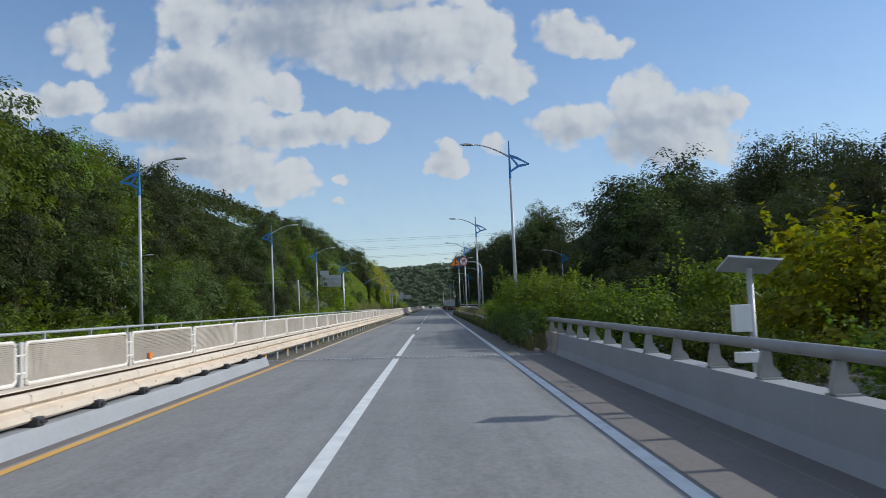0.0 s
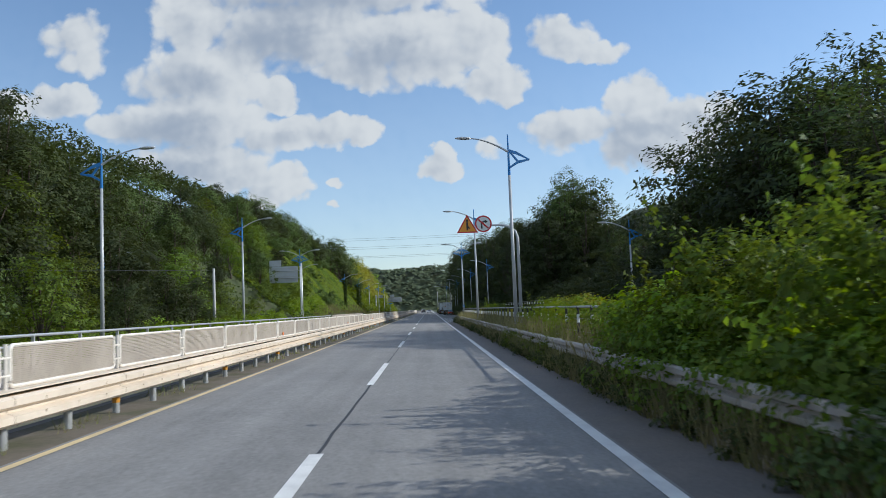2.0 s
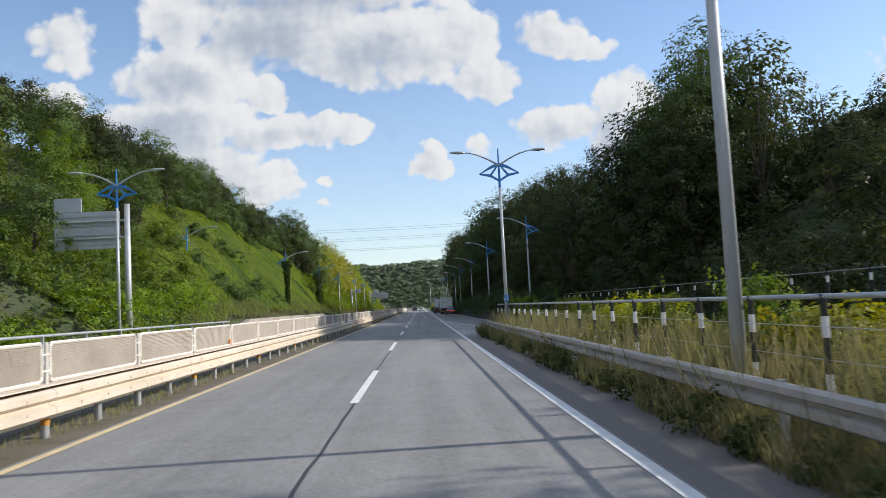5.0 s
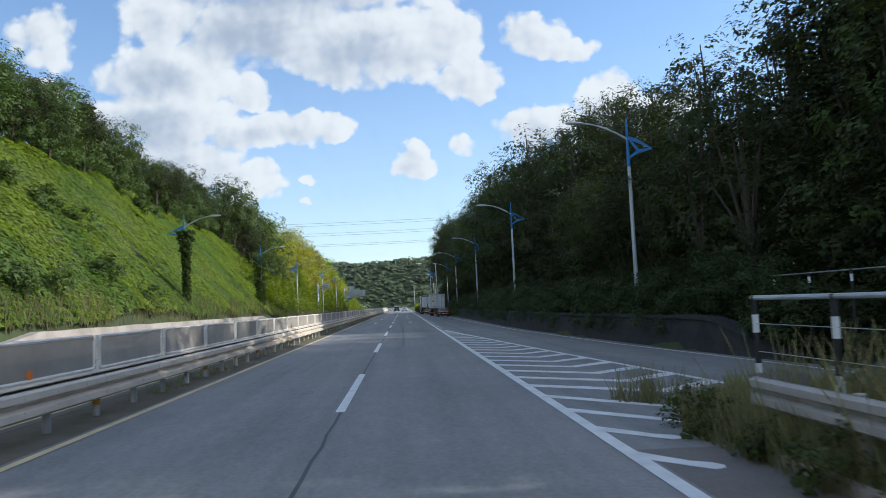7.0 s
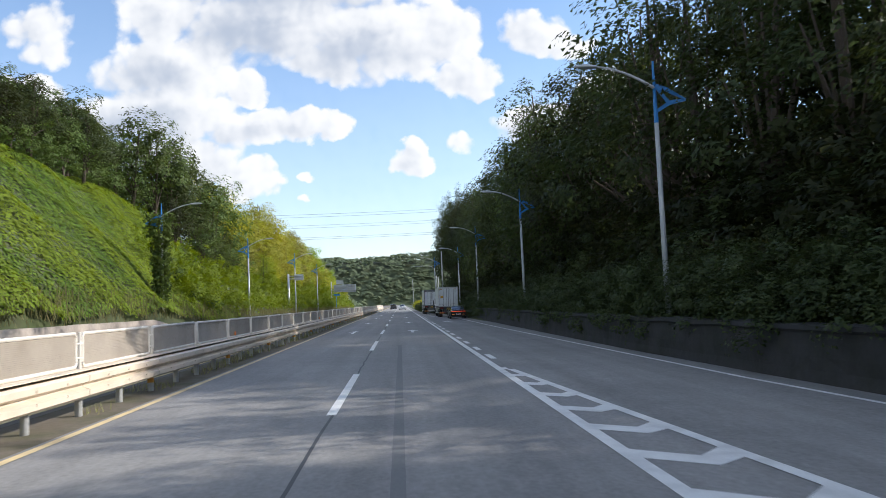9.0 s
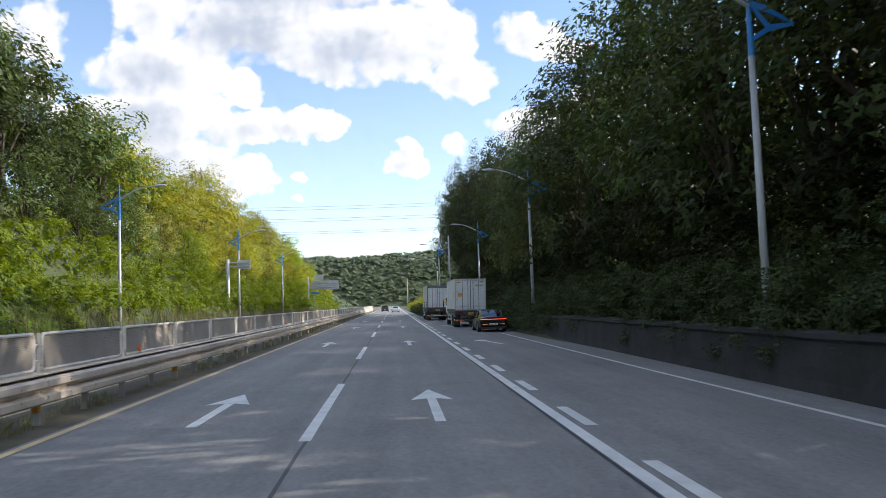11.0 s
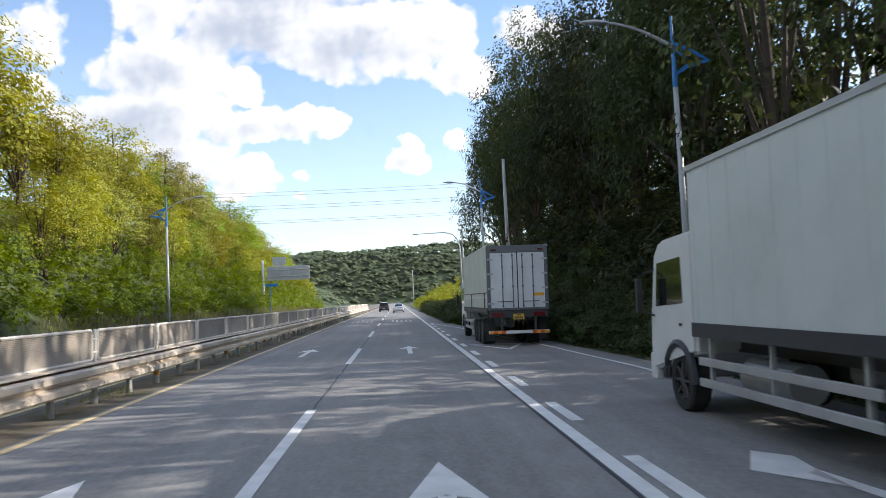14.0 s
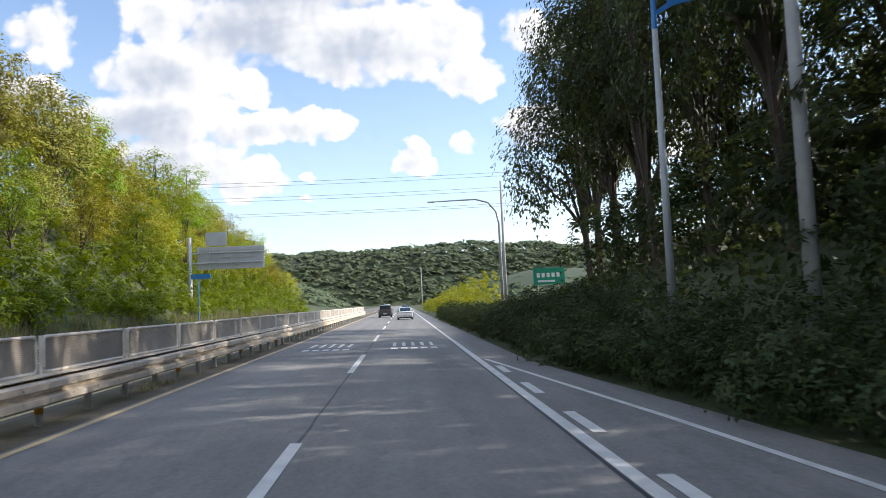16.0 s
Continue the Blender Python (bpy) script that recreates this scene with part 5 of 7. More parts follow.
for x, y, top, k in ((19.0, 197.5, 18.6, fine_a), (21.0, 202.5, 20.6, fine_b), (18.0, 206.5, 19.0, fine_a), (23.5, 199.0, 20.8, fine_a), (21.5, 153.0, 20.0, fine_c), (24.5, 154.5, 22.5, fine_c), (23.0, 157.0, 22.0, fine_c), (27.0, 153.5, 21.0, dark_c), (20.5, 156.0, 17.0, fine_c)):
    plant(k, x, y, (top - ground(x, y)) / 11, (top - ground(x, y)) / 10)
thicket_right = [(x, y + rng.uniform(-1, 1), 4.6, 5.0) for x in (16.5, 20.5, 25.5, 30.5) for y in range(147, 196, 4)]
T3 = [(262, 19.5), (284, 18.6), (298, 20.6), (314, 23.0), (335, 23.6), (350, 24.5), (368, 25.5)]
rows_to(266, 300, 5.0, lambda y: 13.6, T3, [airy_a, fine_c, tall_a, airy_a], 0.5, 0.66)
rows_to(300, 346, 5.8, lambda y: 14.0, T3, [tall_a, tall_a, airy_a], 0.5, 0.56)
for x, y, top in ((14.4, 346.0, 23.0), (14.8, 352.0, 24.0), (15.2, 358.0, 24.6), (15.8, 363.0, 23.6)):
    plant(tall_a, x, y, (top - ground(x, y)) / 15, (top - ground(x, y)) / 10)
rows_to(296, 346, 6.0, lambda y: 19.0, [(296, 18.6), (328, 21.5), (346, 22.5)], [fine_c, airy_a, fine_a], 0.8, 0.7)
rows_to(268, 330, 8.5, lambda y: table([(262, 17.0), (300, 17.0), (350, 16.6)], y), [(y, z) for y, z in T3], [airy_a, dark_c, airy_a])
thicket_right += [(x, y + rng.uniform(-1, 1), 4.4, 4.6) for x in (13.4, 17.0, 21.5) for y in range(312, 354, 4)] + [(x, y + rng.uniform(-1, 1), 4.6, 5.0) for x in (16.0, 20.0) for y in range(196, 312, 5)]


def thicket(name, places, clumps, leaves, leaf, mat, label, clump_r=0.42, lobes_n=6, corners=3):
    """A run of grown-together bushes: (x, y, width, height) each."""
    out = []
    for x, y, w, h in places:
        g = ground(x, y)
        lobes = []
        for i in range(lobes_n):
            f = (i + 0.5) / lobes_n
            a = 2.4 * i + rng.uniform(-0.5, 0.5)
            off = w * 0.30 * (1 - f * 0.5)
            r = w * 0.34 * (1.05 - f * 0.35) * rng.uniform(0.85, 1.15)
            lobes.append((x + off * math.cos(a), y + off * math.sin(a), g + h * (0.15 + 0.72 * f), r, r * 0.8))
        out.append(crown_places(lobes, clumps, leaves, clump_r))
    stuff(name, leaf_mesh(name, np.concatenate([o[0] for o in out]), leaf, mat, facing=np.concatenate([o[1] for o in out]), corners=corners), label, "bushes")


def run(y0, y1, dy, off, w, h):
    out, y = [], y0
    while y < y1:
        f = rng.uniform(0.75, 1.2)
        out.append((table(EDGE, y) + off + rng.uniform(-0.35, 0.35), y, w * f, h * f))
        y += dy * rng.uniform(0.8, 1.25)
    return out


def line_of(y0, y1, dy, x, w, h, jx=0.5):
    out, y = [], y0
    while y < y1:
        f = rng.uniform(0.75, 1.2)
        out.append((x + rng.uniform(-1, 1) * jx, y, w * f, h * f))
        y += dy * rng.uniform(0.8, 1.25)
    return out


thicket("ramp_hedge", line_of(-8, 150, 2.8, 14.6, 3.0, 2.6) + line_of(-8, 150, 3.4, 17.6, 4.0, 4.0) + line_of(-8, 150, 4.6, 21.5, 4.8, 5.5, 1.2), 22, 36, 0.23, LEAF_DARK, "dark hedge and thicket beyond the ramp", 0.55)
thicket("verge_bushes", line_of(57, 146, 1.7, 7.9, 1.9, 1.6, 0.5), 26, 40, 0.10, LEAF_WEED, "dusty green weeds and bushes behind the guardrail", 0.26)
thicket("verge_bushes", line_of(58, 146, 2.0, 6.8, 1.4, 1.2, 0.3), 24, 40, 0.09, LEAF_WEED, "dull green weeds crowding the fence", 0.24)
thicket("verge_bushes", line_of(56, 76, 1.5, 6.7, 1.7, 2.2, 0.35), 34, 40, 0.11, LEAF_KUDZU, "bright leafy bushes growing through the fence", 0.28, corners=4)
thicket("gutter_weeds", line_of(32, 148, 1.3, 5.28, 0.75, 0.62, 0.14), 12, 30, 0.075, LEAF_MID, "leafy weeds filling the gutter below the guardrail", 0.16, corners=4)
thicket("gutter_weeds", line_of(65, 78, 1.1, 5.45, 0.9, 1.0, 0.16), 16, 30, 0.085, LEAF_BUSH, "leafy weeds over the guardrail beam", 0.2, corners=4)
thicket("overhanging_bushes", line_of(33.5, 57, 1.6, 6.0, 1.6, 2.0, 0.25), 40, 40, 0.115, LEAF_BUSH, "bushes hanging over the guardrail", 0.32, corners=4)
thicket("overhanging_bushes", line_of(47, 60, 1.5, 6.7, 2.1, 2.5, 0.3), 34, 34, 0.16, LEAF_KUDZU, "broad-leaved bright vines heaped over the fence", 0.34, corners=4)
thicket("overhanging_bushes", line_of(31.5, 46.5, 1.1, 5.45, 1.25, 1.5, 0.12), 30, 36, 0.10, LEAF_MID, "bushes drooping over the guardrail beam to the ground", 0.26, corners=4)
thicket("slope_top_bushes", [(-25.6 + rng.uniform(-0.8, 0.8), y, 3.2, 3.4) for y in range(164, 252, 3)], 28, 40, 0.19, LEAF_MID, "bushes along the top of the vine slope", 0.5)
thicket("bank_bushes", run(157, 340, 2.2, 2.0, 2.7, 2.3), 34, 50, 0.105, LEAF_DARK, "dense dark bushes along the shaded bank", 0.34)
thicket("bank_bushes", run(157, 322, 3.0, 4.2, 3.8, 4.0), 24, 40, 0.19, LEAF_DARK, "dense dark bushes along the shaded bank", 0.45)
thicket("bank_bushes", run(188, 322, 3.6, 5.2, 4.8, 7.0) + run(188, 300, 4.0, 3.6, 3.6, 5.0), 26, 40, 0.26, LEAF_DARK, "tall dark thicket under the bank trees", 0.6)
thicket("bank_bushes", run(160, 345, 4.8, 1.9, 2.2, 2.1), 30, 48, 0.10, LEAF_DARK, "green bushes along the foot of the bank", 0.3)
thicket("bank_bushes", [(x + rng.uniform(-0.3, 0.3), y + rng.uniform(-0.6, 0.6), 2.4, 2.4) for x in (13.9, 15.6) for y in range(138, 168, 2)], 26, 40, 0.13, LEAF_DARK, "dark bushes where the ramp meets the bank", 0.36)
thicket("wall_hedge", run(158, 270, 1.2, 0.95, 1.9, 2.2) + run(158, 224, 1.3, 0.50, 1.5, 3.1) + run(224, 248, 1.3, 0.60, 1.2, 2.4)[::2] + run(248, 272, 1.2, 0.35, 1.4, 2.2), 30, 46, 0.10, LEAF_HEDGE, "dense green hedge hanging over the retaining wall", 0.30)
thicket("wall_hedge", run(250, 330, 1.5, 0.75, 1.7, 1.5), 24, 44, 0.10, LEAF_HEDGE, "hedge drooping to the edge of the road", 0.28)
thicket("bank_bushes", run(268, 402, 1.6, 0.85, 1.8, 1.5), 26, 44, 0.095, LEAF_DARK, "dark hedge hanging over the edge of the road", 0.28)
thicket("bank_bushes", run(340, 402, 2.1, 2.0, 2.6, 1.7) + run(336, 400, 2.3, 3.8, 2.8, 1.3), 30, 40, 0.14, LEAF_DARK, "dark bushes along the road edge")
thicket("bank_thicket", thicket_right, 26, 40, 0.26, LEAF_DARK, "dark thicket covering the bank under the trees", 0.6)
thicket("sunny_bushes", run(402, 520, 3.4, 3.0, 3.0, 2.6) + run(402, 520, 5.0, 7.0, 5.0, 5.0), 26, 40, 0.2, LEAF_LIGHT, "sunlit yellow-green bushes further along the road")

# bushes that lean over the parapet and the guardrail
for x, y, s, k in ((12.6, 19.6, 1.18, plane_bush), (13.8, 24.5, 1.2, plane_bush), (14.6, 15.4, 1.2, plane_bush), (11.6, 28.0, 1.35, bush_b), (13.2, 31.0, 1.2, bush_a), (9.6, 12.5, 0.75, bush_a), (9.4, 17.5, 0.7, bush_b), (9.2, 22.0, 0.8, bush_a), (8.2, 27.0, 1.1, bush_a), (9.4, 29.5, 0.95, bush_b), (7.6, 31.5, 1.0, bush_a), (7.3, 35.0, 1.1, bush_a), (7.0, 38.2, 1.1, bush_a), (8.6, 40.0, 0.9, bush_a), (6.9, 41.6, 1.05, bush_a), (7.0, 44.8, 1.1, bush_a), (8.4, 46.5, 0.85, bush_b), (7.0, 48.2, 1.0, bush_a), (6.9, 51.4, 0.95, bush_b), (8.0, 53.5, 1.1, bush_a), (7.0, 55.0, 0.9, bush_a), (7.1, 58.5, 0.8, bush_b)):
    plant(k, x, y, s * rng.uniform(0.92, 1.08), s * rng.uniform(0.95, 1.1))
for x, y, s in ((8.6, 72.0, 1.3), (8.0, 75.5, 1.25), (9.2, 78.0, 1.35), (7.6, 68.5, 1.1), (9.8, 83.0, 1.3), (8.4, 112.0, 1.1), (7.8, 121.0, 1.15), (8.8, 126.0, 1.1)):
    plant(bush_y, x, y, s, s)
for i in range(34):
    plant((bush_y, bush_y, bush_b)[i % 3], 7.2 + rng.uniform(0, 1.2), 62 + 2.5 * i + rng.uniform(-0.8, 0.8), rng.uniform(0.55, 0.8), rng.uniform(0.55, 0.85), sink=0.0)


def run_left(y0, y1, dy, x, w, h):
    out, y = [], y0
    while y < y1:
        f = rng.uniform(0.7, 1.25)
        out.append((x + rng.uniform(-0.5, 0.5), y, w * f, h * f))
        y += dy * rng.uniform(0.8, 1.25)
    return out


thicket("hill_bushes", run_left(20, 166, 3.8, -17.6, 2.4, 1.6) + run_left(24, 120, 4.4, -21.5, 3.0, 2.6) + run_left(14, 120, 3.4, -26.0, 3.8, 4.2) + run_left(10, 122, 3.6, -29.0, 4.2, 5.0) + run_left(4, 122, 4.0, -32.5, 4.2, 4.6) + run_left(118, 166, 3.6, -19.8, 3.2, 2.8), 20, 34, 0.19, LEAF_BUSH, "green bushes at the foot of the hillside")
thicket("hill_bushes", run_left(16, 160, 3.0, -16.4, 2.4, 1.9), 24, 36, 0.16, LEAF_KUDZU, "bright green bushes beside the opposite road", 0.4)
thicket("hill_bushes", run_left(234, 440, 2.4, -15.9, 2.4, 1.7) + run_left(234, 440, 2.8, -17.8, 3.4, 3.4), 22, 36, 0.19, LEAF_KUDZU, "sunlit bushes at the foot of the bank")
# vines over the cut slope
def vine_lump(x, y):
    return 0.9 * max(0.0, noise.noise(Vector((x * 0.30, y * 0.22, 2))) + 0.1) + 0.35 * abs(noise.noise(Vector((x * 0.9, y * 0.9, 5))))


gx0, gy0, cell = -27.0, 138.0, 0.5
cols, lines = 27, 233
lift = np.array([[ground(gx0 + cell * i, gy0 + cell * j) + vine_lump(gx0 + cell * i, gy0 + cell * j) for i in range(cols)] for j in range(lines)])
slope_y, slope_x = np.gradient(lift, cell)
n = 190000
vx, vy = rng.uniform(-26.3, -14.5, n), rng.uniform(140, 252, n)
fi, fj = (vx - gx0) / cell, (vy - gy0) / cell
i0, j0 = np.minimum(fi.astype(int), cols - 2), np.minimum(fj.astype(int), lines - 2)
fi, fj = fi - i0, fj - j0


def on_grid(a):
    return (a[j0, i0] * (1 - fi) + a[j0, i0 + 1] * fi) * (1 - fj) + (a[j0 + 1, i0] * (1 - fi) + a[j0 + 1, i0 + 1] * fi) * fj


vn = np.c_[-on_grid(slope_x), -on_grid(slope_y), np.ones(n)]
vn /= np.linalg.norm(vn, axis=1)[:, None]
tone = np.array([noise.noise(Vector((a * 0.16, b * 0.16, 21))) for a, b in zip(vx, vy)]) + rng.normal(size=n) * 0.05
for pick, mat, words in ((tone > -0.16, LEAF_KUDZU, "bright green vines covering the cut slope"), (tone <= -0.16, LEAF_BUSH, "deeper green vines in patches on the cut slope")):
    at = np.c_[vx, vy, on_grid(lift) + rng.uniform(-0.18, 0.12, n)][pick]
    stuff("vine_cover", leaf_mesh("vine_cover", at, 0.235, mat, 0.3, 0.4, facing=(vn * 1.3)[pick], corners=3), words, "vines")
streaks = []
for y0, x0, count in ((160, -22.5, 5), (177, -24.0, 6), (206, -24.5, 4), (168, -17.0, 4), (183, -16.6, 3), (236, -18.0, 5)):
    for i in range(count):
        streaks.append((x0 + 0.75 * i + rng.uniform(-0.9, 0.9), y0 + 1.9 * i + rng.uniform(-1.5, 1.5), rng.uniform(1.2, 2.2), rng.uniform(1.0, 1.7)))
thicket("slope_bushes", [q for q in streaks if q[0] < -15.0], 16, 40, 0.17, LEAF_MID, "dark green bushes in streaks down the vine slope", 0.36)
# lamp posts wrapped in vines
for x, y, h, slim in ((-15.3, 227.4, 8.9, 1.0), (-15.2, 196.0, 8.4, 0.5)):
    g = ground(x, y)
    t = thing("climbing_vine", pose(x, y, g), "dark climbing vine smothering a street lamp post", "vine")
    bm = bmesh.new()
    for a0 in (0.0, 2.1, 4.2):
        tube(bm, [(0.15 * math.cos(a0 + 1.2 * i), 0.15 * math.sin(a0 + 1.2 * i), -0.3 + (h - g) * i / 9) for i in range(10)], 0.025, 5)
    part("stem", bm, BARK, t)
    zz = rng.uniform(0, 1, 2200)
    rad = slim * (0.55 + 0.75 * np.clip((zz - 0.6) * 2.5, 0, 1)) * np.sqrt(rng.uniform(0.1, 1, 2200))
    aa = rng.uniform(0, 2 * np.pi, 2200)
    rad *= 0.75 + 0.5 * np.sin(zz * 23 + aa * 2) ** 2
    cr = new("vines", leaf_mesh("vines", np.c_[rad * np.cos(aa), rad * np.sin(aa), zz * (h - g)], 0.26, LEAF_MID))
    cr.parent = t

# undergrowth on the banks and weeds along the guardrail
def cover(name, x_of, y0, y1, count, height, size, mat, label):
    yy = rng.uniform(y0, y1, count)
    xx = np.array([x_of(v) for v in yy])
    zz = np.array([ground(a, b) for a, b in zip(xx, yy)]) + rng.uniform(0, 1, count) ** 1.6 * height
    stuff(name, leaf_mesh(name, np.c_[xx, yy, zz], size, mat, 0.3, 0.5, corners=3), label, "undergrowth")


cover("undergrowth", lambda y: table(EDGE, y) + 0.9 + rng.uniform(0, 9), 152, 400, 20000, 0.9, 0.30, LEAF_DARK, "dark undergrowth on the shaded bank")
cover("undergrowth", lambda y: -15.0 - rng.uniform(0, 26), 0, 160, 52000, 1.0, 0.32, LEAF_MID, "green undergrowth on the hillside")
cover("undergrowth", lambda y: -15.0 - rng.uniform(0, 14), 250, 450, 16000, 0.9, 0.32, LEAF_KUDZU, "sunlit undergrowth on the bank")
cover("undergrowth", lambda y: 13.2 + rng.uniform(0, 12), -10, 150, 10000, 1.2, 0.34, LEAF_DARK, "dark undergrowth under the trees")
cover("ivy", lambda y: 5.75 + rng.uniform(0, 1.0), 33, 62, 9000, 1.9, 0.13, LEAF_BUSH, "leafy creepers over the guardrail")


def blades(name, places, height, width, mat, label):
    n = len(places)
    c = np.asarray(places)
    a = rng.uniform(0, 2 * np.pi, n)
    hh = height * rng.uniform(0.4, 1.25, n)
    lean = rng.normal(size=(n, 2)) * 0.25 * hh[:, None]
    side = np.c_[np.cos(a), np.sin(a)] * width
    v = np.zeros((n, 4, 3))
    v[:, 0, :2], v[:, 1, :2] = c[:, :2] - side, c[:, :2] + side
    v[:, 0, 2] = v[:, 1, 2] = c[:, 2] - 0.03
    v[:, 2, :2], v[:, 3, :2] = c[:, :2] + lean + side * 0.2, c[:, :2] + lean - side * 0.2
    v[:, 2, 2] = v[:, 3, 2] = c[:, 2] + hh
    me = sheet_mesh(name, v.reshape(-1, 3).tolist(), [(4 * i, 4 * i + 1, 4 * i + 2, 4 * i + 3) for i in range(n)], [mat])
    return stuff(name, me, label, "weeds")


def bed(count, x0, x1, y0, y1, patch=0.0):
    out = []
    while len(out) < count:
        x, y = rng.uniform(x0, x1), rng.uniform(y0, y1)
        if noise.noise(Vector((x * 0.5, y * 0.35, 4.0))) > patch:
            out.append((x, y, max(zr(x) - 0.02, ground(x, y)) if x > 5.3 or x < -5 else zr(x) - 0.01))
    return out


blades("tall_weeds", bed(18000, 5.45, 8.2, 56, 146, -0.3), 1.3, 0.017, GRASS, "dry tall weeds behind the guardrail")
blades("low_weeds", bed(24000, 5.05, 5.9, 30, 151, -0.3), 0.62, 0.012, GRASS, "weeds growing in the gutter")
blades("median_weeds", bed(3500, -5.2, -4.3, 29, 330, 0.12), 0.16, 0.012, GRASS, "small weeds under the median guardrail")
blades("slope_foot_grass", bed(7000, -15.4, -14.2, 150, 420, -0.3), 0.9, 0.018, GRASS, "dry grass at the foot of the slope")
blades("gore_weeds", [p for p in bed(6000, 5.2, 9.6, 145, 153, -0.3) if p[0] > table(EDGE, p[1]) + 0.1], 0.4, 0.012, GRASS, "weeds at the tip of the verge")

# taller trees behind the gore
for x, y, top, k in ((25.0, 158.0, 21.0, fine_c), (24.2, 164.5, 20.5, airy_a), (25.5, 171.5, 21.0, fine_c)):
    plant(k, x, y, (top - ground(x, y)) / 11, (top - ground(x, y)) / 10)

# far wooded hills
def hill(name, cx, cy, rx, ry, h, count, size, label):
    u = rng.uniform(-1, 1, (count, 2))
    x, y = cx + rx * u[:, 0], cy + ry * u[:, 1]
    prof = np.clip(1 - u[:, 1] ** 2, 0, 1) * np.clip(1.15 - np.abs(u[:, 0]) ** 2.2, 0, 1)
    wav = np.array([noise.noise(Vector((a * 0.006, b * 0.006, 1))) * 9 + noise.noise(Vector((a * 0.03, b * 0.03, 5))) * 5 + abs(noise.noise(Vector((a * 0.11, b * 0.11, 9)))) * 5 for a, b in zip(x, y)])
    z = h * prof + wav * prof
    per = 9
    ball = in_ball(count)
    ball[:, 2] = np.abs(ball[:, 2])
    trees = (np.arange(count) // per) * per
    big = size * rng.uniform(0.75, 1.35, count)[trees][:, None]
    at = np.c_[x, y, np.maximum(z, -1)][trees] + ball * big * np.array([1.3, 1.3, 0.75])
    stuff(name, leaf_mesh(name, at, size * 1.5, LEAF_HAZED, 0.4, 0.4, facing=ball * 0.9 + np.array([0.3, -0.3, 0.9]), corners=3), label, "woods")
    gx, gy = 30, 12
    v = []
    for j in range(gy + 1):
        for i in range(gx + 1):
            a, b = -1 + 2 * i / gx, -1 + 2 * j / gy
            p = max(0, 1 - b * b) * max(0, min(1, 1.15 - abs(a) ** 2.2))
            v.append((cx + rx * a, cy + ry * b, (h + 1.0) * p - 1))
    f = [(j * (gx + 1) + i, j * (gx + 1) + i + 1, (j + 1) * (gx + 1) + i + 1, (j + 1) * (gx + 1) + i) for j in range(gy) for i in range(gx)]
    tagged(new("far_hill", sheet_mesh("far_hill", v, f, [LEAF_HAZED], smooth=True)), "distant hill under woods", "hill", kind="structure")


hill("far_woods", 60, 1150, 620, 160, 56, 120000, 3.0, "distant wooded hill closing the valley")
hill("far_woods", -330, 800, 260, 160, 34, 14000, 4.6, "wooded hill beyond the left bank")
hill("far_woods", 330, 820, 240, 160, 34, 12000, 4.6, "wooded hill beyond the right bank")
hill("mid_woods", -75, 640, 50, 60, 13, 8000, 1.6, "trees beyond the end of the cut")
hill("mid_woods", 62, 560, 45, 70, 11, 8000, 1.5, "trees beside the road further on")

# kinds that found no place are left out
for ob in (dark_a, dark_b, dark_c, fine_a, fine_b, fine_c, airy_a, tall_a, mid_a, mid_b, mid_c, mid_d, light_a, light_b, light_c, bush_a, bush_b, bush_c, plane_bush, bush_y):
    if ob not in made:
        for o in (*ob.children_recursive, ob):
            bpy.data.objects.remove(o)


# ---- vehicles ----
CAR_BLACK = material("charcoal_car_paint", (0.006, 0.007, 0.010), 0.3, grain=0.04, scale=30.0, coat=0.35, spec=0.35)
CAR_WHITE = material("white_car_paint", (0.72, 0.73, 0.74), 0.3, grain=0.02, scale=20.0, coat=0.6)
CAR_GREY = material("dark_grey_car_paint", (0.05, 0.055, 0.06), 0.3, metal=0.3, grain=0.04, scale=30.0, coat=0.6)
GLASS = material("tinted_window_glass", (0.012, 0.014, 0.016), 0.06, grain=0.03, scale=5.0, coat=0.4)
RIM = material("alloy_rim", (0.42, 0.43, 0.45), 0.3, metal=0.8, grain=0.06, scale=20.0)
TAIL = material("lit_tail_lamp", (0.45, 0.02, 0.01), 0.3, grain=0.02, scale=9.0, glow=(1.0, 0.10, 0.04, 0.9))
INDICATOR = material("lit_indicator", (0.7, 0.25, 0.03), 0.3, grain=0.02, scale=9.0, glow=(1.0, 0.36, 0.06, 0.35))
LENS_RED = material("red_lens", (0.15, 0.012, 0.010), 0.25, grain=0.05, scale=12.0)
BOX_WHITE = material("white_truck_panel", (0.66, 0.70, 0.69), 0.42, grain=0.03, scale=6.0, stain=(0.52, 0.55, 0.53), stain_scale=0.9, stain_amount=0.55)
BOX_CREAM = material("cream_truck_panel", (0.64, 0.66, 0.60), 0.45, grain=0.03, scale=6.0, stain=(0.50, 0.52, 0.47), stain_scale=0.8, stain_amount=0.55)
DOOR_WHITE = material("white_truck_door", (0.70, 0.73, 0.74), 0.4, grain=0.03, scale=7.0, stain=(0.56, 0.59, 0.60), stain_scale=1.2, stain_amount=0.5)
PLATE_YELLOW = material("yellow_plate", (0.72, 0.46, 0.05), 0.5, grain=0.05, scale=20.0)
LABEL_ORANGE = material("orange_label", (0.80, 0.40, 0.03), 0.55, grain=0.05, scale=20.0)
ROD = material("dull_lock_rod", (0.16, 0.17, 0.18), 0.5, metal=0.3, grain=0.1, scale=12.0)
HUB_GREY = material("dusty_steel_hub", (0.11, 0.105, 0.10), 0.7, metal=0.3, grain=0.2, scale=15.0, stain=(0.07, 0.066, 0.06), stain_scale=4.0)
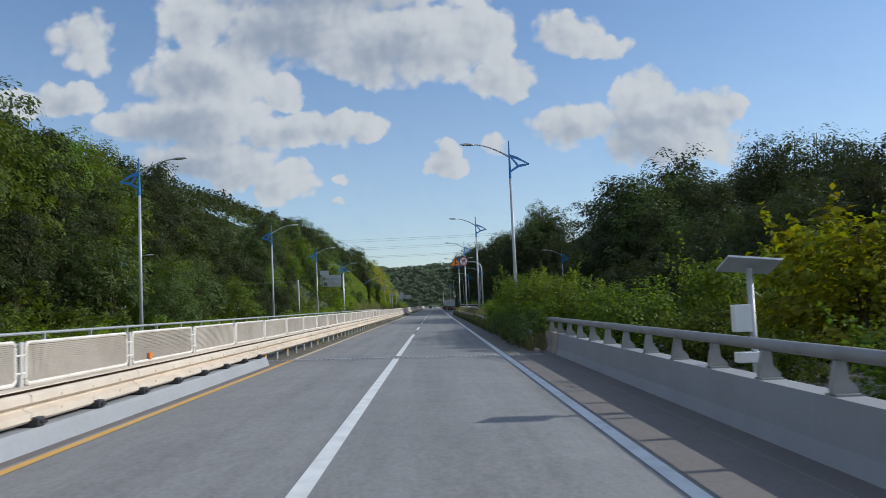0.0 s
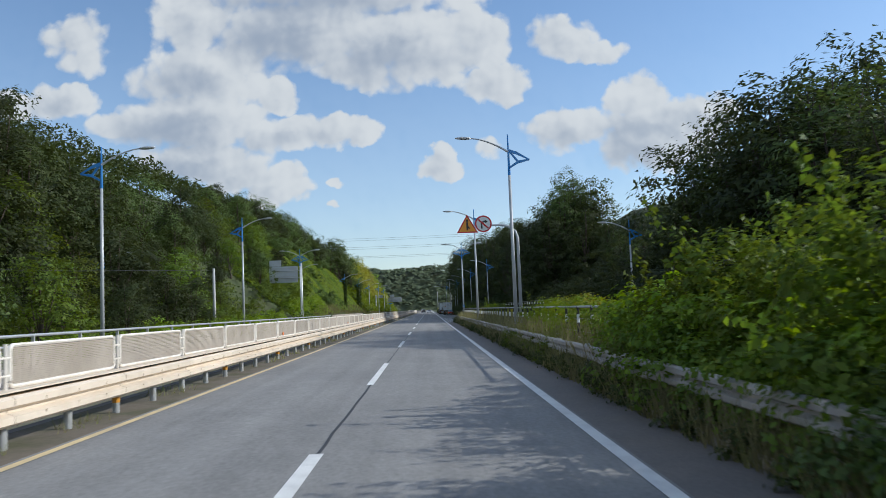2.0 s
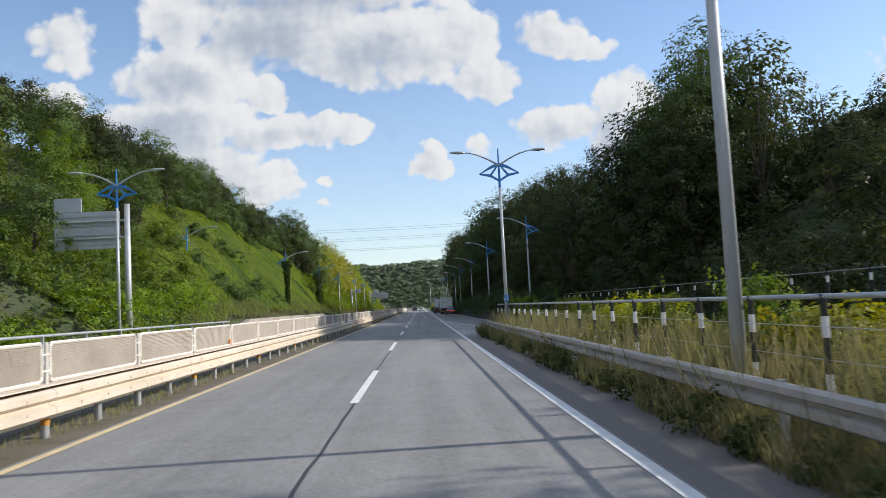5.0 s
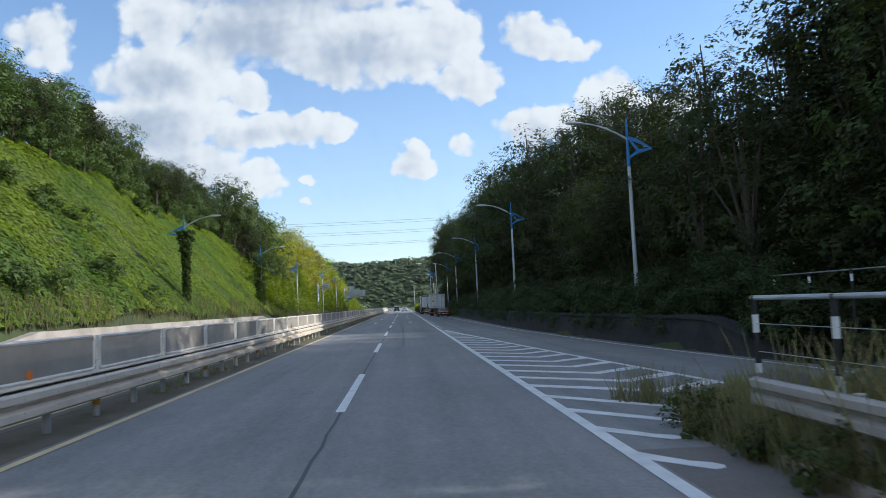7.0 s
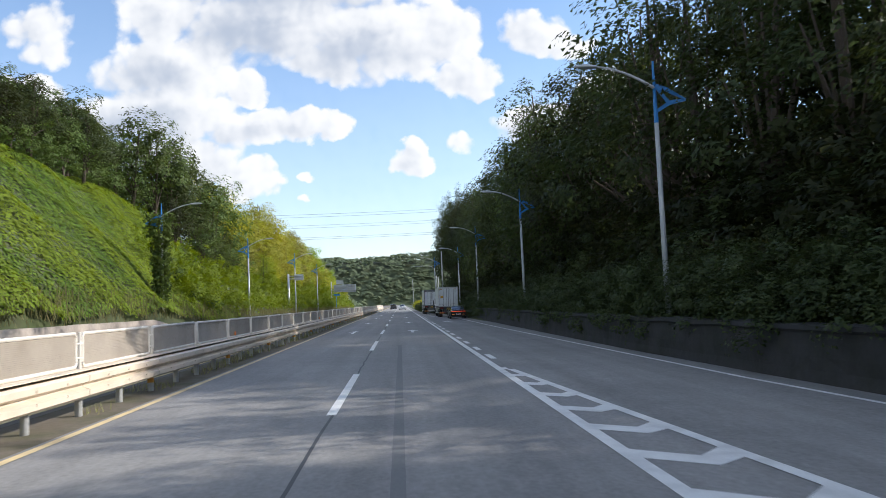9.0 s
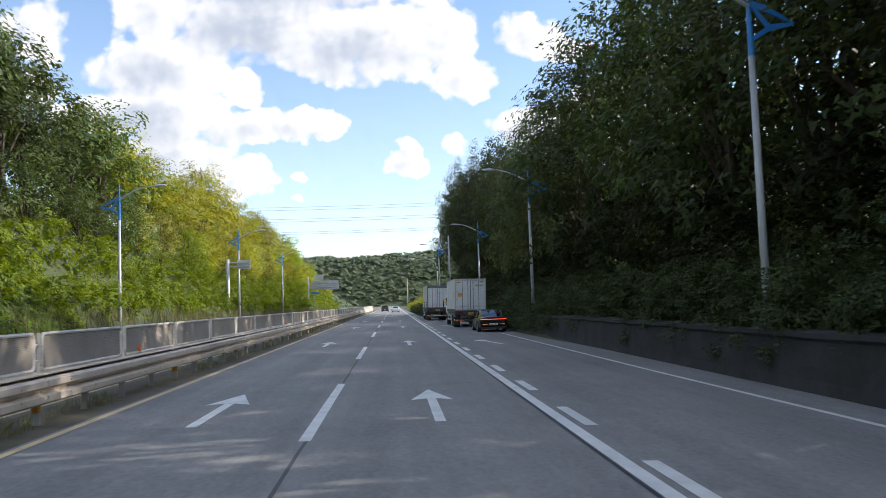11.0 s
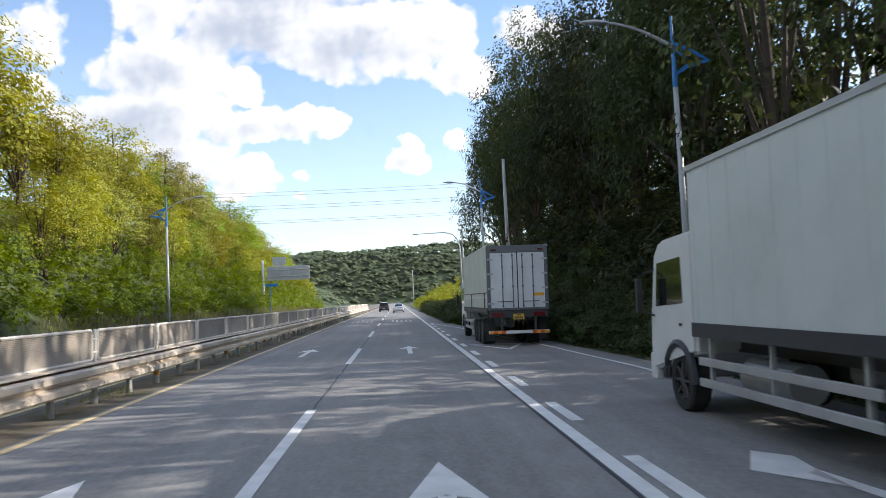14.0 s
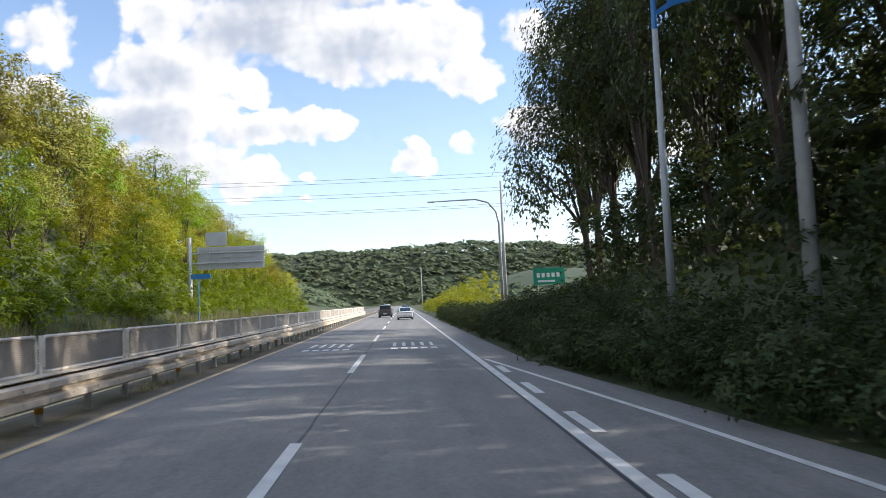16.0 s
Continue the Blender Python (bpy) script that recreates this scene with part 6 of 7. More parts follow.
STRIPE_RED = material("red_reflective_stripe", (0.62, 0.09, 0.03), 0.4, grain=0.05, scale=20.0)


def wheel(parent, x, y, r, w, side, rim=RIM, hub=0.62, spokes=10):
    """A wheel whose outer face looks to side (+1: +x)."""
    bm = bmesh.new()
    rings = []
    for dx, rr in ((-w / 2, r * 0.72), (-w / 2, r * 0.95), (-w / 2 + 0.03, r), (w / 2 - 0.03, r), (w / 2, r * 0.95), (w / 2, r * 0.66), (w / 2 - 0.05, r * 0.62)):
        rings.append([bm.verts.new((side * dx, rr * math.cos(2 * math.pi * i / 24), rr * math.sin(2 * math.pi * i / 24))) for i in range(24)])
    for a, b in zip(rings, rings[1:]):
        for i in range(24):
            bm.faces.new((a[i], a[(i + 1) % 24], b[(i + 1) % 24], b[i]))
    bmesh.ops.recalc_face_normals(bm, faces=bm.faces)
    wh = part("wheel", bm, RUBBER, parent, "black rubber tyre")
    wh.matrix_basis = pose(x, y, r)
    bm = bmesh.new()
    tube(bm, [(side * (w / 2 - 0.09), 0, 0), (side * (w / 2 - 0.07), 0, 0)], r * hub, 24)
    tube(bm, [(side * (w / 2 - 0.07), 0, 0), (side * (w / 2 - 0.01), 0, 0)], r * 0.14, 12)
    for i in range(spokes):
        a = 2 * math.pi * i / spokes
        tube(bm, [(side * (w / 2 - 0.03), r * 0.1 * math.cos(a), r * 0.1 * math.sin(a)), (side * (w / 2 - 0.025), r * 0.62 * math.cos(a), r * 0.62 * math.sin(a))], 0.022, 5)
    part("rim", bm, rim, wh, "metal rim")
    return wh


def loft(sections):
    """Skin through rings of (x, y, z) with equal counts, closed at both ends."""
    bm = bmesh.new()
    rings = [[bm.verts.new(p) for p in s] for s in sections]
    n = len(rings[0])
    for a, b in zip(rings, rings[1:]):
        for i in range(n):
            bm.faces.new((a[i], a[(i + 1) % n], b[(i + 1) % n], b[i]))
    bm.faces.new(rings[0])
    bm.faces.new(rings[-1])
    bmesh.ops.recalc_face_normals(bm, faces=bm.faces)
    return bm


def body_ring(y, w, z0, z1, crown=0.05):
    """A body section: half width w, from sill z0 to deck z1."""
    m = (z0 + z1) / 2
    half = [(0.0, z0), (w * 0.88, z0), (w * 0.97, z0 + 0.06), (w, m - 0.02), (w * 0.99, m + 0.10), (w * 0.93, z1 - 0.03), (w * 0.72, z1 + crown * 0.4), (w * 0.3, z1 + crown)]
    return [(x, y, z) for x, z in half] + [(-x, y, z) for x, z in half[::-1] if x > 0]


def cabin_ring(y, wb, wt, z0, z1):
    half = [(0.0, z0), (wb, z0), (wb * 0.3 + wt * 0.7 + 0.02, z0 + (z1 - z0) * 0.75), (wt * 0.92, z1 - 0.02), (wt * 0.5, z1 + 0.01)]
    return [(x, y, z) for x, z in half] + [(-x, y, z) for x, z in half[::-1] if x > 0]


def car(name, m, paint, deck, roof, length, width, label, wheel_r=0.35, wheels=(0.98, 3.90), lit=True, group=""):
    """A car with its tail at y = 0. deck: (y, half width share, sill, deck height); roof: (y, base share, top share, base, top)."""
    c = thing(name, m, label, "car", group)
    w = width / 2
    part("body", loft([body_ring(y, w * s, z0, z1) for y, s, z0, z1 in deck]), paint, c, smooth=False)
    part("cabin", loft([cabin_ring(y, w * a, w * b, z0, z1) for y, a, b, z0, z1 in roof]), GLASS, c, "dark tinted cabin glass")
    mids = [r for r in roof if r[4] > max(q[4] for q in roof) - 0.16]
    top = []
    for y, a, b, z0, z1 in mids:
        half = [(w * b * 0.99, z1 - 0.035), (w * b * 0.92, z1 + 0.0), (w * b * 0.5, z1 + 0.025)]
        top.append([(x, y, z) for x, z in half] + [(-x, y, z) for x, z in half[::-1]] + [(-w * b * 0.9, y, z1 - 0.05), (w * b * 0.9, y, z1 - 0.05)])
    part("roof", loft(top), paint, c)
    for s in (1, -1):
        bm = bmesh.new()
        for k in range(len(roof) - 1):
            y0, a0, b0, z00, z10 = roof[k]
            y1, a1, b1, z01, z11 = roof[k + 1]
            tube(bm, [(s * w * (a0 * 0.3 + b0 * 0.7 + 0.02 / w) * 0.99, y0, z10 - 0.06), (s * w * (a1 * 0.3 + b1 * 0.7 + 0.02 / w) * 0.99, y1, z11 - 0.06)], 0.03, 6)
        mid = roof[len(roof) // 2]
        tube(bm, [(s * w * (mid[1] + 0.005), mid[0], mid[3]), (s * w * (mid[1] * 0.3 + mid[2] * 0.7 + 0.02), mid[0] - 0.05, mid[4] - 0.08)], 0.045, 6)
        part("pillar", bm, paint, c)
        bm = bmesh.new()
        box(bm, s * (w + 0.02) - 0.09, s * (w + 0.02) + 0.09, length * 0.655, length * 0.655 + 0.12, 0.92, 1.06, 0.03)
        part("mirror", bm, paint, c)
        for wy in wheels:
            wheel(c, s * (w - 0.11), wy, wheel_r, 0.22, s)
            bm = bmesh.new()
            arc = [(s * (w + 0.003), wy + (wheel_r + 0.05) * math.cos(a), wheel_r + (wheel_r + 0.05) * math.sin(a)) for a in [math.pi * i / 12 for i in range(13)]]
            tube(bm, arc, 0.03, 5)
            part("wheel_arch", bm, BLACK, c)
        bm = bmesh.new()
        for hy in (length * 0.36, length * 0.56):
            box(bm, s * w * 0.985 - 0.02, s * w * 0.985 + 0.02, hy, hy + 0.2, 0.80, 0.83, 0.005)
        part("door_handle", bm, paint, c)
        bm = bmesh.new()
        box(bm, s * w * 0.60 - 0.16, s * w * 0.60 + 0.16, -0.025, 0.06, 0.49, 0.52)
        part("indicator", bm, INDICATOR if lit else LENS_RED, c, "amber indicator strip")
    bm = bmesh.new()
    box(bm, -w * 0.90, w * 0.90, -0.028, 0.10, 0.815, 0.850, 0.004)
    part("light_bar", bm, TAIL if lit else LENS_RED, c, "thin red light bar across the tail")
    bm = bmesh.new()
    box(bm, -w * 0.80, w * 0.80, -0.035, 0.12, 0.22, 0.34, 0.02)
    part("bumper", bm, BLACK, c, "black lower bumper")
    bm = bmesh.new()
    box(bm, -0.26, 0.26, -0.035, 0.02, 0.46, 0.575, 0.006)
    pl = part("number_plate", bm, WHITE, c, "white plate with unreadable bars")
    for k in range(7):
        if k != 3:
            part("plate_bar", box(bmesh.new(), -0.21 + 0.06 * k, -0.175 + 0.06 * k, -0.040, -0.034, 0.485, 0.55), BLACK, pl)
    return c


SEDAN_DECK = [(0.0, 0.80, 0.42, 0.84), (0.06, 0.92, 0.34, 0.93), (0.35, 0.975, 0.26, 0.965), (0.98, 1.0, 0.22, 0.93), (2.3, 1.0, 0.20, 0.90), (3.5, 0.99, 0.20, 0.90), (4.4, 0.95, 0.22, 0.80), (4.8, 0.86, 0.28, 0.68), (4.93, 0.70, 0.36, 0.60)]
SEDAN_ROOF = [(0.22, 0.72, 0.62, 0.90, 0.95), (0.75, 0.80, 0.66, 0.90, 1.19), (1.35, 0.86, 0.66, 0.90, 1.40), (2.0, 0.88, 0.66, 0.89, 1.45), (2.6, 0.88, 0.66, 0.89, 1.43), (3.1, 0.88, 0.64, 0.89, 1.26), (3.75, 0.84, 0.62, 0.86, 0.92)]
car("sedan_car", pose(7.72, 259.75, zr(7.7), 0, 0, 0.6), CAR_BLACK, SEDAN_DECK, SEDAN_ROOF, 4.93, 1.88, "dark charcoal sedan parked with its lights on")
SUV_DECK = [(0.0, 0.84, 0.45, 1.0), (0.08, 0.94, 0.36, 1.08), (0.9, 1.0, 0.28, 1.08), (2.3, 1.0, 0.26, 1.06), (3.4, 0.99, 0.28, 1.03), (4.3, 0.95, 0.32, 0.92), (4.6, 0.84, 0.4, 0.8)]
SUV_ROOF = [(0.08, 0.84, 0.72, 1.04, 1.45), (0.35, 0.86, 0.74, 1.04, 1.66), (1.5, 0.88, 0.74, 1.04, 1.72), (2.4, 0.88, 0.74, 1.03, 1.68), (2.9, 0.88, 0.72, 1.03, 1.5), (3.5, 0.84, 0.70, 1.0, 1.08)]
car("suv_car", pose(-0.95, 412.0, zr(-1)), CAR_GREY, SUV_DECK, SUV_ROOF, 4.6, 1.86, "dark grey sport utility car on the road", lit=False, wheels=(0.85, 3.6))
car("white_car", pose(1.75, 394.0, zr(1.8)), CAR_WHITE, SEDAN_DECK, SEDAN_ROOF, 4.93, 1.84, "white sedan car driving on the road", lit=False)
car("distant_car", pose(-1.9, 470.0, zr(-1.9)), CAR_WHITE, SUV_DECK, SUV_ROOF, 4.6, 1.86, "pale car far along the road", lit=False, wheels=(0.85, 3.6))
car("distant_car", pose(2.0, 500.0, zr(2)), CAR_GREY, SEDAN_DECK, SEDAN_ROOF, 4.93, 1.84, "dark car far along the road", lit=False)


def truck(m, rear_axles, box_len, box_w, low, top, panel, wing, label):
    """A box truck with its tail at y = 0: low and top are the heights of the box."""
    t = thing("box_truck", m, label, "truck", "parked trucks")
    w = box_w / 2
    # box
    bm = bmesh.new()
    box(bm, -w, w, 0.06, box_len, low, top, 0.03)
    bx = part("box", bm, panel, t, "pale smooth cargo box")
    for s in (-1, 1):
        bm = bmesh.new()
        sweep(bm, [(s * (w - 0.01), top - 0.07), (s * (w + 0.025), top - 0.07), (s * (w + 0.025), top + 0.01), (s * (w - 0.05), top + 0.035)], 0.04, box_len + 0.01)
        part("roof_rail", bm, GALV if not wing else panel, bx)
        bm = bmesh.new()
        box(bm, s * (w + 0.008) - 0.02, s * (w + 0.008) + 0.02, 0.04, box_len, low - 0.16, low + 0.05)
        part("lower_rail", bm, DARK, bx)
        if wing:
            bm = bmesh.new()
            box(bm, s * (w + 0.006) - 0.012, s * (w + 0.006) + 0.012, 0.08, box_len - 0.05, low + 0.62, low + 0.66)
            part("wing_hinge", bm, DARK, bx, "dark line under the wing panel")
            bm = bmesh.new()
            box(bm, s * (w + 0.004) - 0.014, s * (w + 0.004) + 0.014, 0.08, box_len - 0.05, low + 0.44, low + 0.50)
            part("gate_edge", bm, WHITE, bx, "white edge of the drop side")
            for yy in (0.75, 5.6):
                bm = bmesh.new()
                box(bm, s * (w + 0.01) - 0.02, s * (w + 0.01) + 0.02, yy, yy + 0.14, low + 0.02, low + 0.62, 0.006)
                part("latch", bm, DARK, bx)
            for k in range(14):
                bm = bmesh.new()
                box(bm, s * (w + 0.01) - 0.02, s * (w + 0.01) + 0.02, 0.5 + 0.66 * k, 0.56 + 0.66 * k, low - 0.10, low + 0.02)
                part("hook", bm, GALV, bx)
        else:
            for k in range(14):
                bm = bmesh.new()
                yy = 0.5 + (box_len - 0.7) * k / 13
                box(bm, s * (w + 0.002) - 0.005, s * (w + 0.002) + 0.005, yy - 0.012, yy + 0.012, low + 0.05, top - 0.07)
                part("panel_joint", bm, panel, bx)
            bm = bmesh.new()
            box(bm, s * (w + 0.006) - 0.006, s * (w + 0.006) + 0.006, 1.2, 1.5, low + 1.05, low + 1.40)
            part("label", bm, LABEL_ORANGE, bx, "small orange label")
    # rear frame and doors
    bm = bmesh.new()
    fr = 0.13 if wing else 0.07
    head = 0.28 if wing else 0.16
    box(bm, -w, -w + fr, -0.02, 0.10, low - 0.05, top, 0.015)
    box(bm, w - fr, w, -0.02, 0.10, low - 0.05, top, 0.015)
    box(bm, -w + fr, w - fr, -0.02, 0.10, top - head, top, 0.015)
    box(bm, -w + fr, w - fr, -0.02, 0.10, low - 0.05, low + 0.03, 0.01)
    rf = part("rear_frame", bm, ROD if wing else GALV, t, "grey metal door frame")
    for s in (-1, 1):
        bm = bmesh.new()
        box(bm, min(s * 0.02, s * (w - fr - 0.01)), max(s * 0.02, s * (w - fr - 0.01)), -0.035, 0.03, low + 0.04, top - head - 0.02, 0.012)
        dr = part("rear_door", bm, DOOR_WHITE, t, "white rear door leaf")
        for f in (0.18, 0.56):
            bm = bmesh.new()
            xx = s * (w - fr) * f
            tube(bm, [(xx, -0.065, low + 0.06), (xx, -0.065, top - head - 0.04)], 0.020, 8)
            for zz in (low + 0.10, low + (top - low) * 0.35, low + (top - low) * 0.65, top - head - 0.12):
                box(bm, xx - 0.035, xx + 0.035, -0.085, -0.034, zz - 0.03, zz + 0.03, 0.006)
            part("lock_rod", bm, ROD, dr, "upright lock rod")
        for f in (0.10, 0.36, 0.62, 0.88):
            bm = bmesh.new()
            zz = low + (top - head - low) * f
            xa = s * (w - fr - 0.12)
            box(bm, min(xa, s * (w - 0.02)), max(xa, s * (w - 0.02)), -0.055, -0.03, zz - 0.035, zz + 0.035, 0.006)
            part("hinge", bm, GALV, dr)
        bm = bmesh.new()
        xa = s * (w - fr) * 0.56
        tube(bm, [(xa - 0.22, -0.08, low + 0.28), (xa + 0.22, -0.08, low + 0.28)], 0.016, 6)
        tube(bm, [(s * (w - fr) * 0.18 - 0.02, -0.08, low + 0.28), (s * (w - fr) * 0.18 + s * 0.2, -0.08, low + 0.28)], 0.016, 6)
        part("door_handle", bm, DARK, dr)
    bm = bmesh.new()
    box(bm, -0.02, 0.02, -0.03, 0.02, low + 0.03, top - head, 0.004)
    part("door_seal", bm, BLACK, t, "black rubber seal between the doors")
    if wing:
        for s in (-1, 1):
            bm = bmesh.new()
            box(bm, s * (w - 0.28) - 0.10, s * (w - 0.28) + 0.10, -0.03, -0.018, top - 0.21, top - 0.15, 0.005)
            part("marker_lamp", bm, LENS_RED, rf)
        bm = bmesh.new()
        box(bm, w - 0.62, w - 0.18, -0.045, -0.034, low + 0.48, low + 0.60)
        part("sticker", bm, LABEL_ORANGE, t, "worn orange sticker")
    else:
        for x0, x1, z0, z1 in ((-w + 0.22, -w + 0.56, low + 1.02, low + 1.32), (-w + 0.10, -w + 0.44, top - 0.30, top - 0.22), (w - 0.50, w - 0.16, top - 0.30, top - 0.22)):
            bm = bmesh.new()
            box(bm, x0, x1, -0.045, -0.034, z0, z1)
            lb = part("warning_label", bm, LABEL_ORANGE, t, "orange label with unreadable bars")
            for k in range(3):
                zz = z0 + (z1 - z0) * (0.22 + 0.28 * k)
                part("label_bar", box(bmesh.new(), x0 + 0.03, x1 - 0.03, -0.048, -0.044, zz - 0.008, zz + 0.008), DARK, lb)
        for k in range(11):
            if k != 4:
                part("code_bar", box(bmesh.new(), w - 0.86 + 0.06 * k, w - 0.825 + 0.06 * k, -0.040, -0.034, top - 0.56, top - 0.48), DARK, t, "dark bar of unreadable lettering")
    # chassis
    bm = bmesh.new()
    for s in (-1, 1):
        box(bm, s * 0.42 - 0.05, s * 0.42 + 0.05, 0.15, box_len + 1.6, low - 0.42, low - 0.16)
    for k in range(6):
        box(bm, -0.9, 0.9, 0.3 + k * box_len / 5.5, 0.42 + k * box_len / 5.5, low - 0.18, low - 0.06)
    part("chassis", bm, DARK, t, "dark steel chassis")
    bm = bmesh.new()
    box(bm, -w + 0.05, w - 0.05, 0.02, 0.12, low - 0.34, low - 0.06, 0.01)
    part("rear_sill", bm, DARK, t)
    for s in (-1, 1):
        bm = bmesh.new()
        box(bm, s * (w - 0.38) - 0.22, s * (w - 0.38) + 0.22, -0.02, 0.06, low - 0.30, low - 0.14, 0.01)
        part("tail_lamp", bm, LENS_RED, t, "red tail lamp cluster")
    bm = bmesh.new()
    box(bm, -w + 0.02, w - 0.02, -0.03, 0.09, 0.50, 0.62, 0.01)
    bp = part("underrun_bar", bm, WHITE if wing else DARK, t, "underrun bar with striped ends")
    for s in (-1, 1):
        for k in range(4):
            bm = bmesh.new()
            x0 = s * (w - 0.04 - 0.155 * k)
            x1 = s * (w - 0.04 - 0.155 * (k + 1))
            lean = 0.06 * s
            sweep(bm, [(min(x0, x1), 0.505), (max(x0, x1), 0.505), (max(x0, x1) - lean * 0.5, 0.615), (min(x0, x1) - lean * 0.5, 0.615)], -0.042, -0.032)
            part("stripe", bm, STRIPE_RED if k % 2 else LABEL_ORANGE, bp, "orange and red reflective stripe")
        bm = bmesh.new()
        box(bm, s * (w * 0.55) - 0.04, s * (w * 0.55) + 0.04, 0.0, 0.08, 0.60, low - 0.3)
        part("hanger", bm, DARK, bp)
        bm = bmesh.new()
        box(bm, s * (w - 0.16) - 0.17, s * (w - 0.16) + 0.17, 0.55, 0.57, 0.22, low - 0.35)
        part("mud_flap", bm, RUBBER, t, "black mud flap")
    bm = bmesh.new()
    box(bm, -0.21, 0.21, -0.02, 0.02, low - 0.42, low - 0.20, 0.006)
    pl = part("number_plate", bm, PLATE_YELLOW, t, "yellow plate with unreadable bars")
    for k in range(5):
        part("plate_bar", box(bmesh.new(), -0.17 + 0.07 * k, -0.125 + 0.07 * k, -0.026, -0.019, low - 0.39, low - 0.29), DARK, pl)
    part("plate_bar", box(bmesh.new(), -0.11, 0.11, -0.026, -0.019, low - 0.26, low - 0.225), DARK, pl)
    # wheels
    for k in range(rear_axles):
        for s in (-1, 1):
            wheel(t, s * (w - 0.28), 1.5 + (0.6 if not wing else 0.9) + 1.22 * k, 0.48, 0.50, s, HUB_GREY, 0.60, 8)
    front = box_len + 0.75
    for s in (-1, 1):
        wheel(t, s * (w - 0.22), front, 0.48, 0.30, s, HUB_GREY, 0.60, 8)
        bm = bmesh.new()
        y0 = 1.5 + (0.6 if not wing else 0.9) + 1.22 * (rear_axles - 1) + 0.75
        for z in (0.55, 0.86):
            box(bm, s * (w - 0.04) - 0.025, s * (w - 0.04) + 0.025, y0, box_len - 0.1, z - 0.06, z + 0.06, 0.01)
        for yy in (y0 + 0.3, (y0 + box_len) / 2, box_len - 0.4):
            box(bm, s * (w - 0.10) - 0.03, s * (w - 0.10) + 0.03, yy - 0.03, yy + 0.03, 0.5, low - 0.1)
        part("side_guard", bm, GALV, t, "silver side guard bars")
        if not wing:
            bm = bmesh.new()
            for z in (0.55, 0.86):
                tube(bm, [(s * (w - 0.04), 0.55, z), (s * (w - 0.04), 1.45, z + 0.05)], 0.055, 6)
            part("side_guard", bm, GALV, t, "short silver guard bars")
        bm = bmesh.new()
        tube(bm, [(s * 0.78, box_len - 2.4, 0.72), (s * 0.78, box_len - 1.1, 0.72)], 0.26, 16)
        part("fuel_tank", bm, GALV, t)
    # cab
    y0, y1 = box_len + 0.06, box_len + 2.05
    cw = w - 0.04
    prof = [(y0, 0.95), (y1 - 0.05, 0.55), (y1 + 0.02, 1.0), (y1 - 0.04, 1.55), (y1 - 0.28, 2.55), (y1 - 0.55, 2.78), (y0 + 0.1, 2.84), (y0, 2.75)]
    bm = bmesh.new()
    a = [bm.verts.new((-cw, y, z)) for y, z in prof]
    b = [bm.verts.new((cw, y, z)) for y, z in prof]
    for i in range(len(prof)):
        j = (i + 1) % len(prof)
        bm.faces.new((a[i], a[j], b[j], b[i]))
    bm.faces.new(a)
    bm.faces.new(b)
    bmesh.ops.recalc_face_normals(bm, faces=bm.faces)
    bmesh.ops.bevel(bm, geom=bm.edges[:], offset=0.05, segments=2, affect="EDGES")
    cab = part("cab", bm, WHITE, t, "white truck cab")
    for s in (-1, 1):
        bm = bmesh.new()
        pts = [(y0 + 0.42, 1.72), (y1 - 0.32, 1.66), (y1 - 0.44, 2.40), (y0 + 0.46, 2.46)]
        f0 = [bm.verts.new((s * (cw + 0.004), y, z)) for y, z in pts]
        f1 = [bm.verts.new((s * (cw - 0.02), y, z)) for y, z in pts]
        bm.faces.new(f0)
        bm.faces.new(f1)
        for i in range(4):
            bm.faces.new((f0[i], f0[(i + 1) % 4], f1[(i + 1) % 4], f1[i]))
        bmesh.ops.recalc_face_normals(bm, faces=bm.faces)
        part("side_window", bm, GLASS, cab, "dark side window")
        bm = bmesh.new()
        box(bm, s * (cw + 0.22) - 0.05, s * (cw + 0.22) + 0.05, y1 - 0.16, y1 - 0.02, 1.55, 2.15, 0.02)
        tube(bm, [(s * cw, y1 - 0.3, 2.3), (s * (cw + 0.22), y1 - 0.09, 2.2), (s * (cw + 0.22), y1 - 0.09, 1.6), (s * cw, y1 - 0.25, 1.5)], 0.018, 6)
        part("mirror", bm, BLACK, cab, "black side mirror")
        bm = bmesh.new()
        arc = [(s * (cw - 0.01), front + 0.60 * math.cos(q), 0.48 + 0.60 * math.sin(q)) for q in [math.pi * i / 12 for i in range(13)]]
        tube(bm, arc, 0.07, 6)
        part("fender", bm, DARK, cab)
        bm = bmesh.new()
        box(bm, s * (cw - 0.01) - 0.02, s * (cw - 0.01) + 0.02, y0 + 0.5, y0 + 0.62, 1.35, 1.40, 0.006)
        part("door_handle", bm, BLACK, cab)
    bm = bmesh.new()
    pts = [(-cw + 0.1, y1 - 0.07, 1.62), (cw - 0.1, y1 - 0.07, 1.62), (cw - 0.15, y1 - 0.265, 2.48), (-cw + 0.15, y1 - 0.265, 2.48)]
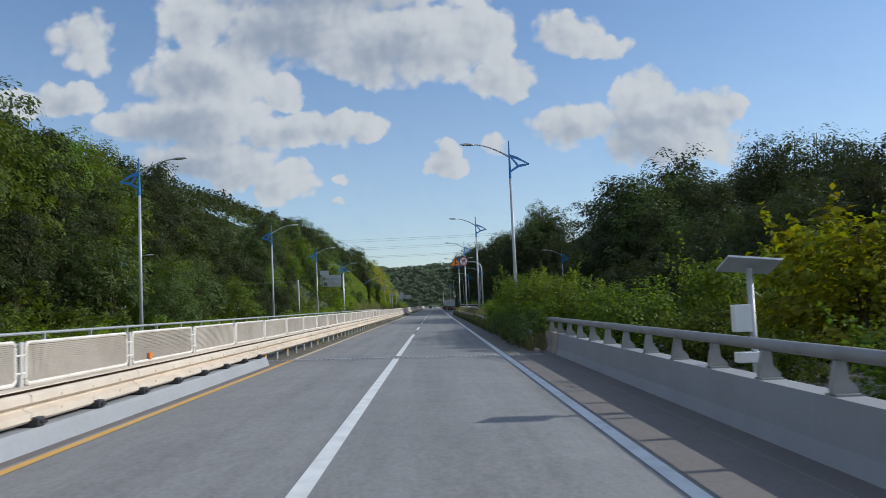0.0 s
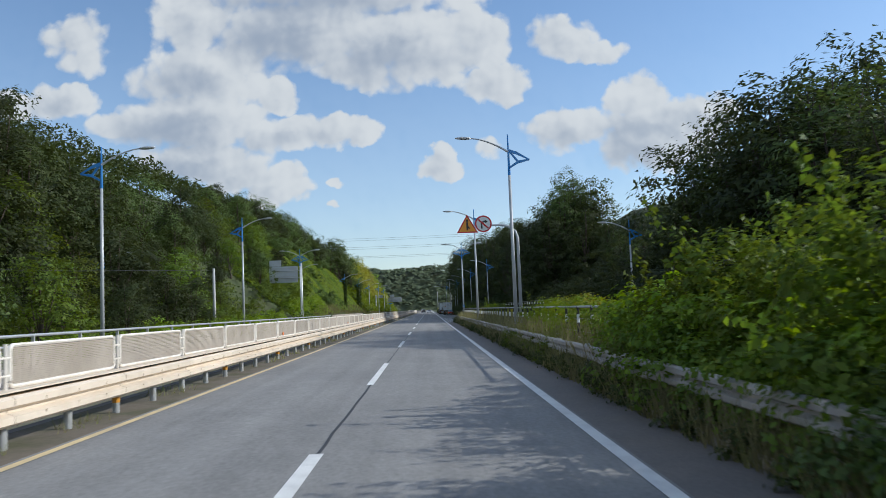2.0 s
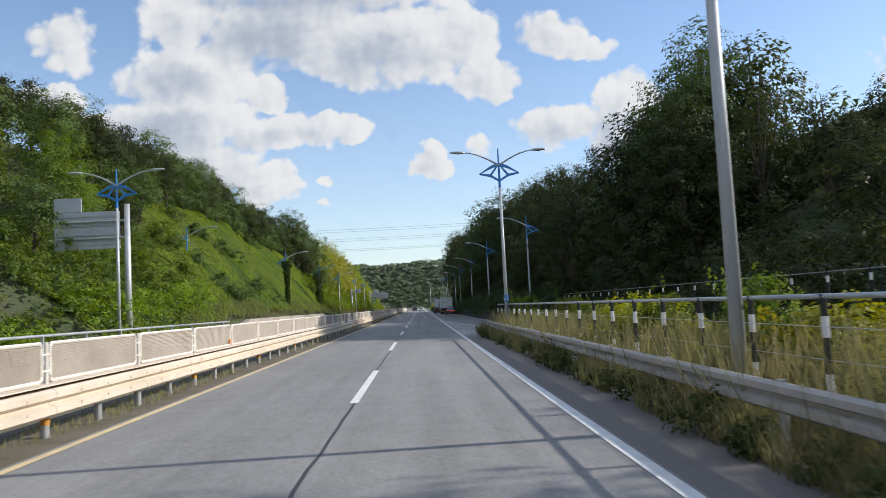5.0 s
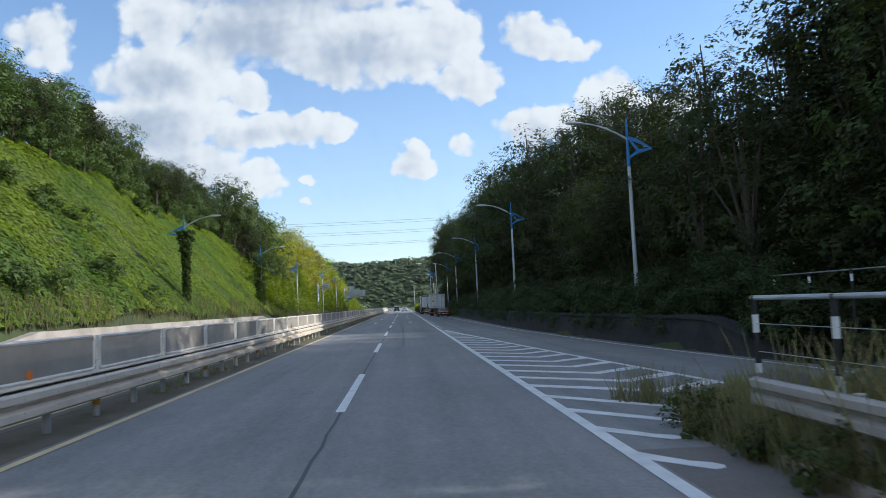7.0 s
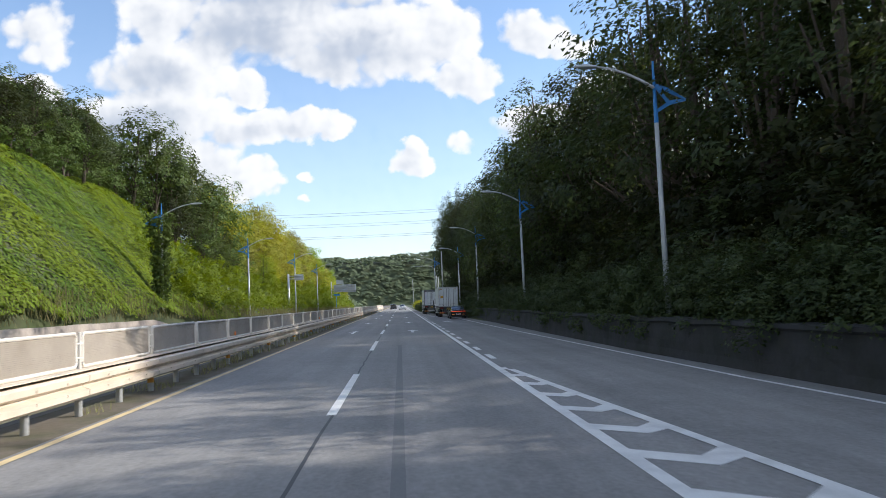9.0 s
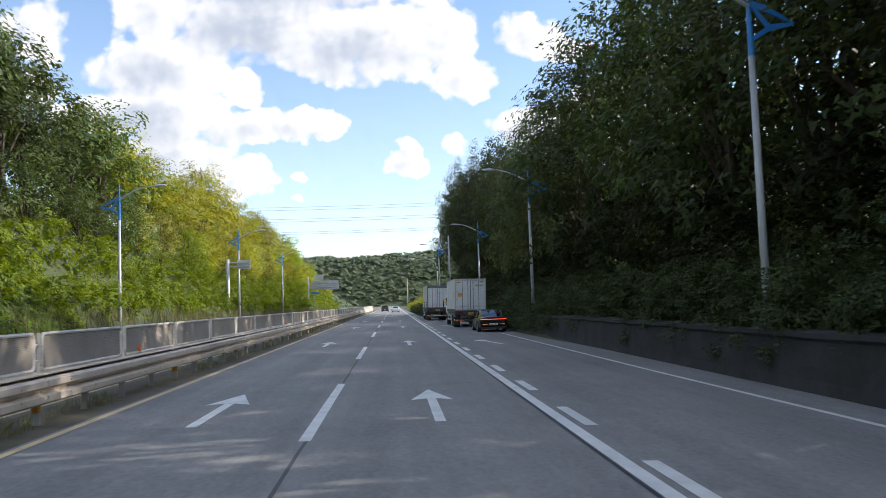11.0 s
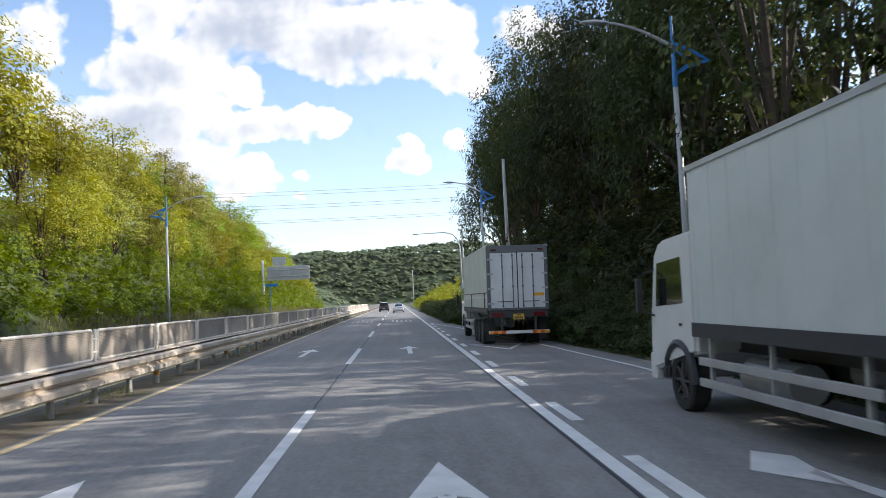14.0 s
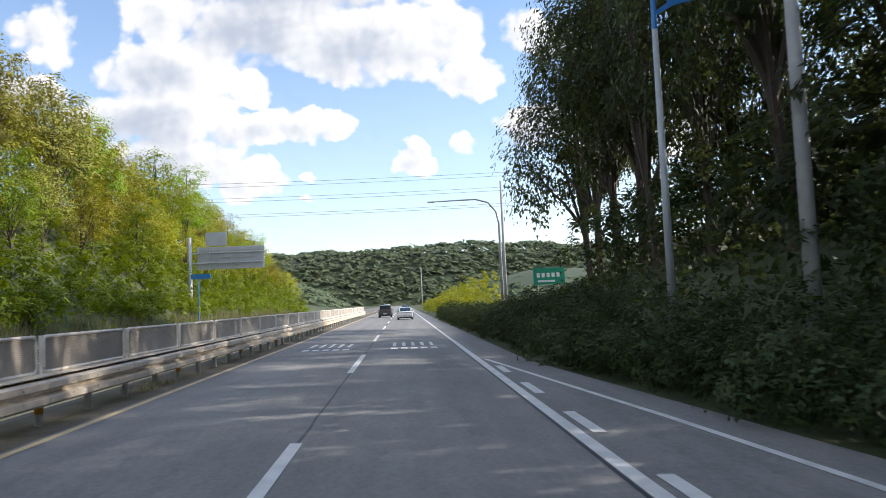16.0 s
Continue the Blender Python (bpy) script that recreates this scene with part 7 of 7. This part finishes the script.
    bm.faces.new([bm.verts.new((x, y + 0.02, z)) for x, y, z in pts])
    part("windscreen", bm, GLASS, cab, "dark windscreen")
    bm = bmesh.new()
    box(bm, -cw, cw, y1 - 0.15, y1 + 0.10, 0.38, 0.85, 0.04)
    part("front_bumper", bm, WHITE, cab)
    if wing:
        bm = bmesh.new()
        box(bm, -cw + 0.15, cw - 0.15, y0 + 0.05, y0 + 0.9, 2.82, 3.35, 0.12)
        part("roof_deflector", bm, WHITE, cab, "white roof air deflector")
    return t


truck(pose(7.28, 270.1, zr(7.3), 0, 1.1, 0.3), 2, 8.5, 2.44, 1.38, 3.80, BOX_WHITE, False, "white container-style box truck parked beside the bank")
truck(pose(6.24, 296.8, zr(6.2), 0, 1.1, 0.5), 3, 9.3, 2.40, 1.46, 3.93, BOX_CREAM, True, "cream wing-body box truck parked on the joining lane")

# number label on the twin lamp
bm = bmesh.new()
tube(bm, [(0, 0, 1.88), (0, 0, 2.12)], 0.135, 14)
tube(bm, [(0, 0, 2.15), (0, 0, 2.22)], 0.138, 14)
nb = link("pole_label", bm, BLUE)
tagged(nb, "blue number label wrapped round the lamp pole", "label").matrix_world = pose(6.14, 141.0, 0)
tx = bpy.data.curves.new("label_number", "FONT")
tx.body, tx.size, tx.align_x, tx.extrude = "2201", 0.17, "CENTER", 0.002
tx.materials.append(WHITE)
to = new("label_number", tx)
to.parent = nb
to.matrix_basis = pose(0, -0.138, 1.94, 90, 0, 0)

# small litter
BAG = material("white_bag", (0.6, 0.62, 0.66), 0.5, grain=0.1, scale=20.0)
for x, y, s in ((11.5, 175.5, 0.22), (9.3, 294.7, 0.14)):
    bm = bmesh.new()
    bmesh.ops.create_icosphere(bm, subdivisions=3, radius=s)
    for v in bm.verts:
        v.co *= 1 + 0.35 * noise.noise(v.co * 9)
        v.co.z = max(v.co.z * 0.75, -s * 0.4)
    tagged(link("plastic_bag", bm, BAG), "crumpled white plastic bag at the roadside", "litter").matrix_world = pose(x, y, zr(x) + s * 0.4)
